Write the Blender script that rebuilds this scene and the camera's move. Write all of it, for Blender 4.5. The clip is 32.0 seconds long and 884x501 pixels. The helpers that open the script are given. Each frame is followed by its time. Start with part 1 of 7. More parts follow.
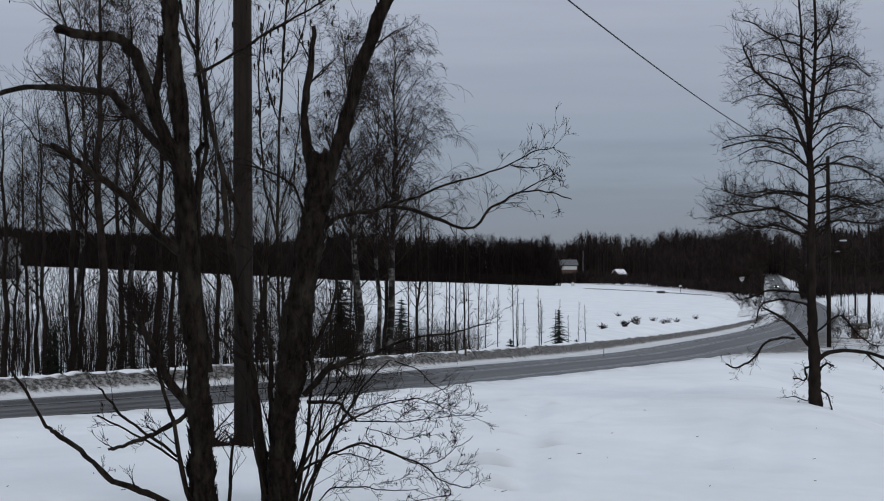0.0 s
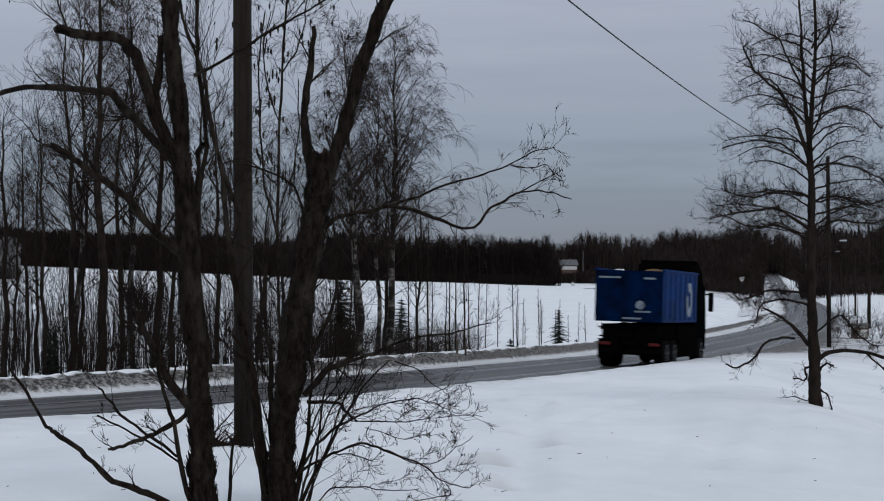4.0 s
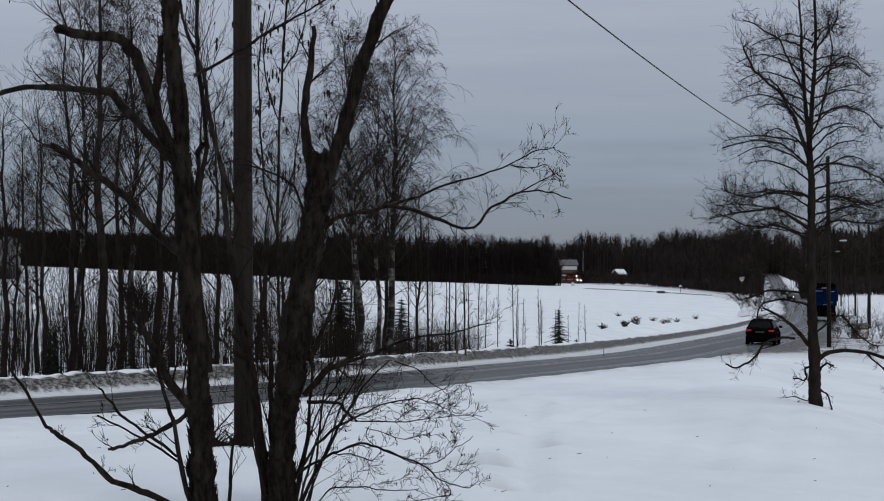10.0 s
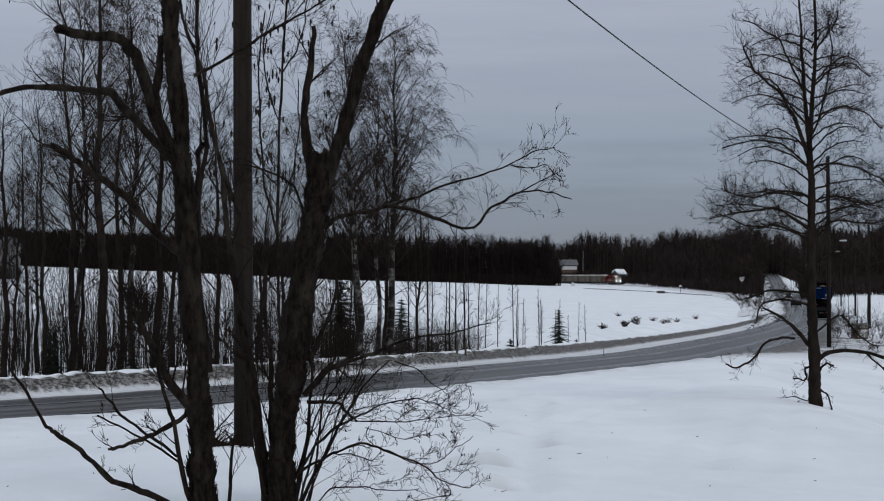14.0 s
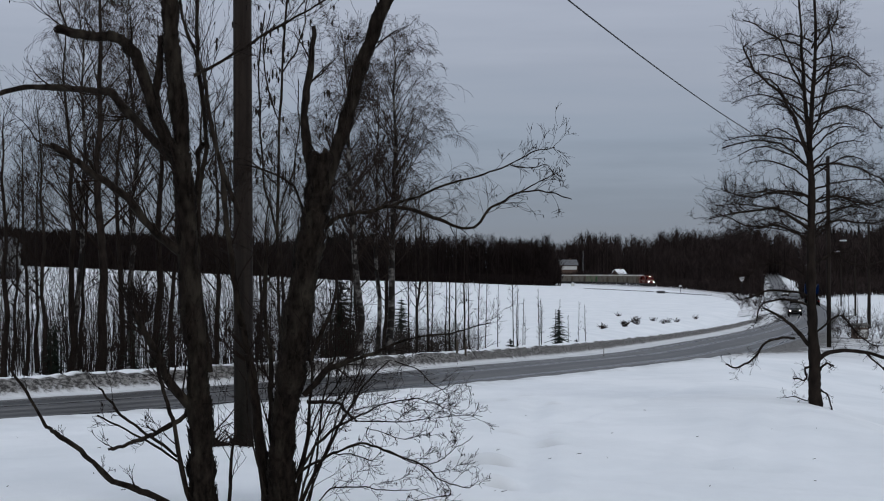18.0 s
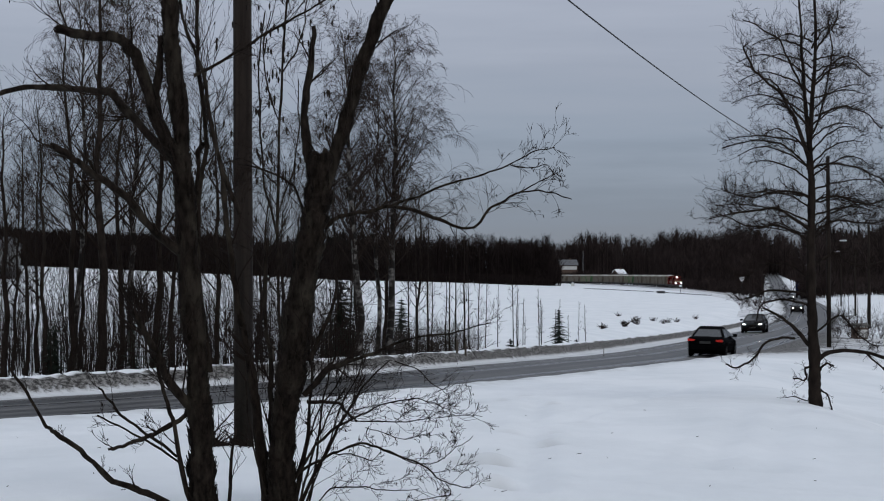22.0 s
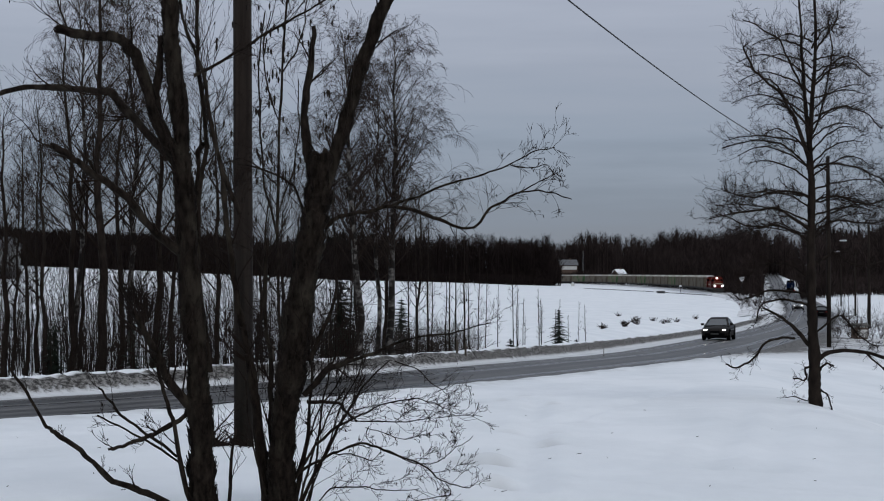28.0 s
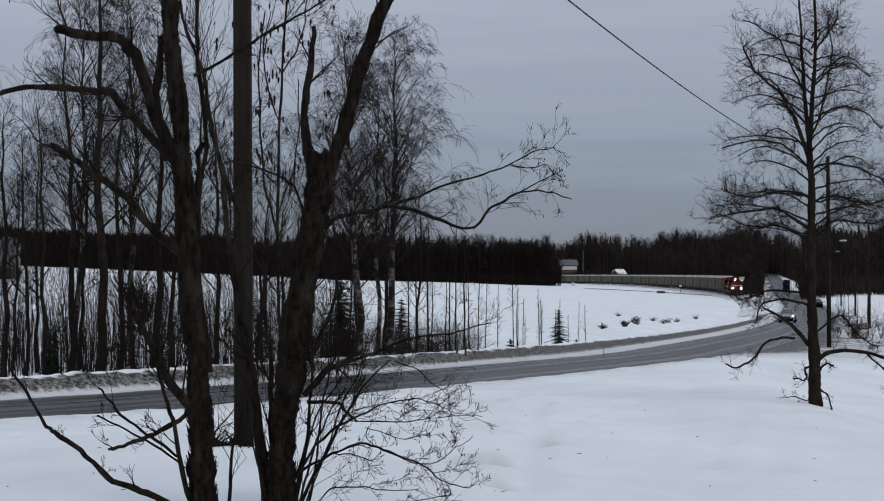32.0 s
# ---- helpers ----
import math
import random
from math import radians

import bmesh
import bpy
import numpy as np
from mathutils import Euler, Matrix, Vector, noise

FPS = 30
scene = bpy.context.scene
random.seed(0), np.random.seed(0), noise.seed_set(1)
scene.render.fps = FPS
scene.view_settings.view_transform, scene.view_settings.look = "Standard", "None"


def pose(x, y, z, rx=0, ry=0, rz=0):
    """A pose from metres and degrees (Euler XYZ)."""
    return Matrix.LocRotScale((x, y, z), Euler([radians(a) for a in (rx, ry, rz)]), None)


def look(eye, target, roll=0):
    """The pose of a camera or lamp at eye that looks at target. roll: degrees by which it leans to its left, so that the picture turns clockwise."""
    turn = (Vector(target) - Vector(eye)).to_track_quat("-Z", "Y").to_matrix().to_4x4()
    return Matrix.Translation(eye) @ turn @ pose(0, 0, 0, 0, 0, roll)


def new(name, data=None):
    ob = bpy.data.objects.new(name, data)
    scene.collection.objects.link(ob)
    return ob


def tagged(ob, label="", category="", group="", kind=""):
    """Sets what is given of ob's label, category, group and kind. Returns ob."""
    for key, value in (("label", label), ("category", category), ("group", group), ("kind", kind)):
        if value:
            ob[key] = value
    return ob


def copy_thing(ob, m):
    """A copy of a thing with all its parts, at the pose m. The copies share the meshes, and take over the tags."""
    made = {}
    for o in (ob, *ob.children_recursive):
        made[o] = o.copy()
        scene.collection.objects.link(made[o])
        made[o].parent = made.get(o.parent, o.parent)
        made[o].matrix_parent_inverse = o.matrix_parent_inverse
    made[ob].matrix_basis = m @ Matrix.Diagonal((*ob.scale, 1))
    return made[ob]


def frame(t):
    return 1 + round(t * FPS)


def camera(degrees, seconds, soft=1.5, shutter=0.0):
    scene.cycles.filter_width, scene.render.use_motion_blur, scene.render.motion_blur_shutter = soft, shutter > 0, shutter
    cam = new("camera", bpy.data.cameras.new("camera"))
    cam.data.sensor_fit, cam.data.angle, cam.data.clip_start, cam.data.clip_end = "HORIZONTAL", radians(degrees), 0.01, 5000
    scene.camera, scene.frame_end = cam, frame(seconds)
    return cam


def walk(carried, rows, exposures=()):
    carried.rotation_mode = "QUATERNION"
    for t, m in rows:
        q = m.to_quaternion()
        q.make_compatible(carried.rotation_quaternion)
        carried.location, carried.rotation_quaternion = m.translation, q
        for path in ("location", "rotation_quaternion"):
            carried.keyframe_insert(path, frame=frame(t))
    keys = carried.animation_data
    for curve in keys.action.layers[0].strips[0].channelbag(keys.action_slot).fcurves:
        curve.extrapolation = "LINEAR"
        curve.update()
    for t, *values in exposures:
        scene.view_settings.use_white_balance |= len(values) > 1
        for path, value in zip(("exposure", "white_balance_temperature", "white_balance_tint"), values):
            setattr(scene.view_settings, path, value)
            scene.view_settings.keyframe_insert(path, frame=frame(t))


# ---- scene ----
# A snowy country road in a bend, seen from a slope beside it; x to the right, y away, z up, the rail line near z = 0.
EYE_Z = 4.1
cam = camera(29.3, 32.0, soft=1.05, shutter=0.6)
walk(cam, [(0.0, pose(0, 0, EYE_Z, 90.88, 0, 0)), (32.0, pose(0, 0, EYE_Z, 90.88, 0, 0))], exposures=[(0.0, 0.0), (32.0, 0.0)])

# ---------------------------------------------------------------- light: an overcast winter day
SUN_EL, SUN_AZ = 38.0, 150.0
world = bpy.data.worlds.new("overcast_sky")
scene.world = world
world.use_nodes = True
wt = world.node_tree
wt.nodes.clear()


def wnode(kind, **kw):
    n = wt.nodes.new(kind)
    for k, v in kw.items():
        n.inputs[k].default_value = v
    return n


w_out = wnode("ShaderNodeOutputWorld")
w_bg = wnode("ShaderNodeBackground", Strength=0.1)
w_sky = wt.nodes.new("ShaderNodeTexSky")
w_sky.sky_type, w_sky.sun_disc = "NISHITA", False
w_sky.sun_elevation, w_sky.sun_rotation = radians(SUN_EL), radians(SUN_AZ)
w_geo = wnode("ShaderNodeTexCoord")
w_sep = wnode("ShaderNodeSeparateXYZ")
w_map = wnode("ShaderNodeMapping")
w_map.inputs["Scale"].default_value = (1.8, 1.8, 20.0)
w_noise = wnode("ShaderNodeTexNoise", Scale=2.2, Detail=5.0, Roughness=0.55)
w_ramp = wnode("ShaderNodeValToRGB")
# cloud cover: radiance by height above the horizon, in units of the sky texture
SKY_STOPS = [(0.0, 2.0, 2.3, 2.9), (0.022, 2.0, 2.32, 2.95), (0.045, 2.04, 2.42, 3.16), (0.075, 2.74, 3.18, 4.06), (0.125, 3.36, 3.68, 4.52),
             (0.17, 4.13, 4.45, 5.34), (0.4, 4.74, 5.19, 6.08), (1.0, 6.55, 7.16, 8.20)]
el = w_ramp.color_ramp.elements
while len(el) < len(SKY_STOPS):
    el.new(0.5)
for e, (p, r, g, b) in zip(el, SKY_STOPS):
    e.position, e.color = p, (r, g, b, 1)
w_mul = wnode("ShaderNodeMath", Value=0.0)
w_mul.operation = "MULTIPLY_ADD"
w_mul.inputs[1].default_value, w_mul.inputs[2].default_value = 0.085, -0.0425
w_add = wnode("ShaderNodeMath")
w_add.operation = "ADD"
w_mix = wt.nodes.new("ShaderNodeMixRGB")
w_mix.inputs[0].default_value = 0.9
wl = wt.links.new
wl(w_geo.outputs["Generated"], w_sep.inputs[0])
wl(w_geo.outputs["Generated"], w_map.inputs[0])
wl(w_map.outputs[0], w_noise.inputs["Vector"])
wl(w_noise.outputs["Fac"], w_mul.inputs[0])
wl(w_sep.outputs["Z"], w_add.inputs[0])
wl(w_mul.outputs[0], w_add.inputs[1])
wl(w_add.outputs[0], w_ramp.inputs[0])
wl(w_sky.outputs[0], w_mix.inputs[1])
wl(w_ramp.outputs[0], w_mix.inputs[2])
wl(w_mix.outputs[0], w_bg.inputs[0])
wl(w_bg.outputs[0], w_out.inputs[0])
sun_data = bpy.data.lights.new("sun", "SUN")
sun_data.energy, sun_data.angle, sun_data.color = 0.6, radians(25), (1.0, 0.97, 0.93)
sun = new("sun", sun_data)
saz = radians(SUN_AZ)
sun.matrix_world = look((0, 0, 60), (-math.sin(saz) * 60, -math.cos(saz) * 60, 60 - 60 * math.tan(radians(SUN_EL))))


# ---------------------------------------------------------------- materials
def material(name, colour, rough=0.8, metal=0.0, second=None, scale=4.0, bump=0.0, bump_scale=30.0, spec=0.3, detail=4.0, stretch=(1, 1, 1),
             island=0.0, third=None, third_scale=0.6, third_cut=(0.48, 0.66), emit=None, emit_strength=0.0, coat=0.0, rnd=0.0):
    """A surface with two scales of variation: a noise between two colours, a broad one towards a third, and fine relief."""
    m = bpy.data.materials.new(name)
    m.use_nodes = True
    nt = m.node_tree
    b = nt.nodes["Principled BSDF"]
    b.inputs["Roughness"].default_value = rough
    b.inputs["Metallic"].default_value = metal
    b.inputs["Specular IOR Level"].default_value = spec
    if coat:
        b.inputs["Coat Weight"].default_value, b.inputs["Coat Roughness"].default_value = coat, 0.06
    tc = nt.nodes.new("ShaderNodeTexCoord")
    mp = nt.nodes.new("ShaderNodeMapping")
    mp.inputs["Scale"].default_value = stretch
    nt.links.new(tc.outputs["Object"], mp.inputs[0])
    second = second or tuple(c * 0.7 for c in colour)
    nz = nt.nodes.new("ShaderNodeTexNoise")
    nz.inputs["Scale"].default_value, nz.inputs["Detail"].default_value = scale, detail
    nt.links.new(mp.outputs[0], nz.inputs["Vector"])
    rp = nt.nodes.new("ShaderNodeValToRGB")
    rp.color_ramp.elements[0].position, rp.color_ramp.elements[1].position = 0.35, 0.68
    rp.color_ramp.elements[0].color, rp.color_ramp.elements[1].color = (*colour, 1), (*second, 1)
    nt.links.new(nz.outputs["Fac"], rp.inputs[0])
    col = rp.outputs[0]
    if third:
        n3 = nt.nodes.new("ShaderNodeTexNoise")
        n3.inputs["Scale"].default_value, n3.inputs["Detail"].default_value = third_scale, 3.0
        nt.links.new(mp.outputs[0], n3.inputs["Vector"])
        r3 = nt.nodes.new("ShaderNodeValToRGB")
        r3.color_ramp.elements[0].position, r3.color_ramp.elements[1].position = third_cut
        nt.links.new(n3.outputs["Fac"], r3.inputs[0])
        mx = nt.nodes.new("ShaderNodeMixRGB")
        mx.inputs[2].default_value = (*third, 1)
        nt.links.new(r3.outputs[0], mx.inputs[0])
        nt.links.new(col, mx.inputs[1])
        col = mx.outputs[0]
    if island or rnd:
        src = nt.nodes.new("ShaderNodeNewGeometry").outputs["Random Per Island"] if island else nt.nodes.new("ShaderNodeObjectInfo").outputs["Random"]
        k = island or rnd
        mr = nt.nodes.new("ShaderNodeMapRange")
        mr.inputs["To Min"].default_value, mr.inputs["To Max"].default_value = 1 - k, 1 + k
        nt.links.new(src, mr.inputs["Value"])
        hs = nt.nodes.new("ShaderNodeHueSaturation")
        nt.links.new(mr.outputs[0], hs.inputs["Value"])
        nt.links.new(col, hs.inputs["Color"])
        col = hs.outputs[0]
    nt.links.new(col, b.inputs["Base Color"])
    if bump:
        nb = nt.nodes.new("ShaderNodeTexNoise")
        nb.inputs["Scale"].default_value, nb.inputs["Detail"].default_value = bump_scale, 6.0
        nt.links.new(mp.outputs[0], nb.inputs["Vector"])
        bp = nt.nodes.new("ShaderNodeBump")
        bp.inputs["Strength"].default_value, bp.inputs["Distance"].default_value = min(1.0, bump), 0.02
        nt.links.new(nb.outputs["Fac"], bp.inputs["Height"])
        nt.links.new(bp.outputs[0], b.inputs["Normal"])
    if emit:
        b.inputs["Emission Color"].default_value, b.inputs["Emission Strength"].default_value = (*emit, 1), emit_strength
    return m


BARK_DARK = material("alder_bark", (0.0055, 0.004, 0.003), 0.95, second=(0.0225, 0.0168, 0.0128), scale=26, bump=1.0, bump_scale=40, stretch=(1, 1, 0.4), detail=8.0,
                     third=(0.037, 0.031, 0.023), third_scale=8.0, third_cut=(0.5, 0.74), spec=0.08)
BARK_GREY = material("aspen_bark", (0.025, 0.0188, 0.0148), 0.95, second=(0.0088, 0.0065, 0.0051), scale=7, bump=0.8, bump_scale=22, stretch=(1, 1, 0.4), spec=0.1)
BARK_BIRCH = material("birch_bark", (0.19, 0.178, 0.165), 0.85, second=(0.02, 0.018, 0.016), scale=5.0, bump=0.5, stretch=(0.8, 0.8, 1.3), detail=7, spec=0.15,
                      third=(0.014, 0.012, 0.0105), third_scale=2.0, third_cut=(0.44, 0.53))
TWIG = material("bare_twigs", (0.0185, 0.0122, 0.009), 0.95, second=(0.0098, 0.0065, 0.0048), scale=3, spec=0.08)
TWIG_RED = material("birch_twigs", (0.034, 0.0245, 0.020), 0.95, second=(0.02, 0.0145, 0.012), scale=2, spec=0.08)
SCRUB = material("grey_brown_scrub", (0.055, 0.046, 0.04), 0.95, second=(0.03, 0.025, 0.022), scale=2, island=0.4, spec=0.05)
CATKIN = material("dry_cones", (0.016, 0.0125, 0.01), 0.95, spec=0.1)
NEEDLE = material("spruce_needles", (0.018, 0.026, 0.018), 0.95, second=(0.010, 0.014, 0.010), scale=3, island=0.25, spec=0.1)
FAR_SPRUCE = material("far_spruce", (0.012, 0.0122, 0.0108), 1.0, second=(0.006, 0.0062, 0.0058), scale=0.2, island=0.35, spec=0.0)
FAR_BARE = material("far_bare_trees", (0.036, 0.0275, 0.0255), 1.0, second=(0.02, 0.0148, 0.0136), scale=0.035, island=0.6, spec=0.0)
FAR_DARK = material("far_dense_dark_trees", (0.019, 0.0142, 0.0132), 1.0, second=(0.011, 0.0082, 0.0077), scale=0.035, island=0.5, spec=0.0)
POLE_WOOD = material("tarred_pole_wood", (0.024, 0.0178, 0.0138), 0.9, second=(0.0095, 0.007, 0.0055), scale=14, stretch=(1, 1, 0.06), spec=0.15,
                     third=(0.013, 0.0125, 0.009), third_scale=0.5)


def snow_material():
    """Snow with dirty road edges and painted footprint shade, by one attribute of the ground."""
    m = bpy.data.materials.new("snow")
    m.use_nodes = True
    nt = m.node_tree
    b = nt.nodes["Principled BSDF"]
    b.inputs["Roughness"].default_value, b.inputs["Specular IOR Level"].default_value = 0.75, 0.25
    tc = nt.nodes.new("ShaderNodeTexCoord")
    at = nt.nodes.new("ShaderNodeAttribute")
    at.attribute_name = "dirt_and_shade"
    big = nt.nodes.new("ShaderNodeTexNoise")
    big.inputs["Scale"].default_value, big.inputs["Detail"].default_value = 0.12, 5
    fine = nt.nodes.new("ShaderNodeTexNoise")
    fine.inputs["Scale"].default_value, fine.inputs["Detail"].default_value, fine.inputs["Roughness"].default_value = 1.3, 8, 0.68
    clean = nt.nodes.new("ShaderNodeValToRGB")
    clean.color_ramp.elements[0].position, clean.color_ramp.elements[1].position = 0.3, 0.7
    clean.color_ramp.elements[0].color, clean.color_ramp.elements[1].color = (0.785, 0.814, 0.834, 1), (0.855, 0.874, 0.888, 1)
    lump = nt.nodes.new("ShaderNodeValToRGB")
    lump.color_ramp.elements[0].position, lump.color_ramp.elements[1].position = 0.43, 0.6
    lump.color_ramp.elements[0].color, lump.color_ramp.elements[1].color = (0.022, 0.0195, 0.0175, 1), (0.23, 0.222, 0.21, 1)
    patch = nt.nodes.new("ShaderNodeTexNoise")
    patch.inputs["Scale"].default_value, patch.inputs["Detail"].default_value, patch.inputs["Roughness"].default_value = 1.0, 6, 0.65
    squash = nt.nodes.new("ShaderNodeMapping")
    squash.inputs["Scale"].default_value = (6.5, 4.2, 11.0)
    fac = nt.nodes.new("ShaderNodeMath")
    fac.operation = "ADD"
    cut = nt.nodes.new("ShaderNodeMapRange")
    cut.inputs["From Min"].default_value, cut.inputs["From Max"].default_value = 0.92, 1.12
    mix = nt.nodes.new("ShaderNodeMixRGB")
    bump = nt.nodes.new("ShaderNodeBump")
    bump.inputs["Strength"].default_value, bump.inputs["Distance"].default_value = 0.5, 0.06
    L = nt.links.new
    L(tc.outputs["Object"], big.inputs["Vector"])
    L(squash.outputs[0], fine.inputs["Vector"])
    L(big.outputs["Fac"], clean.inputs[0])
    L(fine.outputs["Fac"], lump.inputs[0])
    # the ploughed clods lie in courses along the road: across, along and up in metres
    side = nt.nodes.new("ShaderNodeAttribute")
    side.attribute_name = "road_side"
    run = nt.nodes.new("ShaderNodeAttribute")
    run.attribute_name = "road_run"
    xyz = nt.nodes.new("ShaderNodeSeparateXYZ")
    course = nt.nodes.new("ShaderNodeCombineXYZ")
    L(tc.outputs["Object"], xyz.inputs[0])
    L(side.outputs["Fac"], course.inputs[0])
    L(run.outputs["Fac"], course.inputs[1])
    L(xyz.outputs["Z"], course.inputs[2])
    L(course.outputs[0], squash.inputs[0])
    L(squash.outputs[0], patch.inputs["Vector"])
    L(at.outputs["Fac"], fac.inputs[0])
    L(patch.outputs["Fac"], fac.inputs[1])
    L(fac.outputs[0], cut.inputs["Value"])
    L(cut.outputs[0], mix.inputs[0])
    # salt and slush: an even grey stain before the clods begin
    stain = nt.nodes.new("ShaderNodeMapRange")
    stain.inputs["From Max"].default_value, stain.inputs["To Max"].default_value = 0.6, 0.72
    grey = nt.nodes.new("ShaderNodeMixRGB")
    grey.inputs[2].default_value = (0.27, 0.262, 0.252, 1)
    L(at.outputs["Fac"], stain.inputs["Value"])
    L(stain.outputs[0], grey.inputs[0])
    L(clean.outputs[0], grey.inputs[1])
    L(grey.outputs[0], mix.inputs[1])
    L(lump.outputs[0], mix.inputs[2])
    # wind-packed and half-thawed streaks
    drift = nt.nodes.new("ShaderNodeTexNoise")
    drift.inputs["Scale"].default_value, drift.inputs["Detail"].default_value, drift.inputs["Roughness"].default_value = 1.0, 7, 0.6
    lay = nt.nodes.new("ShaderNodeMapping")
    lay.inputs["Scale"].default_value = (0.55, 0.3, 0.5)
    tone = nt.nodes.new("ShaderNodeValToRGB")
    tone.color_ramp.elements[0].position, tone.color_ramp.elements[1].position = 0.3, 0.6
    tone.color_ramp.elements[0].color, tone.color_ramp.elements[1].color = (0.935, 0.94, 0.942, 1), (1.045, 1.042, 1.04, 1)
    mul = nt.nodes.new("ShaderNodeMixRGB")
    mul.blend_type = "MULTIPLY"
    mul.inputs[0].default_value = 1.0
    L(tc.outputs["Object"], lay.inputs[0])
    L(lay.outputs[0], drift.inputs["Vector"])
    L(drift.outputs["Fac"], tone.inputs[0])
    L(mix.outputs[0], mul.inputs[1])
    L(tone.outputs[0], mul.inputs[2])
    L(mul.outputs[0], b.inputs["Base Color"])
    grain = nt.nodes.new("ShaderNodeTexNoise")
    grain.inputs["Scale"].default_value, grain.inputs["Detail"].default_value, grain.inputs["Roughness"].default_value = 3.2, 8, 0.7
    L(tc.outputs["Object"], grain.inputs["Vector"])
    L(grain.outputs["Fac"], bump.inputs["Height"])
    L(bump.outputs[0], b.inputs["Normal"])
    return m


SNOW = snow_material()
CAP_SNOW = material("settled_snow", (0.85, 0.86, 0.89), 0.75, second=(0.78, 0.8, 0.83), scale=1.5, bump=0.4, bump_scale=6)


def asphalt_material():
    """Damp salted asphalt: wheel tracks run along it (u across, v along in metres)."""
    m = bpy.data.materials.new("damp_asphalt")
    m.use_nodes = True
    nt = m.node_tree
    b = nt.nodes["Principled BSDF"]
    b.inputs["Specular IOR Level"].default_value = 0.3
    uv = nt.nodes.new("ShaderNodeTexCoord")
    mp = nt.nodes.new("ShaderNodeMapping")
    mp.inputs["Scale"].default_value = (2.6, 0.022, 1)
    st = nt.nodes.new("ShaderNodeTexNoise")
    st.inputs["Scale"].default_value, st.inputs["Detail"].default_value, st.inputs["Roughness"].default_value = 1.0, 5, 0.6
    gr = nt.nodes.new("ShaderNodeTexNoise")
    gr.inputs["Scale"].default_value, gr.inputs["Detail"].default_value = 28, 6
    br = nt.nodes.new("ShaderNodeTexNoise")
    br.inputs["Scale"].default_value, br.inputs["Detail"].default_value = 0.5, 4
    r1 = nt.nodes.new("ShaderNodeValToRGB")
    r1.color_ramp.elements[0].position, r1.color_ramp.elements[1].position = 0.41, 0.57
    r1.color_ramp.elements[0].color, r1.color_ramp.elements[1].color = (0.012, 0.0118, 0.0116, 1), (0.105, 0.102, 0.099, 1)
    r2 = nt.nodes.new("ShaderNodeValToRGB")
    r2.color_ramp.elements[0].position, r2.color_ramp.elements[1].position = 0.3, 0.7
    r2.color_ramp.elements[0].color, r2.color_ramp.elements[1].color = (0.75, 0.75, 0.75, 1), (1.2, 1.2, 1.2, 1)
    mu = nt.nodes.new("ShaderNodeMixRGB")
    mu.blend_type = "MULTIPLY"
    mu.inputs[0].default_value = 1.0
    rr = nt.nodes.new("ShaderNodeMapRange")
    rr.inputs["To Min"].default_value, rr.inputs["To Max"].default_value = 0.26, 0.7
    bp = nt.nodes.new("ShaderNodeBump")
    bp.inputs["Strength"].default_value, bp.inputs["Distance"].default_value = 0.2, 0.006
    L = nt.links.new
    L(uv.outputs["UV"], mp.inputs[0])
    L(mp.outputs[0], st.inputs["Vector"])
    L(uv.outputs["Object"], gr.inputs["Vector"])
    L(uv.outputs["Object"], br.inputs["Vector"])
    L(st.outputs["Fac"], r1.inputs[0])
    L(br.outputs["Fac"], r2.inputs[0])
    L(r1.outputs[0], mu.inputs[1])
    L(r2.outputs[0], mu.inputs[2])

    def step(op, a, c, clamp=False):
        n = nt.nodes.new("ShaderNodeMath")
        n.operation, n.use_clamp = op, clamp
        for k, v in ((0, a), (1, c)):
            if isinstance(v, (int, float)):
                n.inputs[k].default_value = v
            else:
                L(v, n.inputs[k])
        return n.outputs[0]
    # wheel tracks: 0.75 m to both sides of each lane's middle, wandering and worn unevenly
    across = nt.nodes.new("ShaderNodeSeparateXYZ")
    L(uv.outputs["UV"], across.inputs[0])
    wander = nt.nodes.new("ShaderNodeTexNoise")
    wander.inputs["Scale"].default_value, wander.inputs["Detail"].default_value = 1.0, 4
    along = nt.nodes.new("ShaderNodeMapping")
    along.inputs["Scale"].default_value = (0.5, 0.045, 1)
    L(uv.outputs["UV"], along.inputs[0])
    L(along.outputs[0], wander.inputs["Vector"])
    u = step("ADD", across.outputs["X"], step("MULTIPLY", step("SUBTRACT", wander.outputs["Fac"], 0.5), 0.9))
    gap = step("ABSOLUTE", step("SUBTRACT", step("ABSOLUTE", step("SUBTRACT", step("ABSOLUTE", u, 0.0), 1.7), 0.0), 0.76), 0.0)
    wet = step("MULTIPLY", step("SUBTRACT", 1.0, step("MULTIPLY", gap, 3.4), True), step("MULTIPLY", step("SUBTRACT", st.outputs["Fac"], 0.26), 3.0, True), True)
    dark = nt.nodes.new("ShaderNodeMixRGB")
    dark.inputs[2].default_value = (0.016, 0.0157, 0.0156, 1)
    L(step("MULTIPLY", wet, 0.8), dark.inputs[0])
    L(mu.outputs[0], dark.inputs[1])
    L(dark.outputs[0], b.inputs["Base Color"])
    L(st.outputs["Fac"], rr.inputs["Value"])
    L(step("MAXIMUM", step("SUBTRACT", rr.outputs[0], step("MULTIPLY", wet, 0.5)), 0.05), b.inputs["Roughness"])
    L(gr.outputs["Fac"], bp.inputs["Height"])
    L(bp.outputs[0], b.inputs["Normal"])
    return m


ASPHALT = asphalt_material()


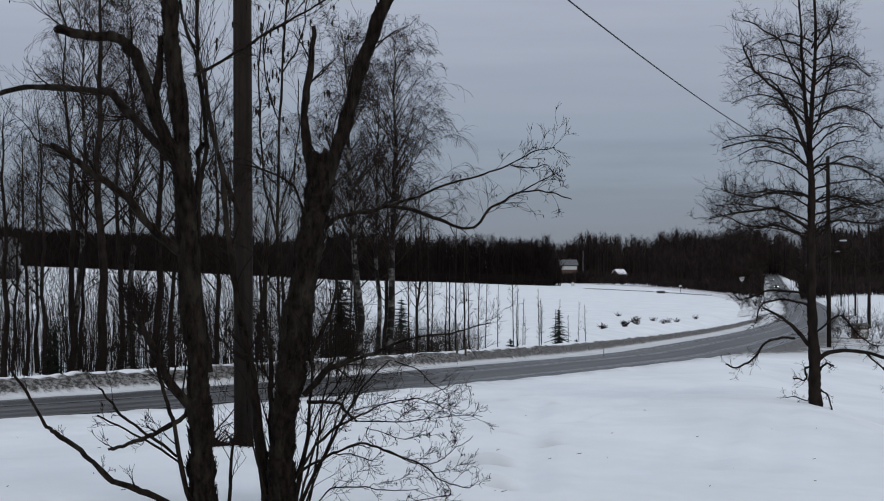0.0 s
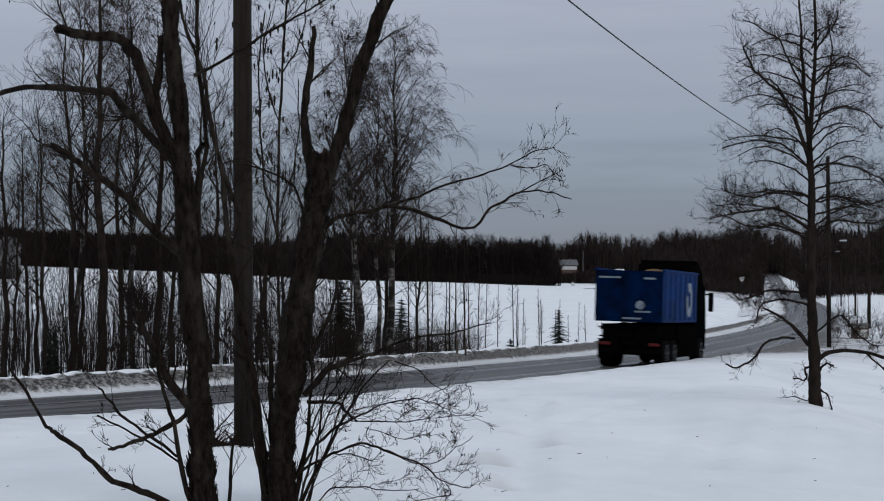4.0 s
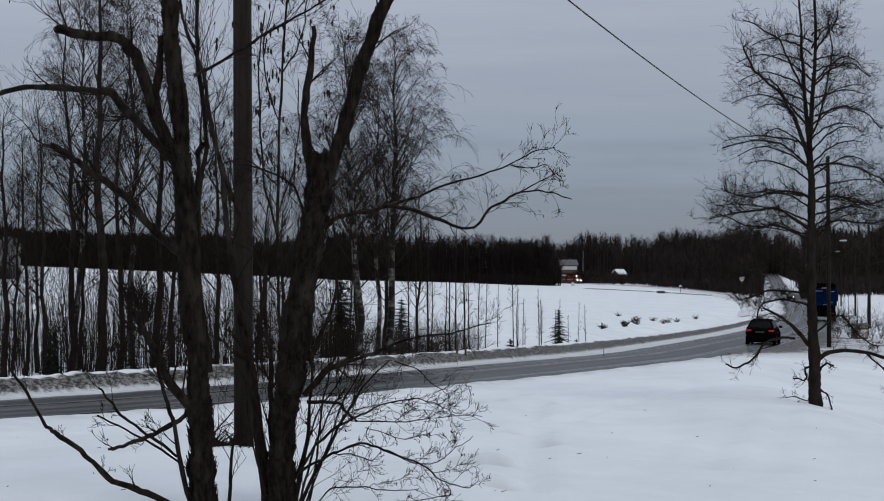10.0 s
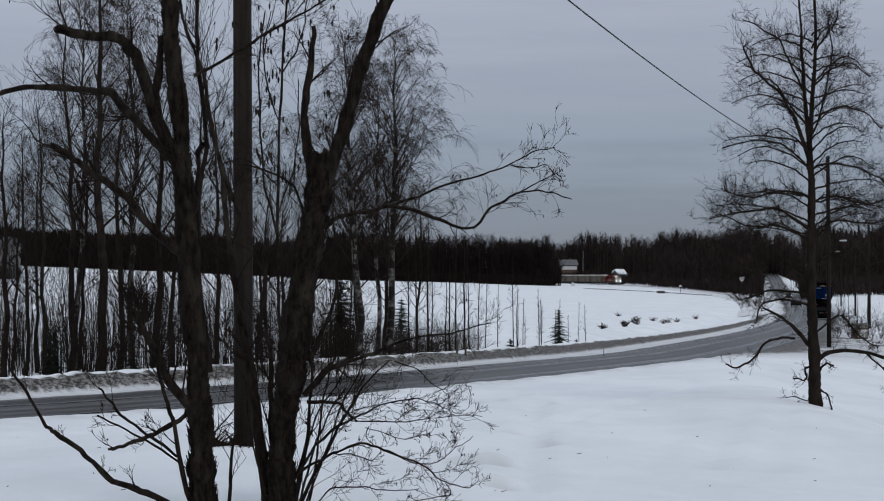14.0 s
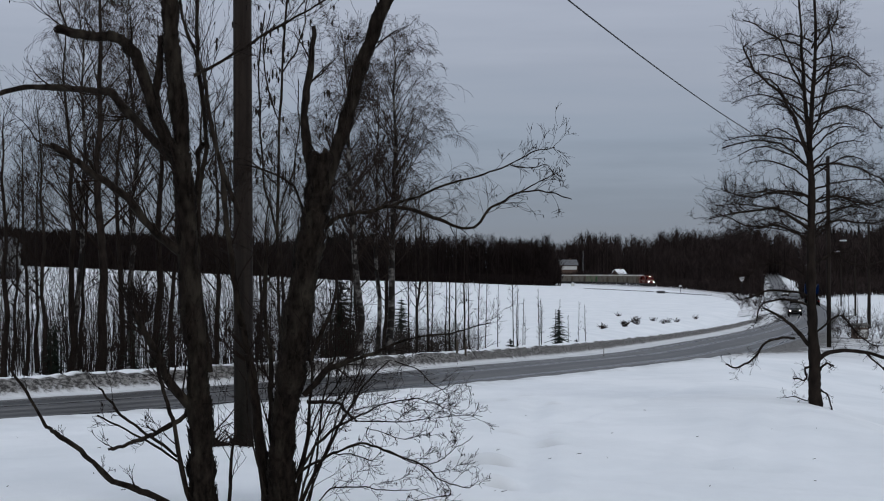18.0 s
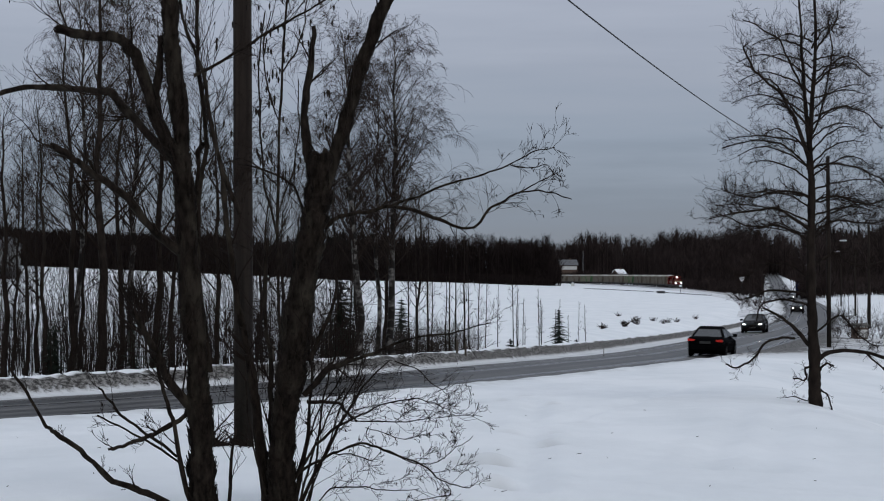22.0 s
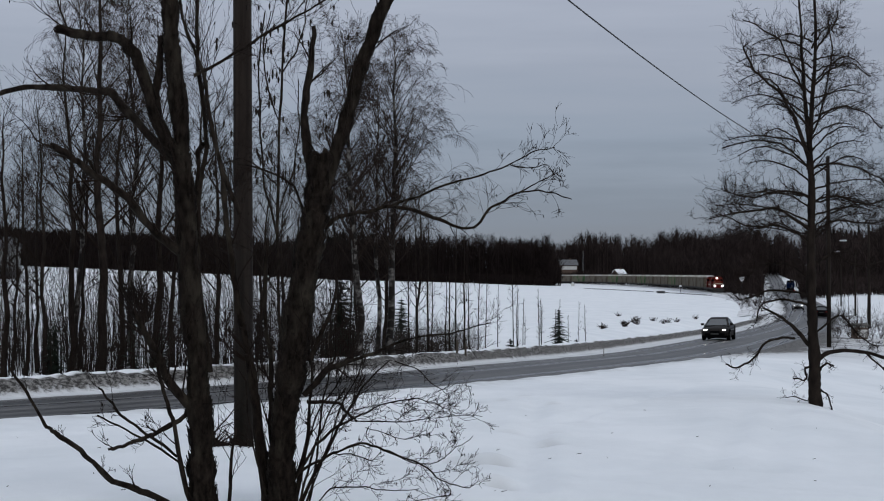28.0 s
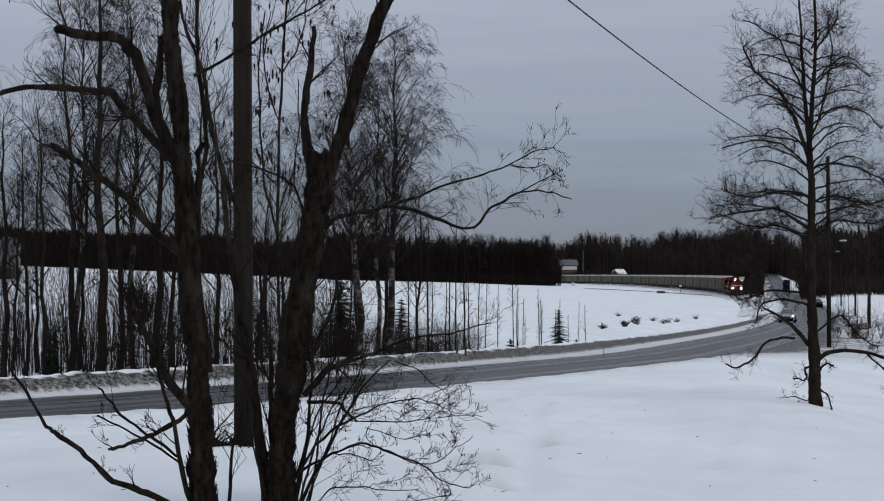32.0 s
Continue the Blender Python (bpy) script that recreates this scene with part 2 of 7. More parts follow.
# ---------------------------------------------------------------- mesh helpers
def link_mesh(name, verts, faces, mat, parent=None, label="", smooth=True):
    """One mesh object from vertices and faces."""
    me = bpy.data.meshes.new(name)
    me.from_pydata([tuple(v) for v in verts], [], [tuple(f) for f in faces])
    me.materials.append(mat)
    if smooth:
        me.polygons.foreach_set("use_smooth", [True] * len(me.polygons))
    ob = new(name, me)
    if parent:
        ob.parent = parent
    if label:
        ob["label"] = label
    return ob


def part(name, bm, mat, parent=None, label="", smooth=False):
    """A bmesh as one mesh object under a thing or part."""
    me = bpy.data.meshes.new(name)
    bm.normal_update()
    bm.to_mesh(me)
    bm.free()
    for m in (mat if isinstance(mat, (list, tuple)) else [mat]):
        me.materials.append(m)
    if smooth:
        me.polygons.foreach_set("use_smooth", [True] * len(me.polygons))
    ob = new(name, me)
    if parent:
        ob.parent = parent
    if label:
        ob["label"] = label
    return ob


def thing(name, label, category, at=(0, 0, 0), turn=0.0, group="", kind=""):
    """An Empty at a thing's base, which carries its parts."""
    ob = new(name)
    ob.empty_display_size = 0.2
    ob.matrix_basis = pose(*at, 0, 0, turn)
    return tagged(ob, label, category, group, kind)


def value_noise(x, y, seed=0):
    """Smooth noise on the plane, 0 to 1, for arrays."""
    xi, yi = np.floor(x).astype(np.int64), np.floor(y).astype(np.int64)
    fx, fy = x - xi, y - yi
    fx, fy = fx * fx * (3 - 2 * fx), fy * fy * (3 - 2 * fy)

    def h(i, j):
        n = (i * 374761393 + j * 668265263 + seed * 974711) & 0x7FFFFFFF
        n = ((n ^ (n >> 13)) * 1274126177) & 0x7FFFFFFF
        return ((n ^ (n >> 16)) & 0xFFFF) / 65535.0
    return (h(xi, yi) * (1 - fx) + h(xi + 1, yi) * fx) * (1 - fy) + (h(xi, yi + 1) * (1 - fx) + h(xi + 1, yi + 1) * fx) * fy


# ---------------------------------------------------------------- the road's line: x, height and cross fall by y
ROAD_Y = np.array([-600, -300, -100, -27, 7, 25, 36, 52, 64, 82, 92, 106, 126, 150, 186, 250, 310, 380, 600, 680, 760, 850, 1000.0])
ROAD_X = np.array([-399, -210, -92, -45.5, -24.2, -13.2, -7.3, 0.0, 4.9, 11.3, 14.4, 18.6, 24.3, 31.0, 40.0, 54.4, 66.5, 80.0, 121.3, 136.3, 150.9, 167.0, 194.0])
ROAD_ZY = np.array([-600, -100, -27, 10, 26, 36, 52, 66, 82, 106, 130, 186, 250, 330, 450, 600, 680, 760, 850, 950, 1000.0])
ROAD_Z = np.array([5, 4.6, 3.2, 2.25, 1.755, 1.38, 1.04, 0.76, 0.39, 0.08, -0.25, -0.82, -0.95, -1.05, -1.15, -1.45, -1.3, 0.4, 3.1, 5.6, 6.4])
HALF_ROAD = 3.3
_ys = np.linspace(-600, 1000, 6401)


def _smooth(a, n):
    k = np.hanning(n + 2)[1:-1]
    return np.convolve(np.pad(a, n // 2, mode="reflect", reflect_type="odd"), k / k.sum(), "valid")[:len(a)]


_xs = _smooth(np.interp(_ys, ROAD_Y, ROAD_X), 81)
_zs = _smooth(np.interp(_ys, ROAD_ZY, ROAD_Z), 81)
_slope = np.gradient(_xs, _ys)
_len = np.concatenate([[0], np.cumsum(np.hypot(np.diff(_xs), np.diff(_ys)))])


CROSS_D = np.array([-3.6, -3.3, -1.65, -0.3, 0.6, 1.65, 3.3, 3.9])
CROSS_Z = np.array([-0.12, -0.11, -0.054, -0.07, -0.15, -0.18, -0.22, -0.24])


def cross(d):
    """Height of the road surface against its line, across it."""
    return np.interp(d, CROSS_D, CROSS_Z)


def road_at(y):
    """Centre x, height and the along-direction (tx, ty) of the road at y."""
    s = np.interp(y, _ys, _slope)
    k = 1 / np.sqrt(1 + s * s)
    return np.interp(y, _ys, _xs), np.interp(y, _ys, _zs), s * k, k


def road_foot(x, y):
    """The y of the nearest point of the road's line, and the signed distance from it (positive on the camera's side)."""
    f = np.array(y, dtype=float)
    for _ in range(6):
        cx, _z, tx, ty = road_at(f)
        f = np.clip(f + 0.8 * ((x - cx) * tx + (y - f) * ty) * ty, -590, 990)
    cx, _z, tx, ty = road_at(f)
    d = (x - cx) * ty - (y - f) * tx
    return f, d


FIELD_R = np.array([-1.0, -0.262, -0.245, -0.161, -0.105, -0.061, 0.005, 0.039, 0.072, 0.12, 0.15, 0.178, 0.24, 1.0])
FIELD_Z = np.array([9.5, 8.4, 8.0, 5.7, 4.1, 2.6, 1.7, 0.9, 0.4, 0.0, -0.55, -1.15, -0.9, -0.4])


def smoothstep(a, b, x):
    t = np.clip((x - a) / (b - a), 0, 1)
    return t * t * (3 - 2 * t)


# old footprints in the near snow: x, y, depth
FOOTPRINTS = [(0.17, 18.67, 0.7), (0.33, 18.59, 1), (0.63, 18.64, 1.2), (0.54, 16.12, 1.2), (1.31, 35.99, 0.7), (0.97, 24.12, 0.6), (1.40, 22.01, 1), (2.23, 34.16, 0.8), (1.60, 24.09, 0.5), (0.19, 36.20, 0.5), (1.89, 38.79, 0.5), (2.13, 27.08, 0.5), (0.77, 35.04, 0.5)]


def ground_height(x, y, rough=True):
    """Height of the snow, and how dirty it is, with shade painted into the footprints."""
    x, y = np.asarray(x, float), np.asarray(y, float)
    f, d = road_foot(x, y)
    _cx, rz, _tx, _ty = road_at(f)
    rz_edge = rz + np.where(d < 0, cross(np.maximum(d, -3.3)), 0.11)
    ad = np.abs(d)
    # far side: a field that rises gently to the woods on the left
    r = x / np.maximum(y, 20.0)
    zf = 0.8 + (np.interp(r, FIELD_R, FIELD_Z) - 0.8) * np.clip((y - 70) / 580, -0.1, 1.35)
    wf = 1 - np.exp(-np.maximum(ad - 6, 0) / 32.0)
    far = (rz_edge - 0.12) * (1 - wf) + zf * wf - 0.45 * np.exp(-((ad - 9.5) / 2.0) ** 2)
    # near side: the slope on which the camera stands
    zn = np.maximum(2.55 - 0.025 * y - 0.035 * x, -0.3 + 0.0 * y)
    zn = np.where(y < 0, 2.55 - 0.035 * np.clip(x, -40, 60) + 0.01 * -y, zn)
    edge = np.interp(y, [0, 27, 35, 62, 80], [5.5, 6.6, 7.6, 10.0, 13.0])
    zn = zn - 0.6 * smoothstep(-0.3, 2.6, x - edge) * smoothstep(8, 22, y) * (1 - smoothstep(60, 85, y)) + 0.16 * np.exp(-((x - edge + 1.2) / 2.0) ** 2) * (1 - smoothstep(60, 80, y)) * smoothstep(15, 30, y)
    wn = smoothstep(3.5, 17.0, ad)
    near = (rz_edge - 0.02) * (1 - wn) + zn * wn - 0.33 * (1 - smoothstep(3.2, 3.95, ad))
    z = np.where(d < 0, far, near)
    # ploughed bank on the far side, low windrow on the near side
    n1 = value_noise(x * 1.1, y * 1.1, 3)
    n2 = value_noise(x * 3.7, y * 3.7, 5)
    n3 = value_noise(x * 0.23, y * 0.23, 9)
    bank = smoothstep(5.0, 5.5, -d) * (1 - smoothstep(6.6, 7.6, -d))
    fade = 1 - 0.25 * smoothstep(62, 120, f)
    z = z + bank * (0.37 + 0.05 * n1 + 0.12 * n2 + 0.08 * smoothstep(60, 90, f)) * fade
    z = z + 0.06 * smoothstep(3.3, 4.2, -d) * (d < 0)
    wind = np.exp(-((d - 4.1) / 0.5) ** 2)
    z = z + wind * (0.03 + 0.06 * n1)
    far_off = np.clip(1 - y / 400, 0, 1)
    if rough:
        off = smoothstep(3.6, 6, ad)
        z = z + off * ((n3 - 0.5) * 0.07 * smoothstep(12, 30, y) * (1 - 0.85 * np.exp(-((d + 7.0) / 5.0) ** 2)) + (n1 - 0.5) * 0.036 + (n2 - 0.5) * 0.026) * far_off
    # an old footprint trail and a faint sledge groove in the near snow
    for fx, fy, k in FOOTPRINTS:
        z = z - 0.08 * k * np.exp(-((x - fx) / 0.15) ** 2 - ((y - fy) / 0.28) ** 2) + 0.045 * k * np.exp(-((x - fx - 0.02) / 0.24) ** 2 - ((y - fy - 0.38) / 0.2) ** 2)
    for gx0, gy0, gx1, gy1 in ((2.9, 18.5, 5.6, 31.0), (3.5, 18.5, 6.3, 31.0), (1.5, 26.0, 6.5, 44.0), (0.75, 15.5, 2.0, 36.0)):
        u = np.clip(((x - gx0) * (gx1 - gx0) + (y - gy0) * (gy1 - gy0)) / ((gx1 - gx0) ** 2 + (gy1 - gy0) ** 2), 0, 1)
        dd = np.hypot(x - gx0 - u * (gx1 - gx0), y - gy0 - u * (gy1 - gy0))
        z = z - 0.05 * np.exp(-(dd / 0.2) ** 2) * (0.7 + 0.4 * n1) + 0.02 * np.exp(-((dd - 0.4) / 0.16) ** 2)
    dirt_and_shade = smoothstep(5.08, 5.26, -d) * (1 - smoothstep(5.45 - 0.05 * smoothstep(70, 110, f), 5.75 - 0.1 * smoothstep(70, 110, f), -d)) * (0.56 + 0.3 * n1 + 0.12 * smoothstep(60, 110, f)) * (1 - smoothstep(190, 260, f)) + 0.95 * smoothstep(6.5, 3.5, d) * (d > 0) * (0.3 + 0.7 * n2) * smoothstep(62, 95, f) * (1 - smoothstep(130, 170, f)) + 0.6 * smoothstep(15, 5, d) * (d > 0) * (0.55 + 0.6 * n1) * smoothstep(72, 90, f) * (1 - smoothstep(108, 130, f)) + wind * 0.38 * n2 + 0.34 * smoothstep(5.5, 4.9, -d) * (d < 0) * (0.7 + 0.5 * n2) + 0.4 * smoothstep(4.1, 3.3, ad) * (0.5 + n2)
    # grey put into each print's hollow, painted for its shade
    for fx, fy, k in FOOTPRINTS:
        dirt_and_shade = dirt_and_shade + 0.3 * k * np.exp(-((x - fx) / 0.15) ** 2 - ((y - fy) / 0.34) ** 2)
    return z, np.clip(dirt_and_shade, 0, 1) * ((ad < 15) | (y < 40)), d


def gz(x, y):
    return float(ground_height(np.array([x]), np.array([y]))[0][0])


def axis(lo, hi, a, b, step, grow):
    """Grid lines: even between a and b, wider and wider outside."""
    mid = list(np.arange(a, b + 1e-6, step))
    s, v = step, mid[-1]
    while v < hi:
        s = min(s * grow, 400)
        v += s
        mid.append(v)
    s, v, left = step, mid[0], []
    while v > lo:
        s = min(s * grow, 400)
        v -= s
        left.append(v)
    return np.array(left[::-1] + mid)


def build_ground():
    gx = np.unique(np.round(np.concatenate([axis(-4600, 4600, -22, 40, 0.2, 1.07), np.arange(0, 3, 0.05)]), 3))
    gy = np.unique(np.round(np.concatenate([axis(-1500, 4800, 12, 165, 0.25, 1.04), np.arange(12, 40, 0.125), np.arange(16, 26, 0.0625)]), 4))
    X, Y = np.meshgrid(gx, gy)
    Z, D, d = ground_height(X.ravel(), Y.ravel())
    wide = HALF_ROAD - 0.1 + np.clip(Y.ravel() - 220, 0, 500) * 0.012
    Z = np.where(np.abs(d) < wide, Z - 0.25 - np.clip(Y.ravel() - 220, 0, 400) * 0.001, Z)
    # the rail bed passes over the sheet
    nx, ny = len(gx), len(gy)
    V = np.stack([X.ravel(), Y.ravel(), Z], 1)
    i = np.arange(nx * ny).reshape(ny, nx)
    Fq = np.stack([i[:-1, :-1], i[:-1, 1:], i[1:, 1:], i[1:, :-1]], -1).reshape(-1, 4)
    me = bpy.data.meshes.new("ground")
    me.vertices.add(len(V))
    me.vertices.foreach_set("co", V.ravel())
    me.loops.add(Fq.size)
    me.loops.foreach_set("vertex_index", Fq.ravel())
    me.polygons.add(len(Fq))
    me.polygons.foreach_set("loop_start", np.arange(0, Fq.size, 4))
    me.polygons.foreach_set("use_smooth", np.ones(len(Fq), bool))
    me.update(calc_edges=True)
    a = me.attributes.new("dirt_and_shade", "FLOAT", "POINT")
    a.data.foreach_set("value", D)
    foot = road_foot(V[:, 0], V[:, 1])
    for nm, val in (("road_side", np.clip(foot[1], -60, 60)), ("road_run", np.where(np.abs(foot[1]) < 60, np.interp(foot[0], _ys, _len), V[:, 1]))):
        me.attributes.new(nm, "FLOAT", "POINT").data.foreach_set("value", val)
    me.materials.append(SNOW)
    tagged(new("ground", me), "snow-covered slope and fields with a dirty ploughed bank beside the road", "snow", kind="structure")


def build_road():
    ys = np.concatenate([np.arange(-500, 0, 8.0), np.arange(0, 200, 1.0), np.arange(200, 1000, 6.0)])
    cx, cz, tx, ty = road_at(ys)
    us = np.linspace(-HALF_ROAD, HALF_ROAD + 0.3, 13)
    ragged = value_noise(ys * 0.9, ys * 0 + 3, 4) - 0.5
    V, UV = [], []
    s = np.interp(ys, _ys, _len)
    for k in range(len(ys)):
        for u in us:
            e = u + (0.22 * ragged[k] if abs(u) > HALF_ROAD - 0.05 and u < 0 else 0)
            V.append((cx[k] + e * ty[k], ys[k] - e * tx[k], cz[k] + float(cross(u)) + 0.03))
            UV.append((u, s[k]))
    n = len(us)
    faces = [(k * n + j, k * n + j + 1, (k + 1) * n + j + 1, (k + 1) * n + j) for k in range(len(ys) - 1) for j in range(n - 1)]
    ob = link_mesh("road", V, faces, ASPHALT)
    uvl = ob.data.uv_layers.new(name="UVMap")
    idx = np.zeros(len(ob.data.loops), np.int32)
    ob.data.loops.foreach_get("vertex_index", idx)
    uvl.data.foreach_set("uv", np.array(UV)[idx].ravel())
    tagged(ob, "damp dark grey asphalt road with lighter wheel tracks, curving through snow", "road", kind="structure")


build_ground()
build_road()


# ---------------------------------------------------------------- trees: skeletons of tapering limbs
class Limbs:
    """Collects tapering tubes; each is one path with radii."""

    def __init__(self):
        self.v, self.f = [], []

    def tube(self, pts, radii, sides=3):
        pts = [Vector(p) for p in pts]
        base = len(self.v)
        n = len(pts)
        a = (pts[-1] - pts[0]).orthogonal().normalized()
        for k, p in enumerate(pts):
            t = (pts[min(k + 1, n - 1)] - pts[max(k - 1, 0)])
            if t.length < 1e-7:
                t = Vector((0, 0, 1))
            t.normalize()
            a = a - t * a.dot(t)
            if a.length < 1e-5:
                a = t.orthogonal()
            a.normalize()
            b = t.cross(a).normalized()
            r = radii[k]
            for j in range(sides):
                w = 2 * math.pi * j / sides
                self.v.append(p + a * (r * math.cos(w)) + b * (r * math.sin(w)))
        for k in range(n - 1):
            for j in range(sides):
                q = (j + 1) % sides
                self.f.append((base + k * sides + j, base + k * sides + q, base + (k + 1) * sides + q, base + (k + 1) * sides + j))
        if radii[-1] > 0.004 and sides > 3:
            self.f.append(tuple(base + (n - 1) * sides + j for j in range(sides)))

    def blob(self, p, r, h, rng):
        """A small hanging cone or catkin."""
        b = len(self.v)
        for dz, k in ((0.5, 0.25), (0.1, 1.0), (-0.5, 0.35)):
            for j in range(4):
                w = j * 1.571 + rng.random()
                self.v.append(Vector(p) + Vector((math.cos(w) * r * k, math.sin(w) * r * k, dz * h)))
        for k in range(2):
            for j in range(4):
                q = (j + 1) % 4
                self.f.append((b + k * 4 + j, b + k * 4 + q, b + k * 4 + 4 + q, b + k * 4 + 4 + j))

    def make(self, name, mat, parent=None, label=""):
        return link_mesh(name, self.v, self.f, mat, parent, label)


def curve_points(ctrl, steps):
    """A smooth line through control points."""
    P = [Vector(p) for p in ctrl]
    if len(P) == 2:
        return [P[0].lerp(P[1], k / steps) for k in range(steps + 1)]
    out = []
    m = len(P) - 1
    for k in range(steps + 1):
        u = k / steps * m
        i = min(int(u), m - 1)
        t = u - i
        a, b, c, d = P[max(i - 1, 0)], P[i], P[i + 1], P[min(i + 2, m)]
        out.append(0.5 * ((2 * b) + (c - a) * t + (2 * a - 5 * b + 4 * c - d) * t * t + (3 * b - a - 3 * c + d) * t ** 3))
    return out


def sprout(L, rng, start, way, length, radius, depth, kids, up=0.15, droop=0.0, spread=0.9, min_r=0.004, wiggle=0.16, sides=3, tips=None, shrink=0.55):
    """A limb that wanders, with smaller limbs along it."""
    steps = 5 if depth > 0 else 3
    p, w = Vector(start), Vector(way).normalized()
    pts, rad = [p.copy()], [radius]
    for k in range(steps):
        w = (w + Vector((rng.uniform(-1, 1), rng.uniform(-1, 1), rng.uniform(-1, 1))) * wiggle + Vector((0, 0, up - droop * (k + 1) / steps))).normalized()
        p = p + w * (length / steps)
        pts.append(p.copy())
        rad.append(max(min_r, radius * (1 - 0.8 * (k + 1) / steps)))
    L.tube(pts, rad, sides if radius > 0.02 else 3)
    if tips is not None:
        tips.append(pts[-1])
    if depth <= 0:
        return
    for _ in range(kids):
        u = rng.uniform(0.25, 1.0)
        i = min(int(u * steps), steps - 1)
        q = pts[i].lerp(pts[i + 1], u * steps - i)
        t = (pts[i + 1] - pts[i]).normalized()
        side = t.cross(Vector((rng.uniform(-1, 1), rng.uniform(-1, 1), rng.uniform(-1, 1))))
        if side.length < 1e-3:
            continue
        v = (t + side.normalized() * rng.uniform(0.5, 1.2) * spread)
        sprout(L, rng, q, v, length * rng.uniform(shrink * 0.6, shrink * 1.1), max(min_r, rad[i] * 0.55), depth - 1, kids, up, droop * 1.5, spread, min_r, wiggle, sides, tips, shrink)


def bare_tree(name, label, category, seed, height, radius, bark, twig_mat, at, crown_from=0.3, limbs=26, limb_len=0.28, limb_up=0.6, droop=0.0, depth=2, kids=5,
              lean=(0, 0), min_r=0.006, group="", wig=0.012, shrink=0.55, spread=0.9):
    """A leafless tree: trunk, limbs and fine twigs."""
    rng = random.Random(seed)
    base = thing(name, label, category, at, 0, group)
    T, B = Limbs(), Limbs()
    n = 12
    pts, rad = [], []
    off = Vector((0, 0, 0))
    for k in range(n + 1):
        u = k / n
        off = off + Vector((rng.uniform(-1, 1), rng.uniform(-1, 1), 0)) * height * wig
        pts.append(Vector((lean[0] * u * height, lean[1] * u * height, u * height - (0.25 if k == 0 else 0))) + off * (1 if k else 0))
        rad.append(radius * (1.25 if k == 0 else 1.0) * (1 - u) ** 0.8 + 0.008)
    T.tube(pts, rad, 8)
    for k in range(limbs):
        u = crown_from + (0.97 - crown_from) * (k + rng.random()) / limbs
        i = min(int(u * n), n - 1)
        q = pts[i].lerp(pts[i + 1], u * n - i)
        a = rng.uniform(0, 6.283)
        ln = height * limb_len * (1.15 - 0.8 * (u - crown_from) / (1 - crown_from)) * rng.uniform(0.55, 1.15)
        v = Vector((math.cos(a), math.sin(a), limb_up + 0.9 * (u - crown_from)))
        sprout(B, rng, q, v, ln, max(min_r, 0.3 * rad[i] + 0.007), depth, kids, up=0.08, droop=droop, spread=spread, min_r=min_r, sides=4, shrink=shrink)
    T.make("trunk", bark, base)
    tagged(B.make("crown", twig_mat, base), kind="stuff")
    return base


def spruce(name, label, at, height, width, seed, group=""):
    """A young spruce: stem and drooping tiers of needle sprays."""
    rng = random.Random(seed)
    base = thing(name, label, "spruce", at, rng.uniform(0, 360), group)
    T, N = Limbs(), Limbs()
    T.tube([(0, 0, -0.2), (0, 0, height * 0.5), (0, 0, height)], [height * 0.016 + 0.01, height * 0.01, 0.006], 6)
    whorls = int(height * 5.5) + 5
    for k in range(whorls * 10):
        u = 0.1 + 0.88 * (k // 10 + rng.uniform(-0.42, 0.42)) / whorls
        root = Vector((0, 0, height * u))
        ln = (width * (1 - u) ** 0.75 + 0.06) * rng.uniform(0.5, 1.1) * (0.8 + 0.35 * ((k // 10) % 2))
        a = k * 2.4 + rng.uniform(-0.4, 0.4)
        e = Vector((math.cos(a), math.sin(a), 0))
        s = e.cross(Vector((0, 0, 1)))
        lift = 0.6 * u - 0.42 + rng.uniform(-0.1, 0.1)
        for q in range(6):
            c = root + e * (ln * q / 6) + Vector((0, 0, ln * (lift * q / 6 - 0.12 * (q / 6) ** 2)))
            w = (0.25 * ln * (1 - q / 7) + 0.025) * rng.uniform(0.7, 1.2)
            b = len(N.v)
            dz = Vector((0, 0, -0.35 * w - 0.015))
            N.v += [c - e * 0.04, c + s * w + dz + e * w * 0.7, c + e * w * 1.2 + dz * 0.5, c - s * w + dz + e * w * 0.7]
            N.f += [(b, b + 1, b + 2), (b, b + 2, b + 3)]
    T.make("trunk", BARK_DARK, base)
    N.make("needles", NEEDLE, base)
    return base


# ---------------------------------------------------------------- far woods
def far_spruces(name, label, spots, seed):
    """Many far spruces joined: ragged stacked tiers."""
    rng = random.Random(seed)
    V, Fc = [], []
    for x, y, z, h, w in spots:
        tiers = 8
        full = rng.uniform(0.65, 1.15)
        for k in range(tiers):
            u0, u1 = 0.04 + 0.9 * k / tiers, min(1.0, 0.04 + 0.9 * (k + 1.5) / tiers)
            r = w * (1 - u0) ** full * rng.uniform(0.8, 1.15) + 0.1
            b = len(V)
            m = 7
            for j in range(m):
                a = 6.283 * j / m + k * 0.5 + rng.uniform(-0.3, 0.3)
                q = r * rng.uniform(0.5, 1.3)
                V.append((x + math.cos(a) * q, y + math.sin(a) * q, z + h * u0 - rng.uniform(0, 0.045) * h))
            V.append((x + rng.uniform(-0.15, 0.15), y, z + h * u1))
            for j in range(m):
                Fc.append((b + j, b + (j + 1) % m, b + m))
    return tagged(link_mesh(name, V, Fc, FAR_SPRUCE, smooth=False), label, "spruce wood", kind="stuff")


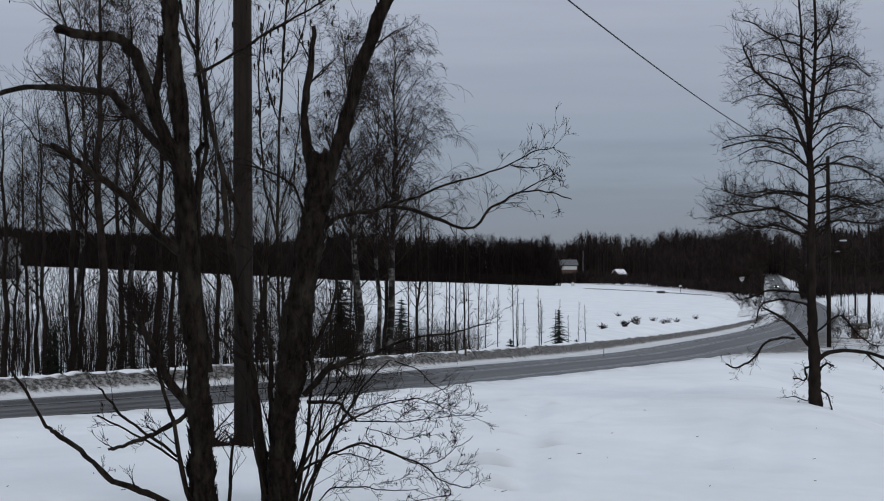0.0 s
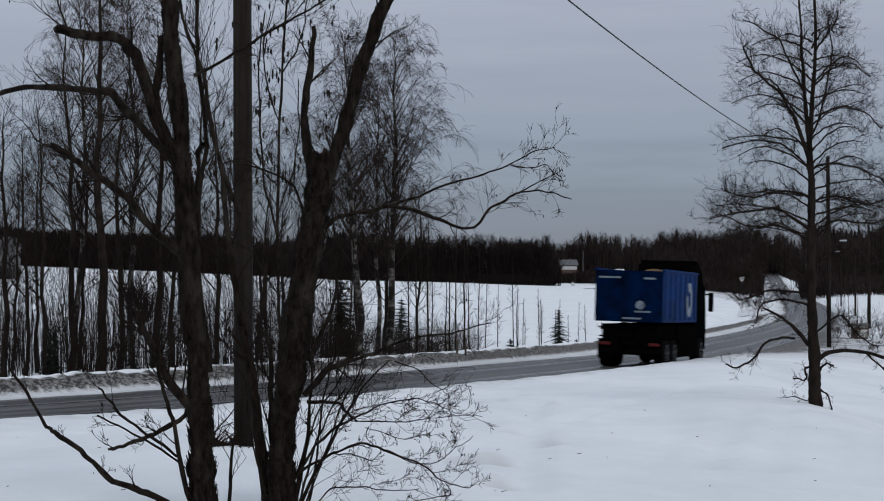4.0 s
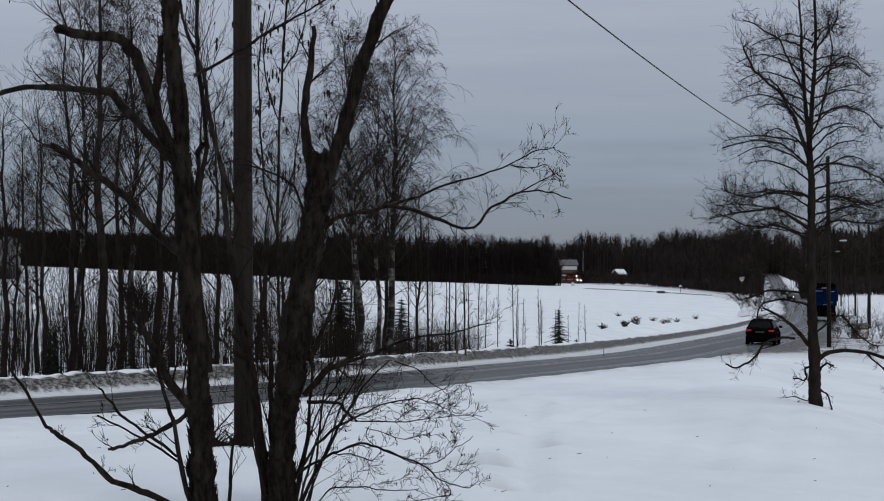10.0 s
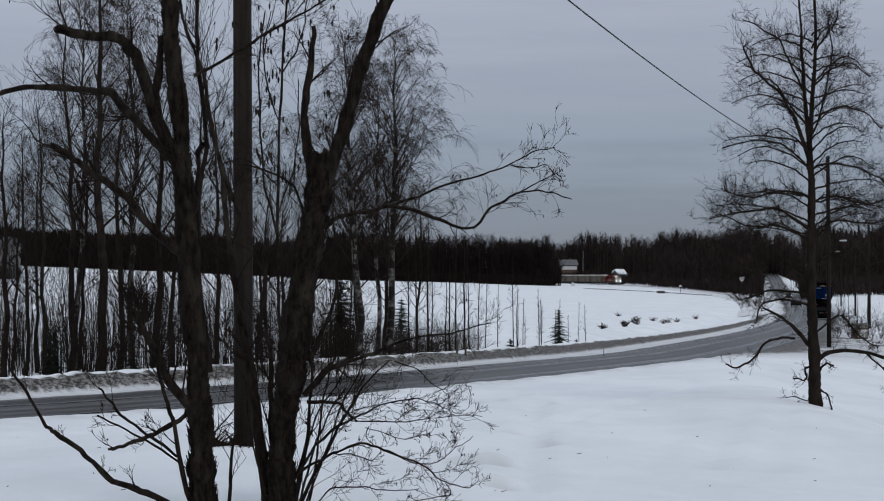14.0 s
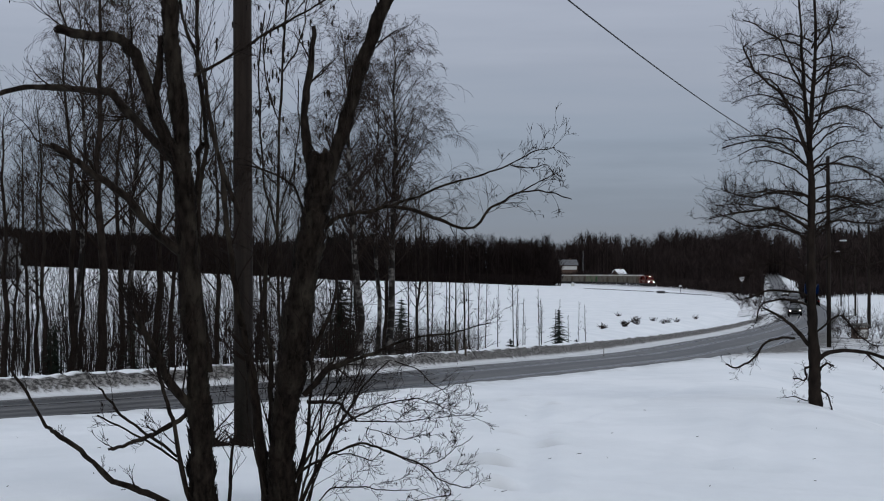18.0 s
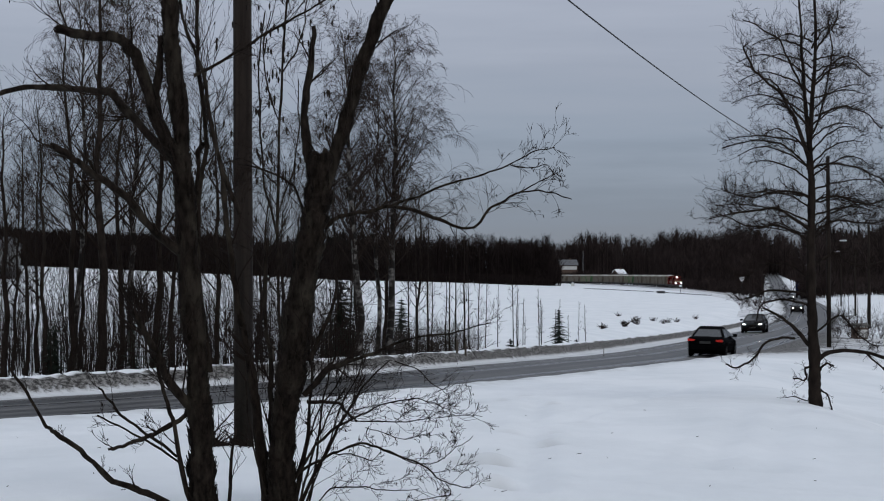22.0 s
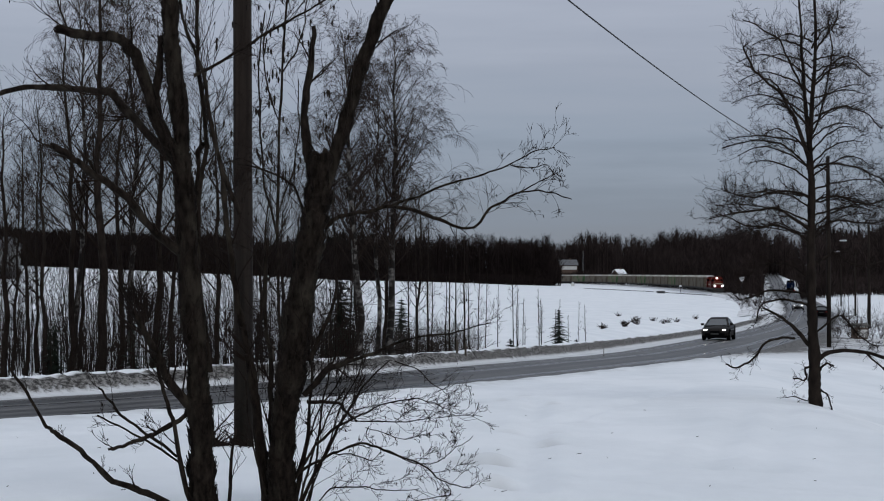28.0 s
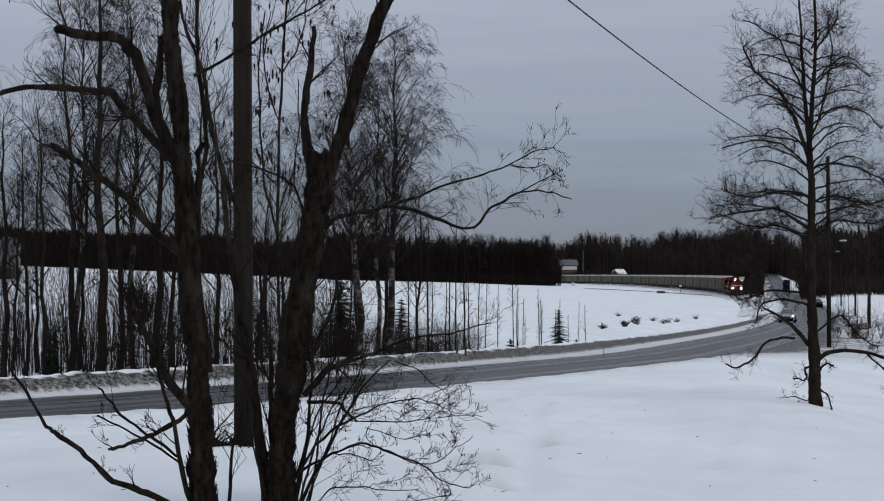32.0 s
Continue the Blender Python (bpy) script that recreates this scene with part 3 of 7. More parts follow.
def far_bare(name, label, spots, seed, twigs=52, mat=FAR_BARE):
    """Many far leafless trees joined: upright stems with brooms of thin ascending twigs."""
    rng = random.Random(seed)
    L = Limbs()
    for x, y, z, h, w in spots:
        bend = rng.uniform(-0.03, 0.03) * h
        L.tube([(x, y, z - 0.5), (x + bend, y, z + h * 0.6), (x + bend * 1.5, y, z + h * 0.95)], [0.013 * h + 0.05, 0.008 * h + 0.03, 0.01], 3)
        for k in range(twigs):
            u = 0.06 + 0.9 * rng.random() ** 0.8
            a = rng.uniform(0, 6.283)
            ln = w * (0.3 + 3.0 * u * (1.02 - u)) * rng.uniform(0.5, 1.15)
            p = Vector((x + bend * u, y, z + h * u))
            q = p + Vector((math.cos(a) * ln * 0.75, math.sin(a) * ln * 0.75, min(ln * rng.uniform(0.4, 1.3), h * (1.02 - u) + 0.4)))
            t = (q - p).cross(Vector((0, 1, 0.2))).normalized() * (0.02 * ln + 0.022)
            b = len(L.v)
            L.v += [p - t, p + t, q + t * 0.3, q - t * 0.3]
            L.f.append((b, b + 1, b + 2, b + 3))
    return tagged(L.make(name, mat), label, "woods", kind="stuff")


def wood_spots(rng, count, r0, r1, y0, y1, h0, h1, w0, w1, skew=1.0):
    out = []
    for _ in range(count):
        r, y = rng.uniform(r0, r1), rng.uniform(y0, y1)
        swell = 0.82 + 0.32 * float(value_noise(np.array([r * 45.0]), np.array([y * 0.01]), 8)[0])
        out.append((r * y, y, gz(r * y, y), (h0 + (h1 - h0) * rng.random() ** skew) * swell, rng.uniform(w0, w1)))
    return out


def build_far_woods():
    rng = random.Random(11)
    # left: an even, dense stand beyond the rising field
    far_bare("far_woods", "dense dark leafless wood at the far edge of the field", wood_spots(rng, 1500, -0.30, -0.06, 650, 715, 13, 15.5, 2.2, 3.6), 1, mat=FAR_DARK)
    far_spruces("far_spruce_wood", "dark spruces standing behind the leafless wood", wood_spots(rng, 800, -0.32, 0.0, 700, 780, 11.5, 17.0, 2.2, 4.0, 3.0), 2)
    # middle: in front of the hidden stretch of the railway, then beyond it
    far_bare("far_woods", "brown leafless wood in front of the railway", wood_spots(rng, 520, -0.06, 0.064, 668, 712, 14, 20, 2.2, 3.8), 3, mat=FAR_DARK)
    far_spruces("far_spruce_wood", "tall dark spruces behind the leafless wood", wood_spots(rng, 150, -0.085, 0.0, 716, 770, 14, 23.5, 2.6, 4.6, 2.2), 14)
    far_bare("far_woods", "brown leafless wood beyond the railway", wood_spots(rng, 1300, 0.03, 0.21, 915, 1010, 18, 27, 2.6, 4.4), 8)
    far_bare("far_woods", "tall brown leafless wood where the railway bends", wood_spots(rng, 420, 0.128, 0.182, 915, 1010, 21, 30, 3.0, 5.0), 15)
    far_spruces("far_spruce_wood", "spruces rising above the brown wood", wood_spots(rng, 230, -0.06, 0.3, 960, 1060, 15, 29, 3.0, 5.6, 2.4), 4)
    far_bare("railway_brush", "brown brush along the far side of the railway", wood_spots(rng, 240, 0.06, 0.135, 880, 892, 4.0, 6.2, 1.6, 2.8), 9)
    far_bare("railway_brush", "brown brush where the rails leave the wood", wood_spots(rng, 150, 0.03, 0.068, 672, 700, 5, 9, 1.6, 2.8), 10)
    far_bare("wood_edge_brush", "low dark brush along the near edge of the wood", wood_spots(rng, 420, -0.06, 0.064, 655, 668, 1.5, 4.0, 1.4, 2.6), 16, 30, FAR_DARK)
    far_bare("wood_edge_brush", "low young trees at the thinning end of the wood", wood_spots(rng, 34, 0.061, 0.0705, 664, 700, 4.0, 12.0, 1.6, 3.0), 17, 46, FAR_DARK)
    # right, beyond the crossing
    far_bare("far_woods", "brown leafless wood beside the far road", wood_spots(rng, 240, 0.152, 0.19, 620, 790, 13, 20, 2.0, 3.4), 5)
    far_bare("far_woods", "leafless wood behind the wooden poles", wood_spots(rng, 760, 0.212, 0.34, 420, 620, 14, 20, 2.2, 3.6), 6)
    far_spruces("far_spruce_wood", "spruces behind the wooden poles", wood_spots(rng, 260, 0.218, 0.34, 480, 640, 14, 21.5, 2.2, 4.0, 1.6), 7)
    far_bare("wood_edge_brush", "low leafless brush along the edge of the wood", wood_spots(rng, 330, 0.212, 0.34, 395, 425, 2.0, 5.0, 1.2, 2.2), 12)
    far_bare("wood_edge_brush", "low leafless brush beyond the railway bend", wood_spots(rng, 220, 0.156, 0.183, 540, 620, 2.0, 5.0, 1.2, 2.4), 13)


build_far_woods()


# ---------------------------------------------------------------- limbs of the three near trees: name, line, radius at both ends, twigs and their length
LEFT_ALDER = [
    ("trunk", [(0.018, 0.0, -0.113), (-0.053, 0.0, 0.203), (-0.085, 0.0, 0.764), (-0.112, 0.0, 1.247), (-0.176, 0.0, 2.126), (-0.221, 0.0, 2.787), (-0.285, 0.0, 3.448), (-0.335, 0.0, 4.111), (-0.372, 0.0, 4.996), (-0.339, 0.0, 5.972)], 0.1100, 0.0458, 6, 0.5),
    ("limb", [(-0.235, 0.0, 2.853), (-0.384, -0.083, 3.066), (-0.471, -0.167, 3.364), (-0.553, -0.25, 3.636), (-0.654, -0.333, 3.772), (-0.864, -0.417, 3.786), (-1.076, -0.5, 3.799)], 0.0528, 0.0254, 5, 0.35),
    ("limb", [(-0.456, 0.0, 3.272), (-0.425, 0.05, 3.543), (-0.417, 0.1, 3.842)], 0.0387, 0.0231, 2, 0.2),
    ("limb", [(-0.235, 0.0, 2.787), (-0.52, 0.12, 3.075), (-0.76, 0.21, 3.335), (-0.845, 0.24, 3.415), (-0.95, 0.28, 3.432), (-1.206, 0.36, 3.455), (-1.575, 0.48, 3.489), (-2.088, 0.6, 3.355)], 0.0422, 0.0202, 6, 0.4),
    ("limb", [(-0.22, 0.0, 2.117), (-0.427, -0.08, 2.291), (-0.631, -0.16, 2.559), (-0.876, -0.24, 2.737), (-1.032, -0.32, 2.865), (-1.173, -0.4, 2.941)], 0.0352, 0.0256, 7, 0.35),
    ("limb", [(-0.904, 0.0, 2.734), (-0.957, 0.0, 2.853), (-0.988, 0.0, 2.928)], 0.0141, 0.0088, 0, 0.2),
    ("limb", [(-0.129, 0.0, 0.874), (-0.267, -0.1, 1.078), (-0.36, -0.2, 1.279), (-0.443, -0.3, 1.477), (-0.541, -0.4, 1.694)], 0.0450, 0.0200, 26, 0.35),
    ("limb", [(-0.495, 0.0, 1.458), (-0.542, -0.033, 1.555), (-0.502, -0.067, 1.666), (-0.553, -0.1, 1.754)], 0.0158, 0.0070, 60, 0.14),
    ("limb", [(-0.16, 0.0, 0.896), (-0.332, -0.1, 0.773), (-0.51, -0.2, 0.704), (-0.63, -0.3, 0.662), (-0.717, -0.4, 0.642)], 0.0229, 0.0119, 4, 0.15),
    ("stem", [(-0.127, 0.0, 0.019), (-0.204, -0.075, 0.422), (-0.281, -0.15, 0.864), (-0.334, -0.225, 1.086), (-0.37, -0.3, 1.284)], 0.0229, 0.0120, 3, 0.25),
    ("limb", [(-0.247, 0.0, 0.501), (-0.519, -0.15, 0.712), (-0.828, -0.3, 0.885)], 0.0106, 0.0069, 3, 0.15),
    ("limb", [(-0.264, 0.0, 0.545), (-0.493, -0.05, 0.733), (-0.694, -0.1, 0.882), (-0.794, -0.15, 1.038), (-0.836, -0.2, 1.093)], 0.0123, 0.0069, 3, 0.15),
    ("limb", [(-0.061, 0.0, 0.019), (-0.475, -0.1, 0.277), (-0.726, -0.2, 0.385), (-0.921, -0.3, 0.594), (-1.114, -0.4, 0.757), (-1.167, -0.5, 0.826), (-1.271, -0.6, 1.044), (-1.397, -0.7, 1.276)], 0.0282, 0.0100, 4, 0.12),
    ("stem", [(-0.011, 0.0, 1.203), (-0.113, 0.083, 1.994), (-0.121, 0.167, 2.574), (-0.076, 0.25, 3.027), (-0.148, 0.333, 3.577), (-0.174, 0.417, 3.997), (-0.174, 0.5, 4.744)], 0.0246, 0.0146, 14, 0.45),
    ("limb", [(0.22, 0.0, 2.434), (0.081, 0.083, 2.783), (-0.025, 0.167, 3.11), (-0.082, 0.25, 3.477), (-0.18, 0.333, 3.758), (-0.274, 0.417, 3.951), (-0.333, 0.5, 4.239)], 0.0194, 0.0110, 12, 0.4),
    ("limb", [(-0.139, 0.0, 3.519), (0.183, 0.1, 3.718), (0.529, 0.2, 3.942), (0.79, 0.3, 4.115), (1.055, 0.4, 4.313)], 0.0141, 0.0073, 12, 0.3),
    ("limb", [(-0.068, 0.0, 2.985), (-0.112, 0.067, 2.941), (-0.126, 0.133, 2.795), (-0.144, 0.2, 2.531)], 0.0211, 0.0179, 1, 0.2),
    ("stem", [(0.132, 0.0, 0.019), (0.16, 0.05, 0.583), (0.18, 0.1, 0.755)], 0.0158, 0.0089, 3, 0.2),
]
BROKEN_ALDER = [
    ("trunk", [(-0.039, 0.0, -0.159), (-0.071, 0.0, 0.289), (-0.076, 0.0, 0.737), (-0.005, 0.0, 1.231), (0.084, 0.0, 1.815), (0.174, 0.0, 2.355), (0.218, 0.0, 2.67), (0.227, 0.0, 2.932)], 0.1188, 0.0972, 8, 0.4),
    ("limb", [(0.236, 0.0, 2.58), (0.334, 0.017, 2.874), (0.432, 0.033, 3.224), (0.553, 0.05, 3.624), (0.67, 0.067, 3.953), (0.782, 0.083, 4.237), (1.0, 0.1, 4.769)], 0.0560, 0.0440, 9, 0.35),
    ("limb", [(0.191, 0.0, 2.603), (0.129, -0.02, 2.948), (0.108, -0.04, 3.208), (0.119, -0.06, 3.431), (0.16, -0.08, 3.698), (0.188, -0.1, 3.937)], 0.0432, 0.0197, 4, 0.25),
    ("limb", [(0.103, 0.0, 1.006), (0.299, -0.1, 1.214), (0.474, -0.2, 1.286), (0.655, -0.3, 1.343)], 0.0280, 0.0130, 11, 0.34),
    ("limb", [(0.62, 0.0, 1.321), (0.911, 0.067, 1.444), (1.273, 0.133, 1.496), (1.593, 0.2, 1.58)], 0.0126, 0.0037, 11, 0.18),
    ("limb", [(0.259, 0.0, 2.333), (0.378, 0.04, 2.429), (0.593, 0.08, 2.471), (0.818, 0.12, 2.522), (1.091, 0.16, 2.446), (1.296, 0.2, 2.352), (1.466, 0.24, 2.349), (1.604, 0.28, 2.511), (1.836, 0.32, 2.641), (2.06, 0.36, 2.648), (2.271, 0.4, 2.59)], 0.0216, 0.0041, 22, 0.14),
    ("limb", [(0.786, 0.0, 2.508), (1.137, 0.04, 2.645), (1.499, 0.08, 2.761), (1.75, 0.12, 2.85), (1.934, 0.16, 2.962), (2.123, 0.2, 2.992)], 0.0108, 0.0033, 18, 0.13),
    ("limb", [(1.745, 0.0, 2.842), (1.88, 0.0, 2.815), (2.029, 0.0, 2.842), (2.105, 0.0, 2.752)], 0.0054, 0.0027, 4, 0.07),
    ("limb", [(1.821, 0.0, 2.625), (1.97, 0.0, 2.706), (2.105, 0.0, 2.77), (2.164, 0.0, 2.724)], 0.0054, 0.0029, 4, 0.07),
    ("stem", [(-0.183, 0.0, -0.159), (-0.26, 0.083, 0.639), (-0.338, 0.167, 1.176), (-0.445, 0.25, 1.629), (-0.515, 0.333, 2.042), (-0.582, 0.417, 2.46), (-0.631, 0.5, 2.884)], 0.0468, 0.0187, 16, 0.5),
    ("stem", [(-0.102, 0.0, -0.025), (-0.176, 0.1, 0.728), (-0.182, 0.2, 1.175), (-0.253, 0.3, 1.72), (-0.232, 0.4, 2.274)], 0.0288, 0.0130, 16, 0.4),
    ("stem", [(-0.003, 0.0, -0.025), (0.118, 0.1, 0.638), (0.142, 0.2, 1.038), (0.115, 0.3, 1.444)], 0.0324, 0.0110, 14, 0.35),
    ("stem", [(0.082, 0.0, -0.07), (0.185, 0.125, 0.409), (0.23, 0.25, 0.897), (0.303, 0.375, 1.349), (0.323, 0.5, 1.717)], 0.0162, 0.0056, 12, 0.25),
    ("stem", [(-0.053, 0.0, 0.109), (0.183, 0.133, 0.816), (0.402, 0.267, 1.171), (0.533, 0.4, 1.51)], 0.0144, 0.0056, 14, 0.25),
    ("stem", [(-0.129, 0.0, -0.07), (-0.266, -0.067, 0.475), (-0.331, -0.133, 0.838), (-0.341, -0.2, 1.286)], 0.0144, 0.0053, 8, 0.25),
    ("stem", [(0.051, 0.0, -0.025), (0.28, 0.05, 0.552), (0.349, 0.1, 0.818), (0.545, 0.15, 1.223), (0.611, 0.2, 1.494)], 0.0126, 0.0046, 12, 0.22),
    ("limb", [(0.023, 0.0, 0.369), (0.197, -0.04, 0.472), (0.334, -0.08, 0.552), (0.559, -0.12, 0.623), (0.685, -0.16, 0.609), (0.85, -0.2, 0.543), (1.05, -0.24, 0.468), (1.16, -0.28, 0.389), (1.27, -0.32, 0.337), (1.41, -0.36, 0.307), (1.479, -0.4, 0.373)], 0.0216, 0.0042, 9, 0.12),
    ("limb", [(0.665, 0.0, 0.598), (0.912, 0.02, 0.484), (1.101, 0.04, 0.445), (1.227, 0.06, 0.497), (1.34, 0.08, 0.594), (1.453, 0.1, 0.665)], 0.0090, 0.0036, 5, 0.1),
    ("limb", [(1.218, 0.0, 0.495), (1.236, 0.0, 0.58), (1.272, 0.0, 0.638), (1.326, 0.0, 0.665)], 0.0045, 0.0027, 2, 0.06),
    ("limb", [(1.137, 0.0, 0.387), (1.272, 0.0, 0.41), (1.371, 0.0, 0.459), (1.461, 0.0, 0.468)], 0.0045, 0.0027, 3, 0.08),
    ("limb", [(1.227, 0.0, 0.306), (1.272, 0.0, 0.253), (1.272, 0.0, 0.217), (1.092, 0.0, 0.181), (0.823, 0.0, 0.154)], 0.0054, 0.0054, 3, 0.1),
    ("limb", [(-0.021, 0.0, 0.244), (0.196, -0.033, 0.606), (0.377, -0.067, 0.765), (0.558, -0.1, 0.857), (0.746, -0.133, 0.936), (1.005, -0.167, 0.991), (1.191, -0.2, 0.932)], 0.0198, 0.0043, 14, 0.16),
    ("limb", [(1.011, 0.0, 0.979), (1.204, 0.0, 0.907), (1.299, 0.0, 0.872), (1.416, 0.0, 0.849)], 0.0047, 0.0027, 4, 0.08),
    ("limb", [(0.015, 0.0, 0.02), (0.131, 0.0, 0.378), (0.203, 0.0, 0.647), (0.328, 0.0, 0.916), (0.427, 0.0, 1.06)], 0.0180, 0.0072, 8, 0.22),
    ("limb", [(0.126, 0.0, 0.952), (0.377, -0.067, 0.939), (0.452, -0.133, 0.873), (0.532, -0.2, 0.808)], 0.0252, 0.0142, 1, 0.15),
    ("limb", [(0.105, 0.0, -0.159), (0.199, -0.06, 0.117), (0.345, -0.12, 0.286), (0.606, -0.18, 0.293), (0.829, -0.24, 0.265), (1.029, -0.3, 0.299)], 0.0126, 0.0044, 7, 0.14),
    ("limb", [(0.454, 0.0, 0.8), (0.823, 0.0, 0.791), (1.092, 0.0, 0.813), (1.299, 0.0, 0.836), (1.519, 0.0, 0.831)], 0.0090, 0.0029, 8, 0.12),
    ("limb", [(0.823, 0.0, 0.795), (0.921, 0.0, 0.863), (1.092, 0.0, 0.89), (1.236, 0.0, 0.872)], 0.0047, 0.0027, 4, 0.09),
    ("limb", [(0.589, 0.0, 0.746), (0.777, 0.033, 0.689), (0.911, 0.067, 0.645), (1.069, 0.1, 0.692)], 0.0063, 0.0029, 5, 0.09),
    ("limb", [(0.329, 0.0, 0.54), (0.475, -0.05, 0.536), (0.656, -0.1, 0.488)], 0.0108, 0.0063, 2, 0.1),
    ("limb", [(0.589, 0.0, 0.262), (0.679, 0.0, 0.297), (0.823, 0.0, 0.324), (0.931, 0.0, 0.369)], 0.0047, 0.0027, 3, 0.08),
    ("limb", [(0.62, 0.0, 0.759), (0.598, 0.0, 0.67), (0.652, 0.0, 0.602)], 0.0072, 0.0054, 1, 0.06),
    ("limb", [(0.822, 0.0, 1.276), (1.002, 0.033, 1.206), (1.182, 0.067, 1.047), (1.272, 0.1, 0.977)], 0.0054, 0.0029, 5, 0.12),
    ("limb", [(0.139, 0.0, 1.276), (0.292, 0.2, 1.631), (0.348, 0.4, 1.904)], 0.0216, 0.0093, 13, 0.4),
    ("limb", [(0.06, 0.0, 0.109), (0.367, 0.1, 0.728), (0.543, 0.2, 1.038), (0.768, 0.3, 1.261)], 0.0162, 0.0055, 12, 0.24),
    ("limb", [(0.192, 0.0, 2.265), (-0.004, 0.167, 2.679), (-0.249, 0.333, 2.827), (-0.5, 0.5, 2.884)], 0.0126, 0.0056, 16, 0.35),
]
CATKIN_ALDER = [
    ("stem", [(0.086, 0.0, 0.09), (0.034, 0.0, 1.227), (-0.006, 0.0, 2.62), (0.03, 0.0, 3.889), (0.073, 0.0, 4.779), (0.123, 0.0, 5.67)], 0.0228, 0.0101, 14, 0.3),
    ("limb", [(0.0, 0.0, 2.493), (-0.153, 0.125, 3.071), (-0.219, 0.25, 3.656), (-0.259, 0.375, 4.444), (-0.196, 0.5, 5.112)], 0.0127, 0.0078, 16, 0.28),
    ("limb", [(0.006, 0.0, 2.747), (0.188, -0.133, 3.246), (0.262, -0.267, 3.738), (0.26, -0.4, 4.223)], 0.0101, 0.0062, 16, 0.28),
    ("limb", [(0.03, 0.0, 3.762), (-0.12, 0.1, 4.154), (-0.196, 0.2, 4.615), (-0.11, 0.3, 5.08)], 0.0101, 0.0064, 14, 0.25),
    ("limb", [(0.007, 0.0, 2.177), (0.224, 0.2, 2.498), (0.368, 0.4, 2.891), (0.647, 0.6, 3.096)], 0.0101, 0.0065, 14, 0.25),
    ("limb", [(0.012, 0.0, 3.064), (-0.29, 0.2, 3.331), (-0.506, 0.4, 3.409), (-0.792, 0.6, 3.292)], 0.0101, 0.0065, 12, 0.25),
    ("limb", [(0.048, 0.0, 4.334), (0.201, 0.067, 4.597), (0.29, 0.133, 4.926), (0.317, 0.2, 5.322)], 0.0101, 0.0064, 14, 0.25),
    ("limb", [(0.001, 0.0, 1.86), (-0.213, 0.1, 2.177), (-0.352, 0.2, 2.37), (-0.685, 0.3, 2.5)], 0.0101, 0.0064, 12, 0.25),
]
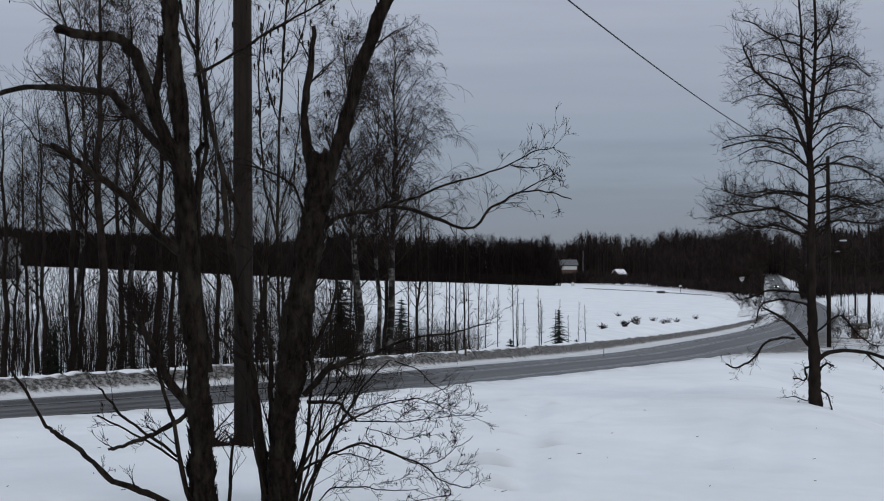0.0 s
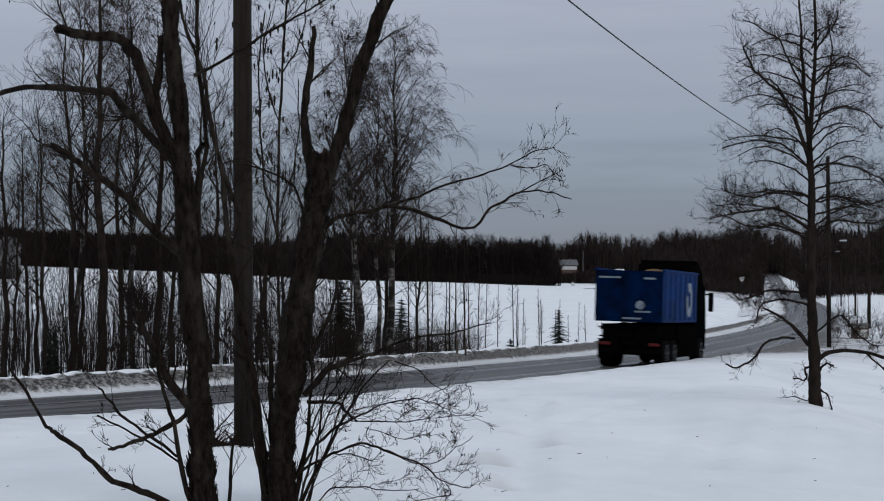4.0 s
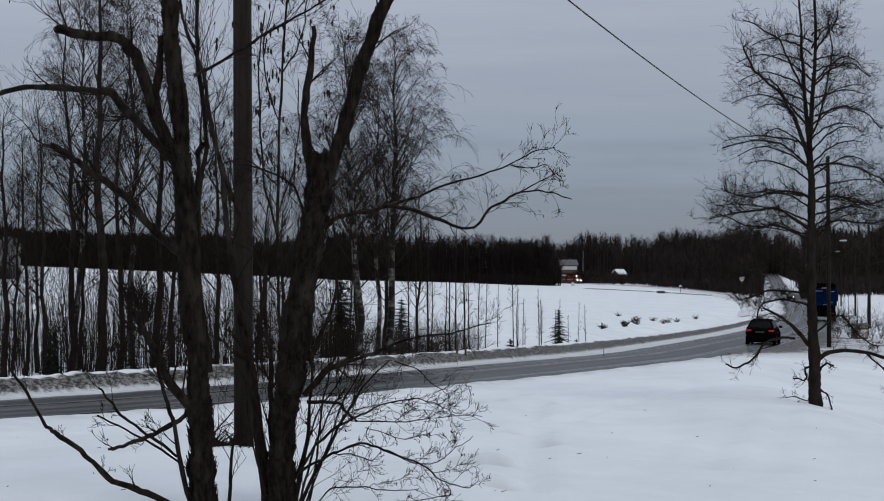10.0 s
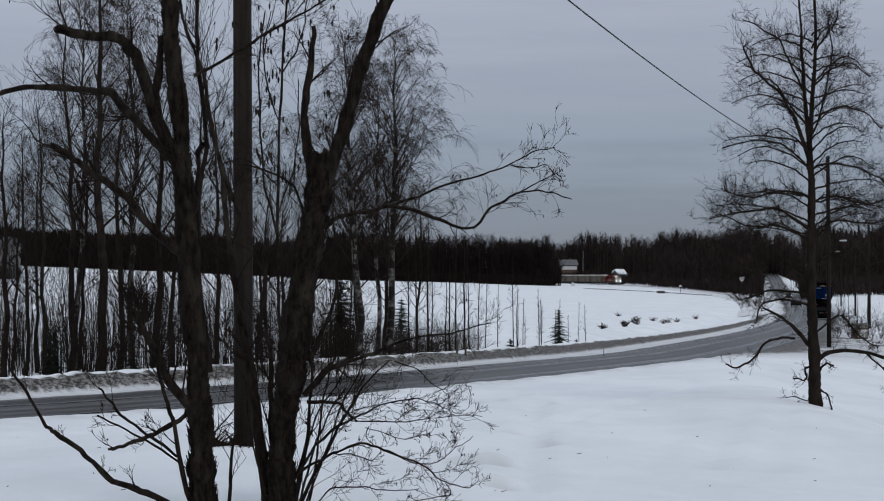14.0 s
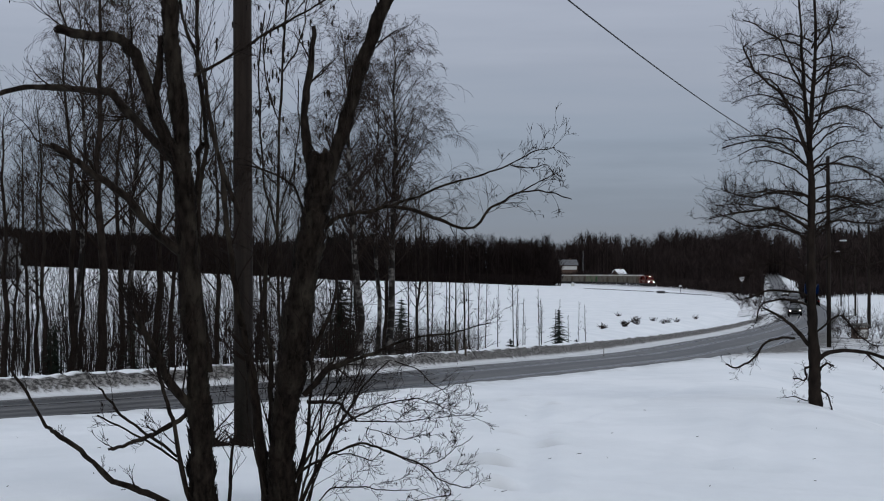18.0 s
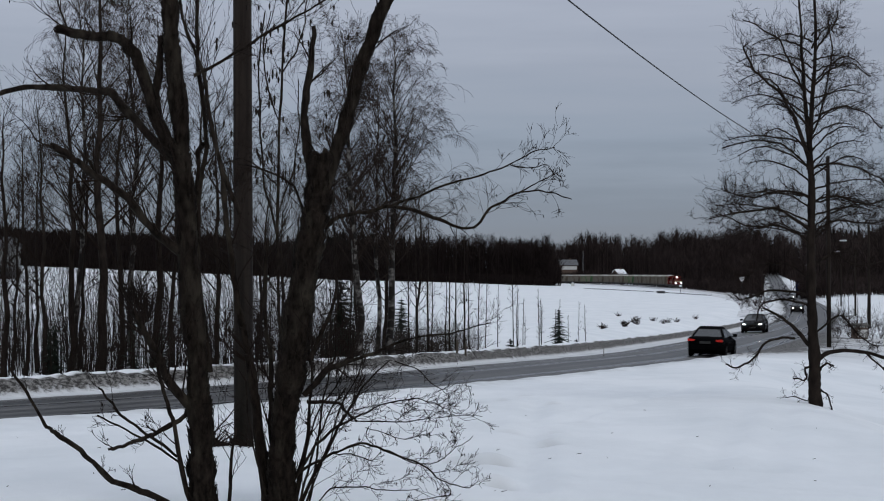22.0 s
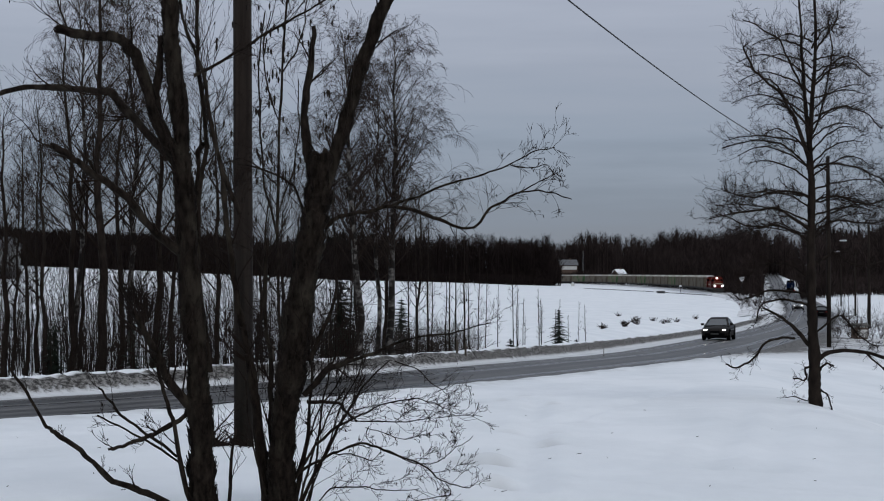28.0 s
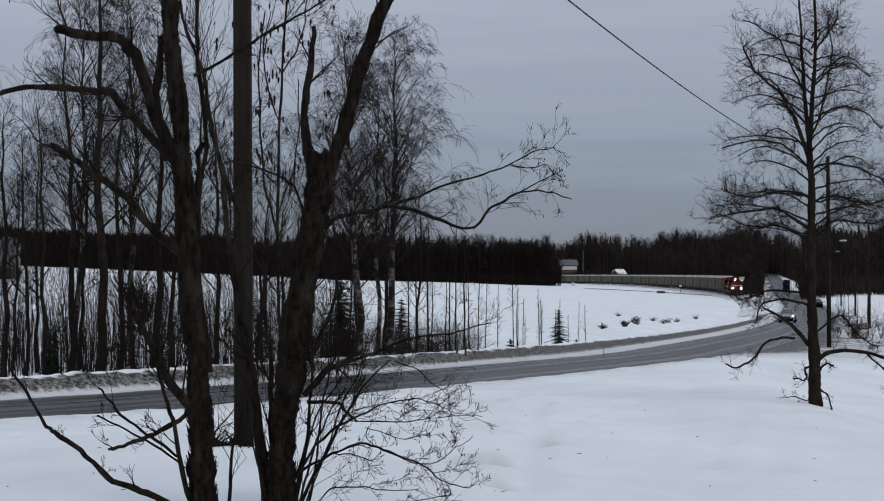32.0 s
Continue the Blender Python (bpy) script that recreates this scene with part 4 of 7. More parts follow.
SLOPE_TREE = [
    ("trunk", [(0.021, 0.0, -0.155), (-0.025, 0.0, 0.229), (-0.045, 0.0, 1.102), (-0.089, 0.0, 2.034), (-0.119, 0.0, 3.317), (-0.092, 0.0, 4.484), (-0.135, 0.0, 5.512)], 0.1344, 0.0607, 4, 0.43),
    ("limb", [(-0.125, 0.0, 5.068), (-0.135, 0.0, 5.512), (-0.086, 0.0, 6.355), (-0.012, 0.0, 7.525), (-0.031, 0.0, 8.697), (-0.053, 0.0, 9.283)], 0.0490, 0.0140, 20, 0.26),
    ("limb", [(-0.124, 0.0, 5.419), (-0.234, 0.067, 6.83), (-0.274, 0.133, 7.896), (-0.338, 0.2, 9.202)], 0.0392, 0.0113, 55, 0.33),
    ("limb", [(-0.125, 0.0, 5.185), (-0.451, -0.12, 6.039), (-0.764, -0.24, 6.563), (-1.307, -0.36, 7.06), (-1.571, -0.48, 7.438), (-1.615, -0.6, 7.56)], 0.0331, 0.0110, 50, 0.31),
    ("limb", [(-0.272, 0.0, 6.706), (-0.53, 0.1, 7.304), (-0.696, 0.2, 7.764), (-1.076, 0.3, 8.038), (-1.458, 0.4, 8.266)], 0.0182, 0.0113, 39, 0.27),
    ("limb", [(-0.118, 0.0, 3.783), (-0.823, -0.267, 4.217), (-1.566, -0.533, 4.16), (-2.344, -0.8, 4.036)], 0.0275, 0.0109, 38, 0.27),
    ("limb", [(-0.092, 0.0, 4.461), (-0.63, 0.167, 4.656), (-1.292, 0.333, 4.5), (-1.818, 0.5, 4.673)], 0.0243, 0.0114, 44, 0.27),
    ("limb", [(-0.125, 0.0, 5.068), (-0.619, 0.267, 5.58), (-1.157, 0.533, 5.719), (-1.825, 0.8, 5.573)], 0.0182, 0.0115, 39, 0.27),
    ("limb", [(-0.13, 0.0, 3.55), (-0.63, 0.233, 3.907), (-1.293, 0.467, 3.914), (-1.94, 0.7, 4.207)], 0.0215, 0.0114, 36, 0.27),
    ("limb", [(-0.149, 0.0, 1.428), (-0.537, -0.133, 1.805), (-0.853, -0.267, 2.04), (-1.167, -0.4, 2.216)], 0.0355, 0.0185, 10, 0.21),
    ("limb", [(-0.452, 0.0, 1.568), (-0.984, -0.1, 1.548), (-1.376, -0.2, 1.158), (-1.741, -0.3, 1.001), (-1.966, -0.4, 1.053)], 0.0215, 0.0138, 8, 0.15),
    ("limb", [(0.037, 0.0, 1.148), (0.394, 0.133, 1.306), (1.036, 0.267, 1.264), (1.752, 0.4, 1.058)], 0.0392, 0.0283, 8, 0.21),
    ("limb", [(1.005, 0.0, 1.276), (1.295, 0.0, 1.009), (1.643, 0.0, 0.636)], 0.0177, 0.0140, 4, 0.18),
    ("limb", [(-0.123, 0.0, 2.209), (-0.577, -0.167, 2.386), (-1.189, -0.333, 2.296), (-1.359, -0.5, 1.977)], 0.0215, 0.0110, 30, 0.13),
    ("limb", [(-0.146, 0.0, 2.442), (-0.865, -0.1, 2.594), (-1.558, -0.2, 2.386), (-1.783, -0.3, 2.503)], 0.0215, 0.0111, 30, 0.13),
    ("limb", [(-0.016, 0.0, 6.179), (0.581, 0.1, 6.388), (1.074, 0.2, 6.257), (1.451, 0.3, 5.936)], 0.0182, 0.0113, 44, 0.27),
    ("limb", [(-0.026, 0.0, 6.823), (0.237, -0.133, 7.099), (0.648, -0.267, 7.234), (1.042, -0.4, 6.951)], 0.0182, 0.0111, 44, 0.27),
    ("limb", [(-0.0, 0.0, 7.525), (0.223, 0.1, 7.867), (0.434, 0.2, 8.141), (0.553, 0.3, 8.416)], 0.0149, 0.0113, 44, 0.27),
    ("limb", [(-0.09, 0.0, 5.068), (0.223, -0.167, 5.197), (0.878, -0.333, 5.047), (1.41, -0.5, 4.691)], 0.0215, 0.0110, 50, 0.27),
    ("limb", [(-0.104, 0.0, 4.367), (0.414, 0.167, 4.551), (1.041, 0.333, 4.382), (1.793, 0.5, 4.507)], 0.0215, 0.0114, 50, 0.27),
    ("limb", [(-0.106, 0.0, 3.667), (0.35, -0.1, 4.014), (1.023, -0.2, 3.952), (1.693, -0.3, 4.123)], 0.0215, 0.0111, 50, 0.27),
    ("limb", [(-0.097, 0.0, 3.083), (0.409, 0.167, 3.319), (0.918, 0.333, 3.086), (1.67, 0.5, 3.205)], 0.0182, 0.0114, 39, 0.22),
    ("limb", [(-0.032, 0.0, 1.684), (0.459, -0.1, 2.036), (0.898, -0.2, 1.575), (1.219, -0.3, 1.405)], 0.0182, 0.0111, 33, 0.15),
    ("limb", [(-0.098, 0.0, 2.733), (-0.536, 0.133, 3.084), (-1.096, 0.267, 3.085), (-1.426, 0.4, 2.732)], 0.0182, 0.0113, 39, 0.2),
    ("limb", [(-0.088, 0.0, 5.77), (0.178, 0.133, 6.485), (0.388, 0.267, 7.443), (0.363, 0.4, 8.29)], 0.0182, 0.0113, 50, 0.27),
    ("limb", [(-0.111, 0.0, 5.887), (-0.529, -0.167, 6.338), (-1.025, -0.333, 6.901), (-1.461, -0.5, 6.766)], 0.0149, 0.0110, 39, 0.27),
    ("limb", [(-0.069, 0.0, 0.927), (-0.235, -0.067, 0.989), (-0.273, -0.133, 0.737), (-0.554, -0.2, 0.788)], 0.0215, 0.0139, 8, 0.09),
    ("limb", [(0.036, 0.0, 0.869), (0.165, -0.1, 1.06), (0.293, -0.2, 1.019)], 0.0215, 0.0139, 6, 0.09),
    ("limb", [(0.069, 0.0, 0.52), (0.221, -0.1, 0.352), (0.289, -0.2, -0.046), (0.311, -0.3, -0.326)], 0.0145, 0.0093, 10, 0.12),
    ("limb", [(-0.06, 0.0, 0.147), (-0.302, -0.1, 0.341), (-0.671, -0.2, 0.359)], 0.0107, 0.0093, 5, 0.09),
    ("limb", [(-0.081, 0.0, 7.853), (0.104, 0.196, 8.011), (0.313, 0.392, 8.087), (0.524, 0.588, 7.997)], 0.0159, 0.0076, 16, 0.22),
    ("limb", [(-0.081, 0.0, 7.713), (-0.256, 0.275, 7.881), (-0.471, 0.55, 7.979), (-0.702, 0.824, 7.875)], 0.0159, 0.0076, 16, 0.22),
    ("limb", [(-0.082, 0.0, 7.584), (0.031, -0.388, 7.879), (0.173, -0.775, 7.971), (0.309, -1.163, 7.857)], 0.0159, 0.0072, 16, 0.22),
    ("limb", [(-0.082, 0.0, 7.455), (-0.345, 0.529, 7.774), (-0.68, 1.059, 7.956), (-1.041, 1.588, 7.884)], 0.0159, 0.0078, 16, 0.22),
    ("limb", [(-0.083, 0.0, 7.314), (0.116, -0.104, 7.395), (0.349, -0.207, 7.416), (0.591, -0.311, 7.344)], 0.0159, 0.0074, 16, 0.22),
    ("limb", [(-0.083, 0.0, 7.174), (-0.296, 0.485, 7.447), (-0.578, 0.971, 7.595), (-0.871, 1.456, 7.524)], 0.0159, 0.0078, 16, 0.22),
    ("limb", [(-0.084, 0.0, 7.045), (0.174, 0.051, 7.215), (0.467, 0.101, 7.292), (0.76, 0.152, 7.204)], 0.0159, 0.0075, 16, 0.22),
    ("limb", [(-0.084, 0.0, 6.916), (-0.627, -0.316, 7.262), (-1.242, -0.632, 7.383), (-1.837, -0.948, 7.171)], 0.0159, 0.0073, 16, 0.22),
    ("limb", [(-0.084, 0.0, 6.776), (0.313, 0.251, 7.252), (0.786, 0.501, 7.485), (1.251, 0.752, 7.171)], 0.0159, 0.0076, 16, 0.22),
    ("limb", [(-0.085, 0.0, 6.635), (-0.486, 0.316, 7.0), (-0.968, 0.633, 7.18), (-1.461, 0.949, 7.002)], 0.0159, 0.0077, 16, 0.22),
    ("limb", [(-0.085, 0.0, 6.507), (0.174, -0.3, 6.626), (0.485, -0.599, 6.663), (0.789, -0.899, 6.55)], 0.0159, 0.0073, 16, 0.22),
    ("limb", [(-0.086, 0.0, 6.378), (-0.401, -0.111, 6.565), (-0.76, -0.222, 6.646), (-1.119, -0.332, 6.484)], 0.0159, 0.0074, 16, 0.22),
    ("limb", [(-0.086, 0.0, 6.238), (0.346, 0.508, 6.678), (0.848, 1.016, 6.914), (1.347, 1.525, 7.032)], 0.0159, 0.0078, 16, 0.22),
    ("limb", [(-0.087, 0.0, 6.097), (-0.658, -0.345, 6.436), (-1.313, -0.691, 6.561), (-1.945, -1.036, 6.342)], 0.0159, 0.0072, 16, 0.22),
    ("limb", [(-0.087, 0.0, 5.969), (0.142, -0.434, 6.207), (0.419, -0.867, 6.291), (0.675, -1.301, 6.179)], 0.0159, 0.0072, 16, 0.22),
    ("limb", [(-0.088, 0.0, 5.84), (-0.381, 0.208, 6.281), (-0.751, 0.417, 6.479), (-1.114, 0.625, 6.417)], 0.0159, 0.0076, 16, 0.22),
    ("limb", [(-0.088, 0.0, 5.7), (0.194, 0.159, 5.947), (0.525, 0.319, 6.056), (0.858, 0.478, 6.059)], 0.0159, 0.0076, 16, 0.22),
    ("limb", [(-0.088, 0.0, 5.559), (-0.572, 0.321, 5.749), (-1.149, 0.641, 5.835), (-1.75, 0.962, 5.754)], 0.0159, 0.0077, 16, 0.22),
    ("limb", [(-0.089, 0.0, 5.431), (0.135, -0.407, 5.77), (0.419, -0.815, 5.896), (0.682, -1.222, 5.758)], 0.0159, 0.0072, 16, 0.22),
    ("limb", [(-0.089, 0.0, 5.302), (-0.506, -0.326, 5.708), (-0.975, -0.653, 5.876), (-1.438, -0.979, 5.563)], 0.0159, 0.0073, 16, 0.22),
    ("limb", [(-0.09, 0.0, 5.162), (0.221, -0.026, 5.499), (0.577, -0.052, 5.649), (0.932, -0.078, 5.647)], 0.0159, 0.0075, 16, 0.22),
    ("limb", [(-0.09, 0.0, 5.022), (-0.584, -0.136, 5.386), (-1.156, -0.272, 5.538), (-1.714, -0.408, 5.331)], 0.0159, 0.0074, 16, 0.22),
    ("limb", [(-0.091, 0.0, 4.893), (0.201, -0.414, 5.181), (0.551, -0.828, 5.29), (0.888, -1.242, 5.001)], 0.0159, 0.0072, 16, 0.22),
    ("limb", [(-0.091, 0.0, 4.764), (-0.394, 0.505, 5.136), (-0.77, 1.009, 5.325), (-1.159, 1.514, 5.311)], 0.0159, 0.0078, 16, 0.22),
    ("limb", [(-0.092, 0.0, 4.624), (0.484, 0.517, 4.828), (1.145, 1.035, 4.929), (1.822, 1.552, 4.898)], 0.0159, 0.0078, 16, 0.22),
    ("limb", [(-0.092, 0.0, 4.484), (-0.63, -0.232, 4.566), (-1.253, -0.464, 4.589), (-1.858, -0.696, 4.475)], 0.0159, 0.0073, 16, 0.22),
    ("limb", [(-0.093, 0.0, 4.356), (0.347, 0.39, 4.467), (0.842, 0.779, 4.532), (1.357, 1.169, 4.406)], 0.0159, 0.0077, 16, 0.22),
    ("limb", [(-0.093, 0.0, 4.227), (-0.591, -0.327, 4.515), (-1.151, -0.654, 4.626), (-1.714, -0.981, 4.416)], 0.0159, 0.0073, 16, 0.22),
    ("limb", [(-0.093, 0.0, 4.087), (0.41, -0.048, 4.272), (0.992, -0.096, 4.351), (1.572, -0.144, 4.187)], 0.0159, 0.0074, 16, 0.22),
    ("limb", [(-0.094, 0.0, 3.947), (-0.721, -0.105, 4.223), (-1.438, -0.21, 4.335), (-2.163, -0.316, 4.319)], 0.0159, 0.0074, 16, 0.22),
    ("limb", [(-0.094, 0.0, 3.819), (0.357, 0.231, 4.178), (0.884, 0.463, 4.328), (1.404, 0.694, 4.207)], 0.0159, 0.0076, 16, 0.22),
    ("limb", [(-0.095, 0.0, 3.69), (-0.511, 0.302, 3.827), (-1.019, 0.604, 3.895), (-1.537, 0.906, 3.736)], 0.0159, 0.0077, 16, 0.22),
    ("limb", [(-0.095, 0.0, 3.55), (0.323, 0.085, 3.985), (0.8, 0.17, 4.163), (1.291, 0.255, 4.131)], 0.0159, 0.0075, 16, 0.22),
    ("limb", [(-0.096, 0.0, 3.41), (-0.461, -0.08, 3.805), (-0.896, -0.16, 3.977), (-1.318, -0.24, 3.708)], 0.0159, 0.0074, 16, 0.22),
]


def rough_tube(L, rng, pts, radii, sides, lump):
    """A tube whose skin is uneven, for old bark."""
    b = len(L.v)
    L.tube(pts, radii, sides)
    for k in range(len(pts)):
        for j in range(sides):
            i = b + k * sides + j
            L.v[i] = L.v[i] + (L.v[i] - pts[k]) * rng.uniform(-lump, lump)


def bark_flakes(L, rng, pts, radii):
    """Loose scales of bark, lichen and moss tufts on an old stem."""
    n = len(pts) - 1
    for _ in range(n * 18):
        k = rng.randrange(n)
        u = rng.random()
        c = pts[k].lerp(pts[k + 1], u)
        t = (pts[k + 1] - pts[k]).normalized()
        o = t.orthogonal().normalized()
        o.rotate(Matrix.Rotation(rng.uniform(0, 6.283), 3, t))
        s = t.cross(o)
        r = radii[k] * rng.uniform(0.93, 1.02)
        p = c + o * r
        w, h, out = rng.uniform(0.006, 0.02), rng.uniform(0.01, 0.045), rng.uniform(0.04, 0.24) * r
        b = len(L.v)
        L.v += [p - s * w - t * h, p + s * w - t * h, p + s * w * 0.7 + t * h + o * out, p - s * w * 0.7 + t * h + o * out]
        L.f.append((b, b + 1, b + 2, b + 3))


def limbed_tree(name, label, at, limbs, seed, bark, twig_mat, cones=0, twig_r=0.0035, up=0.12, depth=2, cone=0.024, wiggle=0.2):
    """A tree from its main limbs: each limb is a part, the fine twigs on them are another."""
    rng = random.Random(seed)
    base = thing(name, label, "tree", at)
    tw, cn = Limbs(), Limbs()
    for nm, ctrl, r0, r1, count, ln in limbs:
        thick = r0 > 0.05
        steps = 16 * (len(ctrl) - 1) if thick else 6 * (len(ctrl) - 1)
        pts = curve_points(ctrl, steps)
        if at[1] < 30:
            # alder limbs run straight from bend to bend
            n, C = len(ctrl) - 1, [Vector(c) for c in ctrl]
            pts = [p.lerp(C[min(int(k / steps * n), n - 1)].lerp(C[min(int(k / steps * n), n - 1) + 1], k / steps * n - min(int(k / steps * n), n - 1)), 0.65) for k, p in enumerate(pts)]
        knob = value_noise(np.arange(steps + 1) * (0.3 if thick else 0.37) + seed, np.full(steps + 1, r0 * 900.0), 6)
        near = at[1] < 30
        jit = (0.028 if thick else 0.02) if near else (0.03 if thick else 0.06)
        ks = np.arange(steps + 1) * (0.16 if thick else 0.55)
        wob = [value_noise(ks + 17.3 * a + r0 * 3000, np.full(steps + 1, 5.5 * a + seed), 7 + a) - 0.5 for a in range(3)]
        pts = [p + Vector((wob[0][k], wob[1][k], wob[2][k])) * jit * min(1.0, k / 3) for k, p in enumerate(pts)]
        rad = [(r0 + (r1 - r0) * k / steps) * ((0.8 + 0.36 * knob[k]) if near else (0.9 + 0.2 * knob[k])) for k in range(steps + 1)]
        L = Limbs()
        rough_tube(L, rng, pts, rad, 16 if thick else 7, 0.12 if thick else 0.09)
        if thick and at[1] < 30:
            bark_flakes(L, rng, pts, rad)
        L.make(nm, bark, base)
        tips = []
        for _ in range(count):
            u = rng.uniform(0.15, 1.0)
            i = min(int(u * steps), steps - 1)
            t = (pts[min(i + 1, steps)] - pts[i]).normalized()
            side = t.cross(Vector((rng.uniform(-1, 1), rng.uniform(-1, 1), rng.uniform(-1, 1)))).normalized()
            sprout(tw, rng, pts[i], t * 0.8 + side * rng.uniform(0.4, 1.0), ln * rng.uniform(0.6, 1.7), max(twig_r, min(rad[i] * 0.4, 0.010)), depth, 3, up=up,
                   min_r=twig_r * 0.6, wiggle=wiggle, tips=tips, shrink=0.7)
        for p in tips:
            if rng.random() < cones:
                cn.blob(p - Vector((0, 0, 0.5 * cone)), 0.2 * cone, cone, rng)
    tagged(tw.make("crown", twig_mat, base), kind="stuff")
    if cn.v:
        tagged(cn.make("catkin", CATKIN, base, "dark hanging alder catkins and dry cones"), kind="stuff")
    return base


limbed_tree("alder_tree", "old leafless alder with broken mossy limbs on the snowy slope", (-1.8, 13.2, 2.15), LEFT_ALDER, 21, BARK_DARK, TWIG, 0.06, twig_r=0.0026)
# low shoots are thin and many
BROKEN_ALDER = [(n, c, a * 0.62, b * 0.7, int(k * 1.7) + 1, ln * 1.1) if n == "limb" and max(q[2] for q in c) < 1.1 else (n, c, a * 0.68, b * 0.8, int(k * 0.5), ln) if n == "stem" and max(q[2] for q in c) < 1.8 else (n, c, a, b, k, ln) for n, c, a, b, k, ln in BROKEN_ALDER]
limbed_tree("alder_tree", "forked alder with a snapped top and low twiggy shoots", (-1.2, 13.5, 2.15), BROKEN_ALDER, 22, BARK_DARK, TWIG, 0.05, twig_r=0.0024, up=0.05)
limbed_tree("alder_tree", "thin young alder hung with catkins and cones beside the pole", (-1.85, 19.0, 2.05), CATKIN_ALDER, 24, BARK_DARK, TWIG, 0.16, twig_r=0.003, up=-0.03, cone=0.075, wiggle=0.3)
limbed_tree("slope_tree", "bare spreading deciduous tree standing alone on the snow slope", (7.75, 35.0, 1.25), [(n, c, a * (1.35 if n == "limb" else 1.1), b, int(k * (1.5 if c[0][2] < 5.0 else 0.95)), ln * 1.15) for n, c, a, b, k, ln in SLOPE_TREE], 23, BARK_GREY, TWIG, 0.0, twig_r=0.0037, up=0.05, depth=2, wiggle=0.42)


# ---------------------------------------------------------------- the belt of trees behind the road
def at_ground(r, y):
    """A spot on the ground at depth y, r to the side per metre of depth."""
    return (r * y, y, gz(r * y, y) - 0.05)


def build_tree_belt():
    group = "trees along the road"
    rng = random.Random(77)
    # (side ratio, depth, height, radius, lean)
    alders = [(-0.259, 52, 8.5, 0.10, 0.01), (-0.247, 55, 8.0, 0.07, 0.03), (-0.232, 51, 9.0, 0.07, -0.02), (-0.221, 56, 12.0, 0.11, 0.0), (-0.205, 53, 14.5, 0.16, 0.0),
              (-0.192, 57, 11.0, 0.10, 0.01), (-0.169, 58, 12.5, 0.14, 0.005), (-0.161, 56, 9.0, 0.09, 0.02), (-0.142, 60, 11.0, 0.09, 0.01),
              (-0.132, 57, 10.0, 0.09, -0.01), (-0.124, 61, 10.0, 0.10, 0.0), (-0.268, 56, 7.5, 0.06, 0.0), (-0.254, 60, 7.0, 0.06, 0.02), (-0.239, 58, 8.0, 0.06, -0.01), (-0.213, 61, 9.0, 0.07, 0.0), (-0.110, 60, 7.5, 0.07, 0.015), (-0.095, 62, 7.0, 0.06, -0.01), (-0.060, 70, 9.5, 0.08, 0.01), (-0.034, 73, 9.0, 0.08, -0.01), (-0.018, 75, 8.0, 0.07, 0.01), (-0.052, 75, 8.5, 0.07, 0.02)]
    for i, (r, y, h, rad, lean) in enumerate(alders):
        bare_tree("alder_tree", "slender leafless alder in the belt behind the road", "tree", 100 + i, h, rad, BARK_GREY, TWIG, at_ground(r, y), crown_from=0.3, limbs=23 if r < -0.15 else 30, limb_len=0.19,
                  limb_up=0.85, depth=2, kids=4, shrink=0.68, spread=0.85, lean=(lean, 0), min_r=0.0046, group=group)
    birches = [(-0.048, 66, 13.2, 0.15, 0.004), (-0.027, 68, 13.4, 0.15, 0.012), (-0.039, 72, 12.5, 0.10, 0.02), (-0.216, 60, 13.5, 0.11, 0.0), (-0.183, 63, 14.0, 0.12, -0.01)]
    for i, (r, y, h, rad, lean) in enumerate(birches):
        bare_tree("birch_tree", "tall leafless birch with drooping reddish twigs", "birch", 200 + i, h, rad, BARK_BIRCH, TWIG_RED, at_ground(r, y), crown_from=0.3, limbs=70, limb_len=0.25,
                  limb_up=1.15, droop=0.2, shrink=0.64, spread=0.72, depth=3, kids=4, lean=(lean, 0), min_r=0.0045, group="birches along the road")
    # thinner trunks that end lower
    thin = [(-0.0145, 70, 4.6, 0.085), (-0.008, 72, 4.6, 0.07), (0.0045, 73, 4.0, 0.06), (0.0085, 74, 4.6, 0.07), (-0.019, 71, 5.4, 0.08), (-0.033, 70, 5.0, 0.09), (-0.054, 68, 5.6, 0.09), (0.002, 73, 2.9, 0.05), (0.0135, 74, 3.6, 0.07), (0.0165, 74.5, 3.3, 0.05), (0.0395, 79, 2.9, 0.035), (0.047, 84, 2.7, 0.05), (0.0487, 80, 2.7, 0.045),
            (0.0605, 88, 2.8, 0.04), (0.0555, 90, 2.4, 0.03), (0.0725, 95, 2.6, 0.03), (0.079, 98, 2.4, 0.03), (0.0885, 99, 2.6, 0.03), (0.0655, 93, 2.2, 0.025), (0.052, 86, 2.2, 0.03), (0.0365, 82, 2.6, 0.035), (0.0425, 80, 2.9, 0.03), (0.0445, 88, 2.8, 0.04), (0.0572, 84, 2.9, 0.035),
            (0.0628, 87, 3.0, 0.04), (0.0685, 97, 2.5, 0.03), (0.0752, 96, 2.4, 0.03), (0.0822, 101, 2.5, 0.03), (0.0255, 76, 2.6, 0.04), (0.0305, 78, 2.2, 0.03), (0.021, 75, 3.1, 0.035), (-0.006, 71, 3.0, 0.04),
            (0.2375, 165, 2.6, 0.05), (0.2405, 180, 2.8, 0.05), (0.2345, 190, 2.4, 0.05), (0.2455, 172, 2.2, 0.05), (0.2515, 185, 2.9, 0.06)]
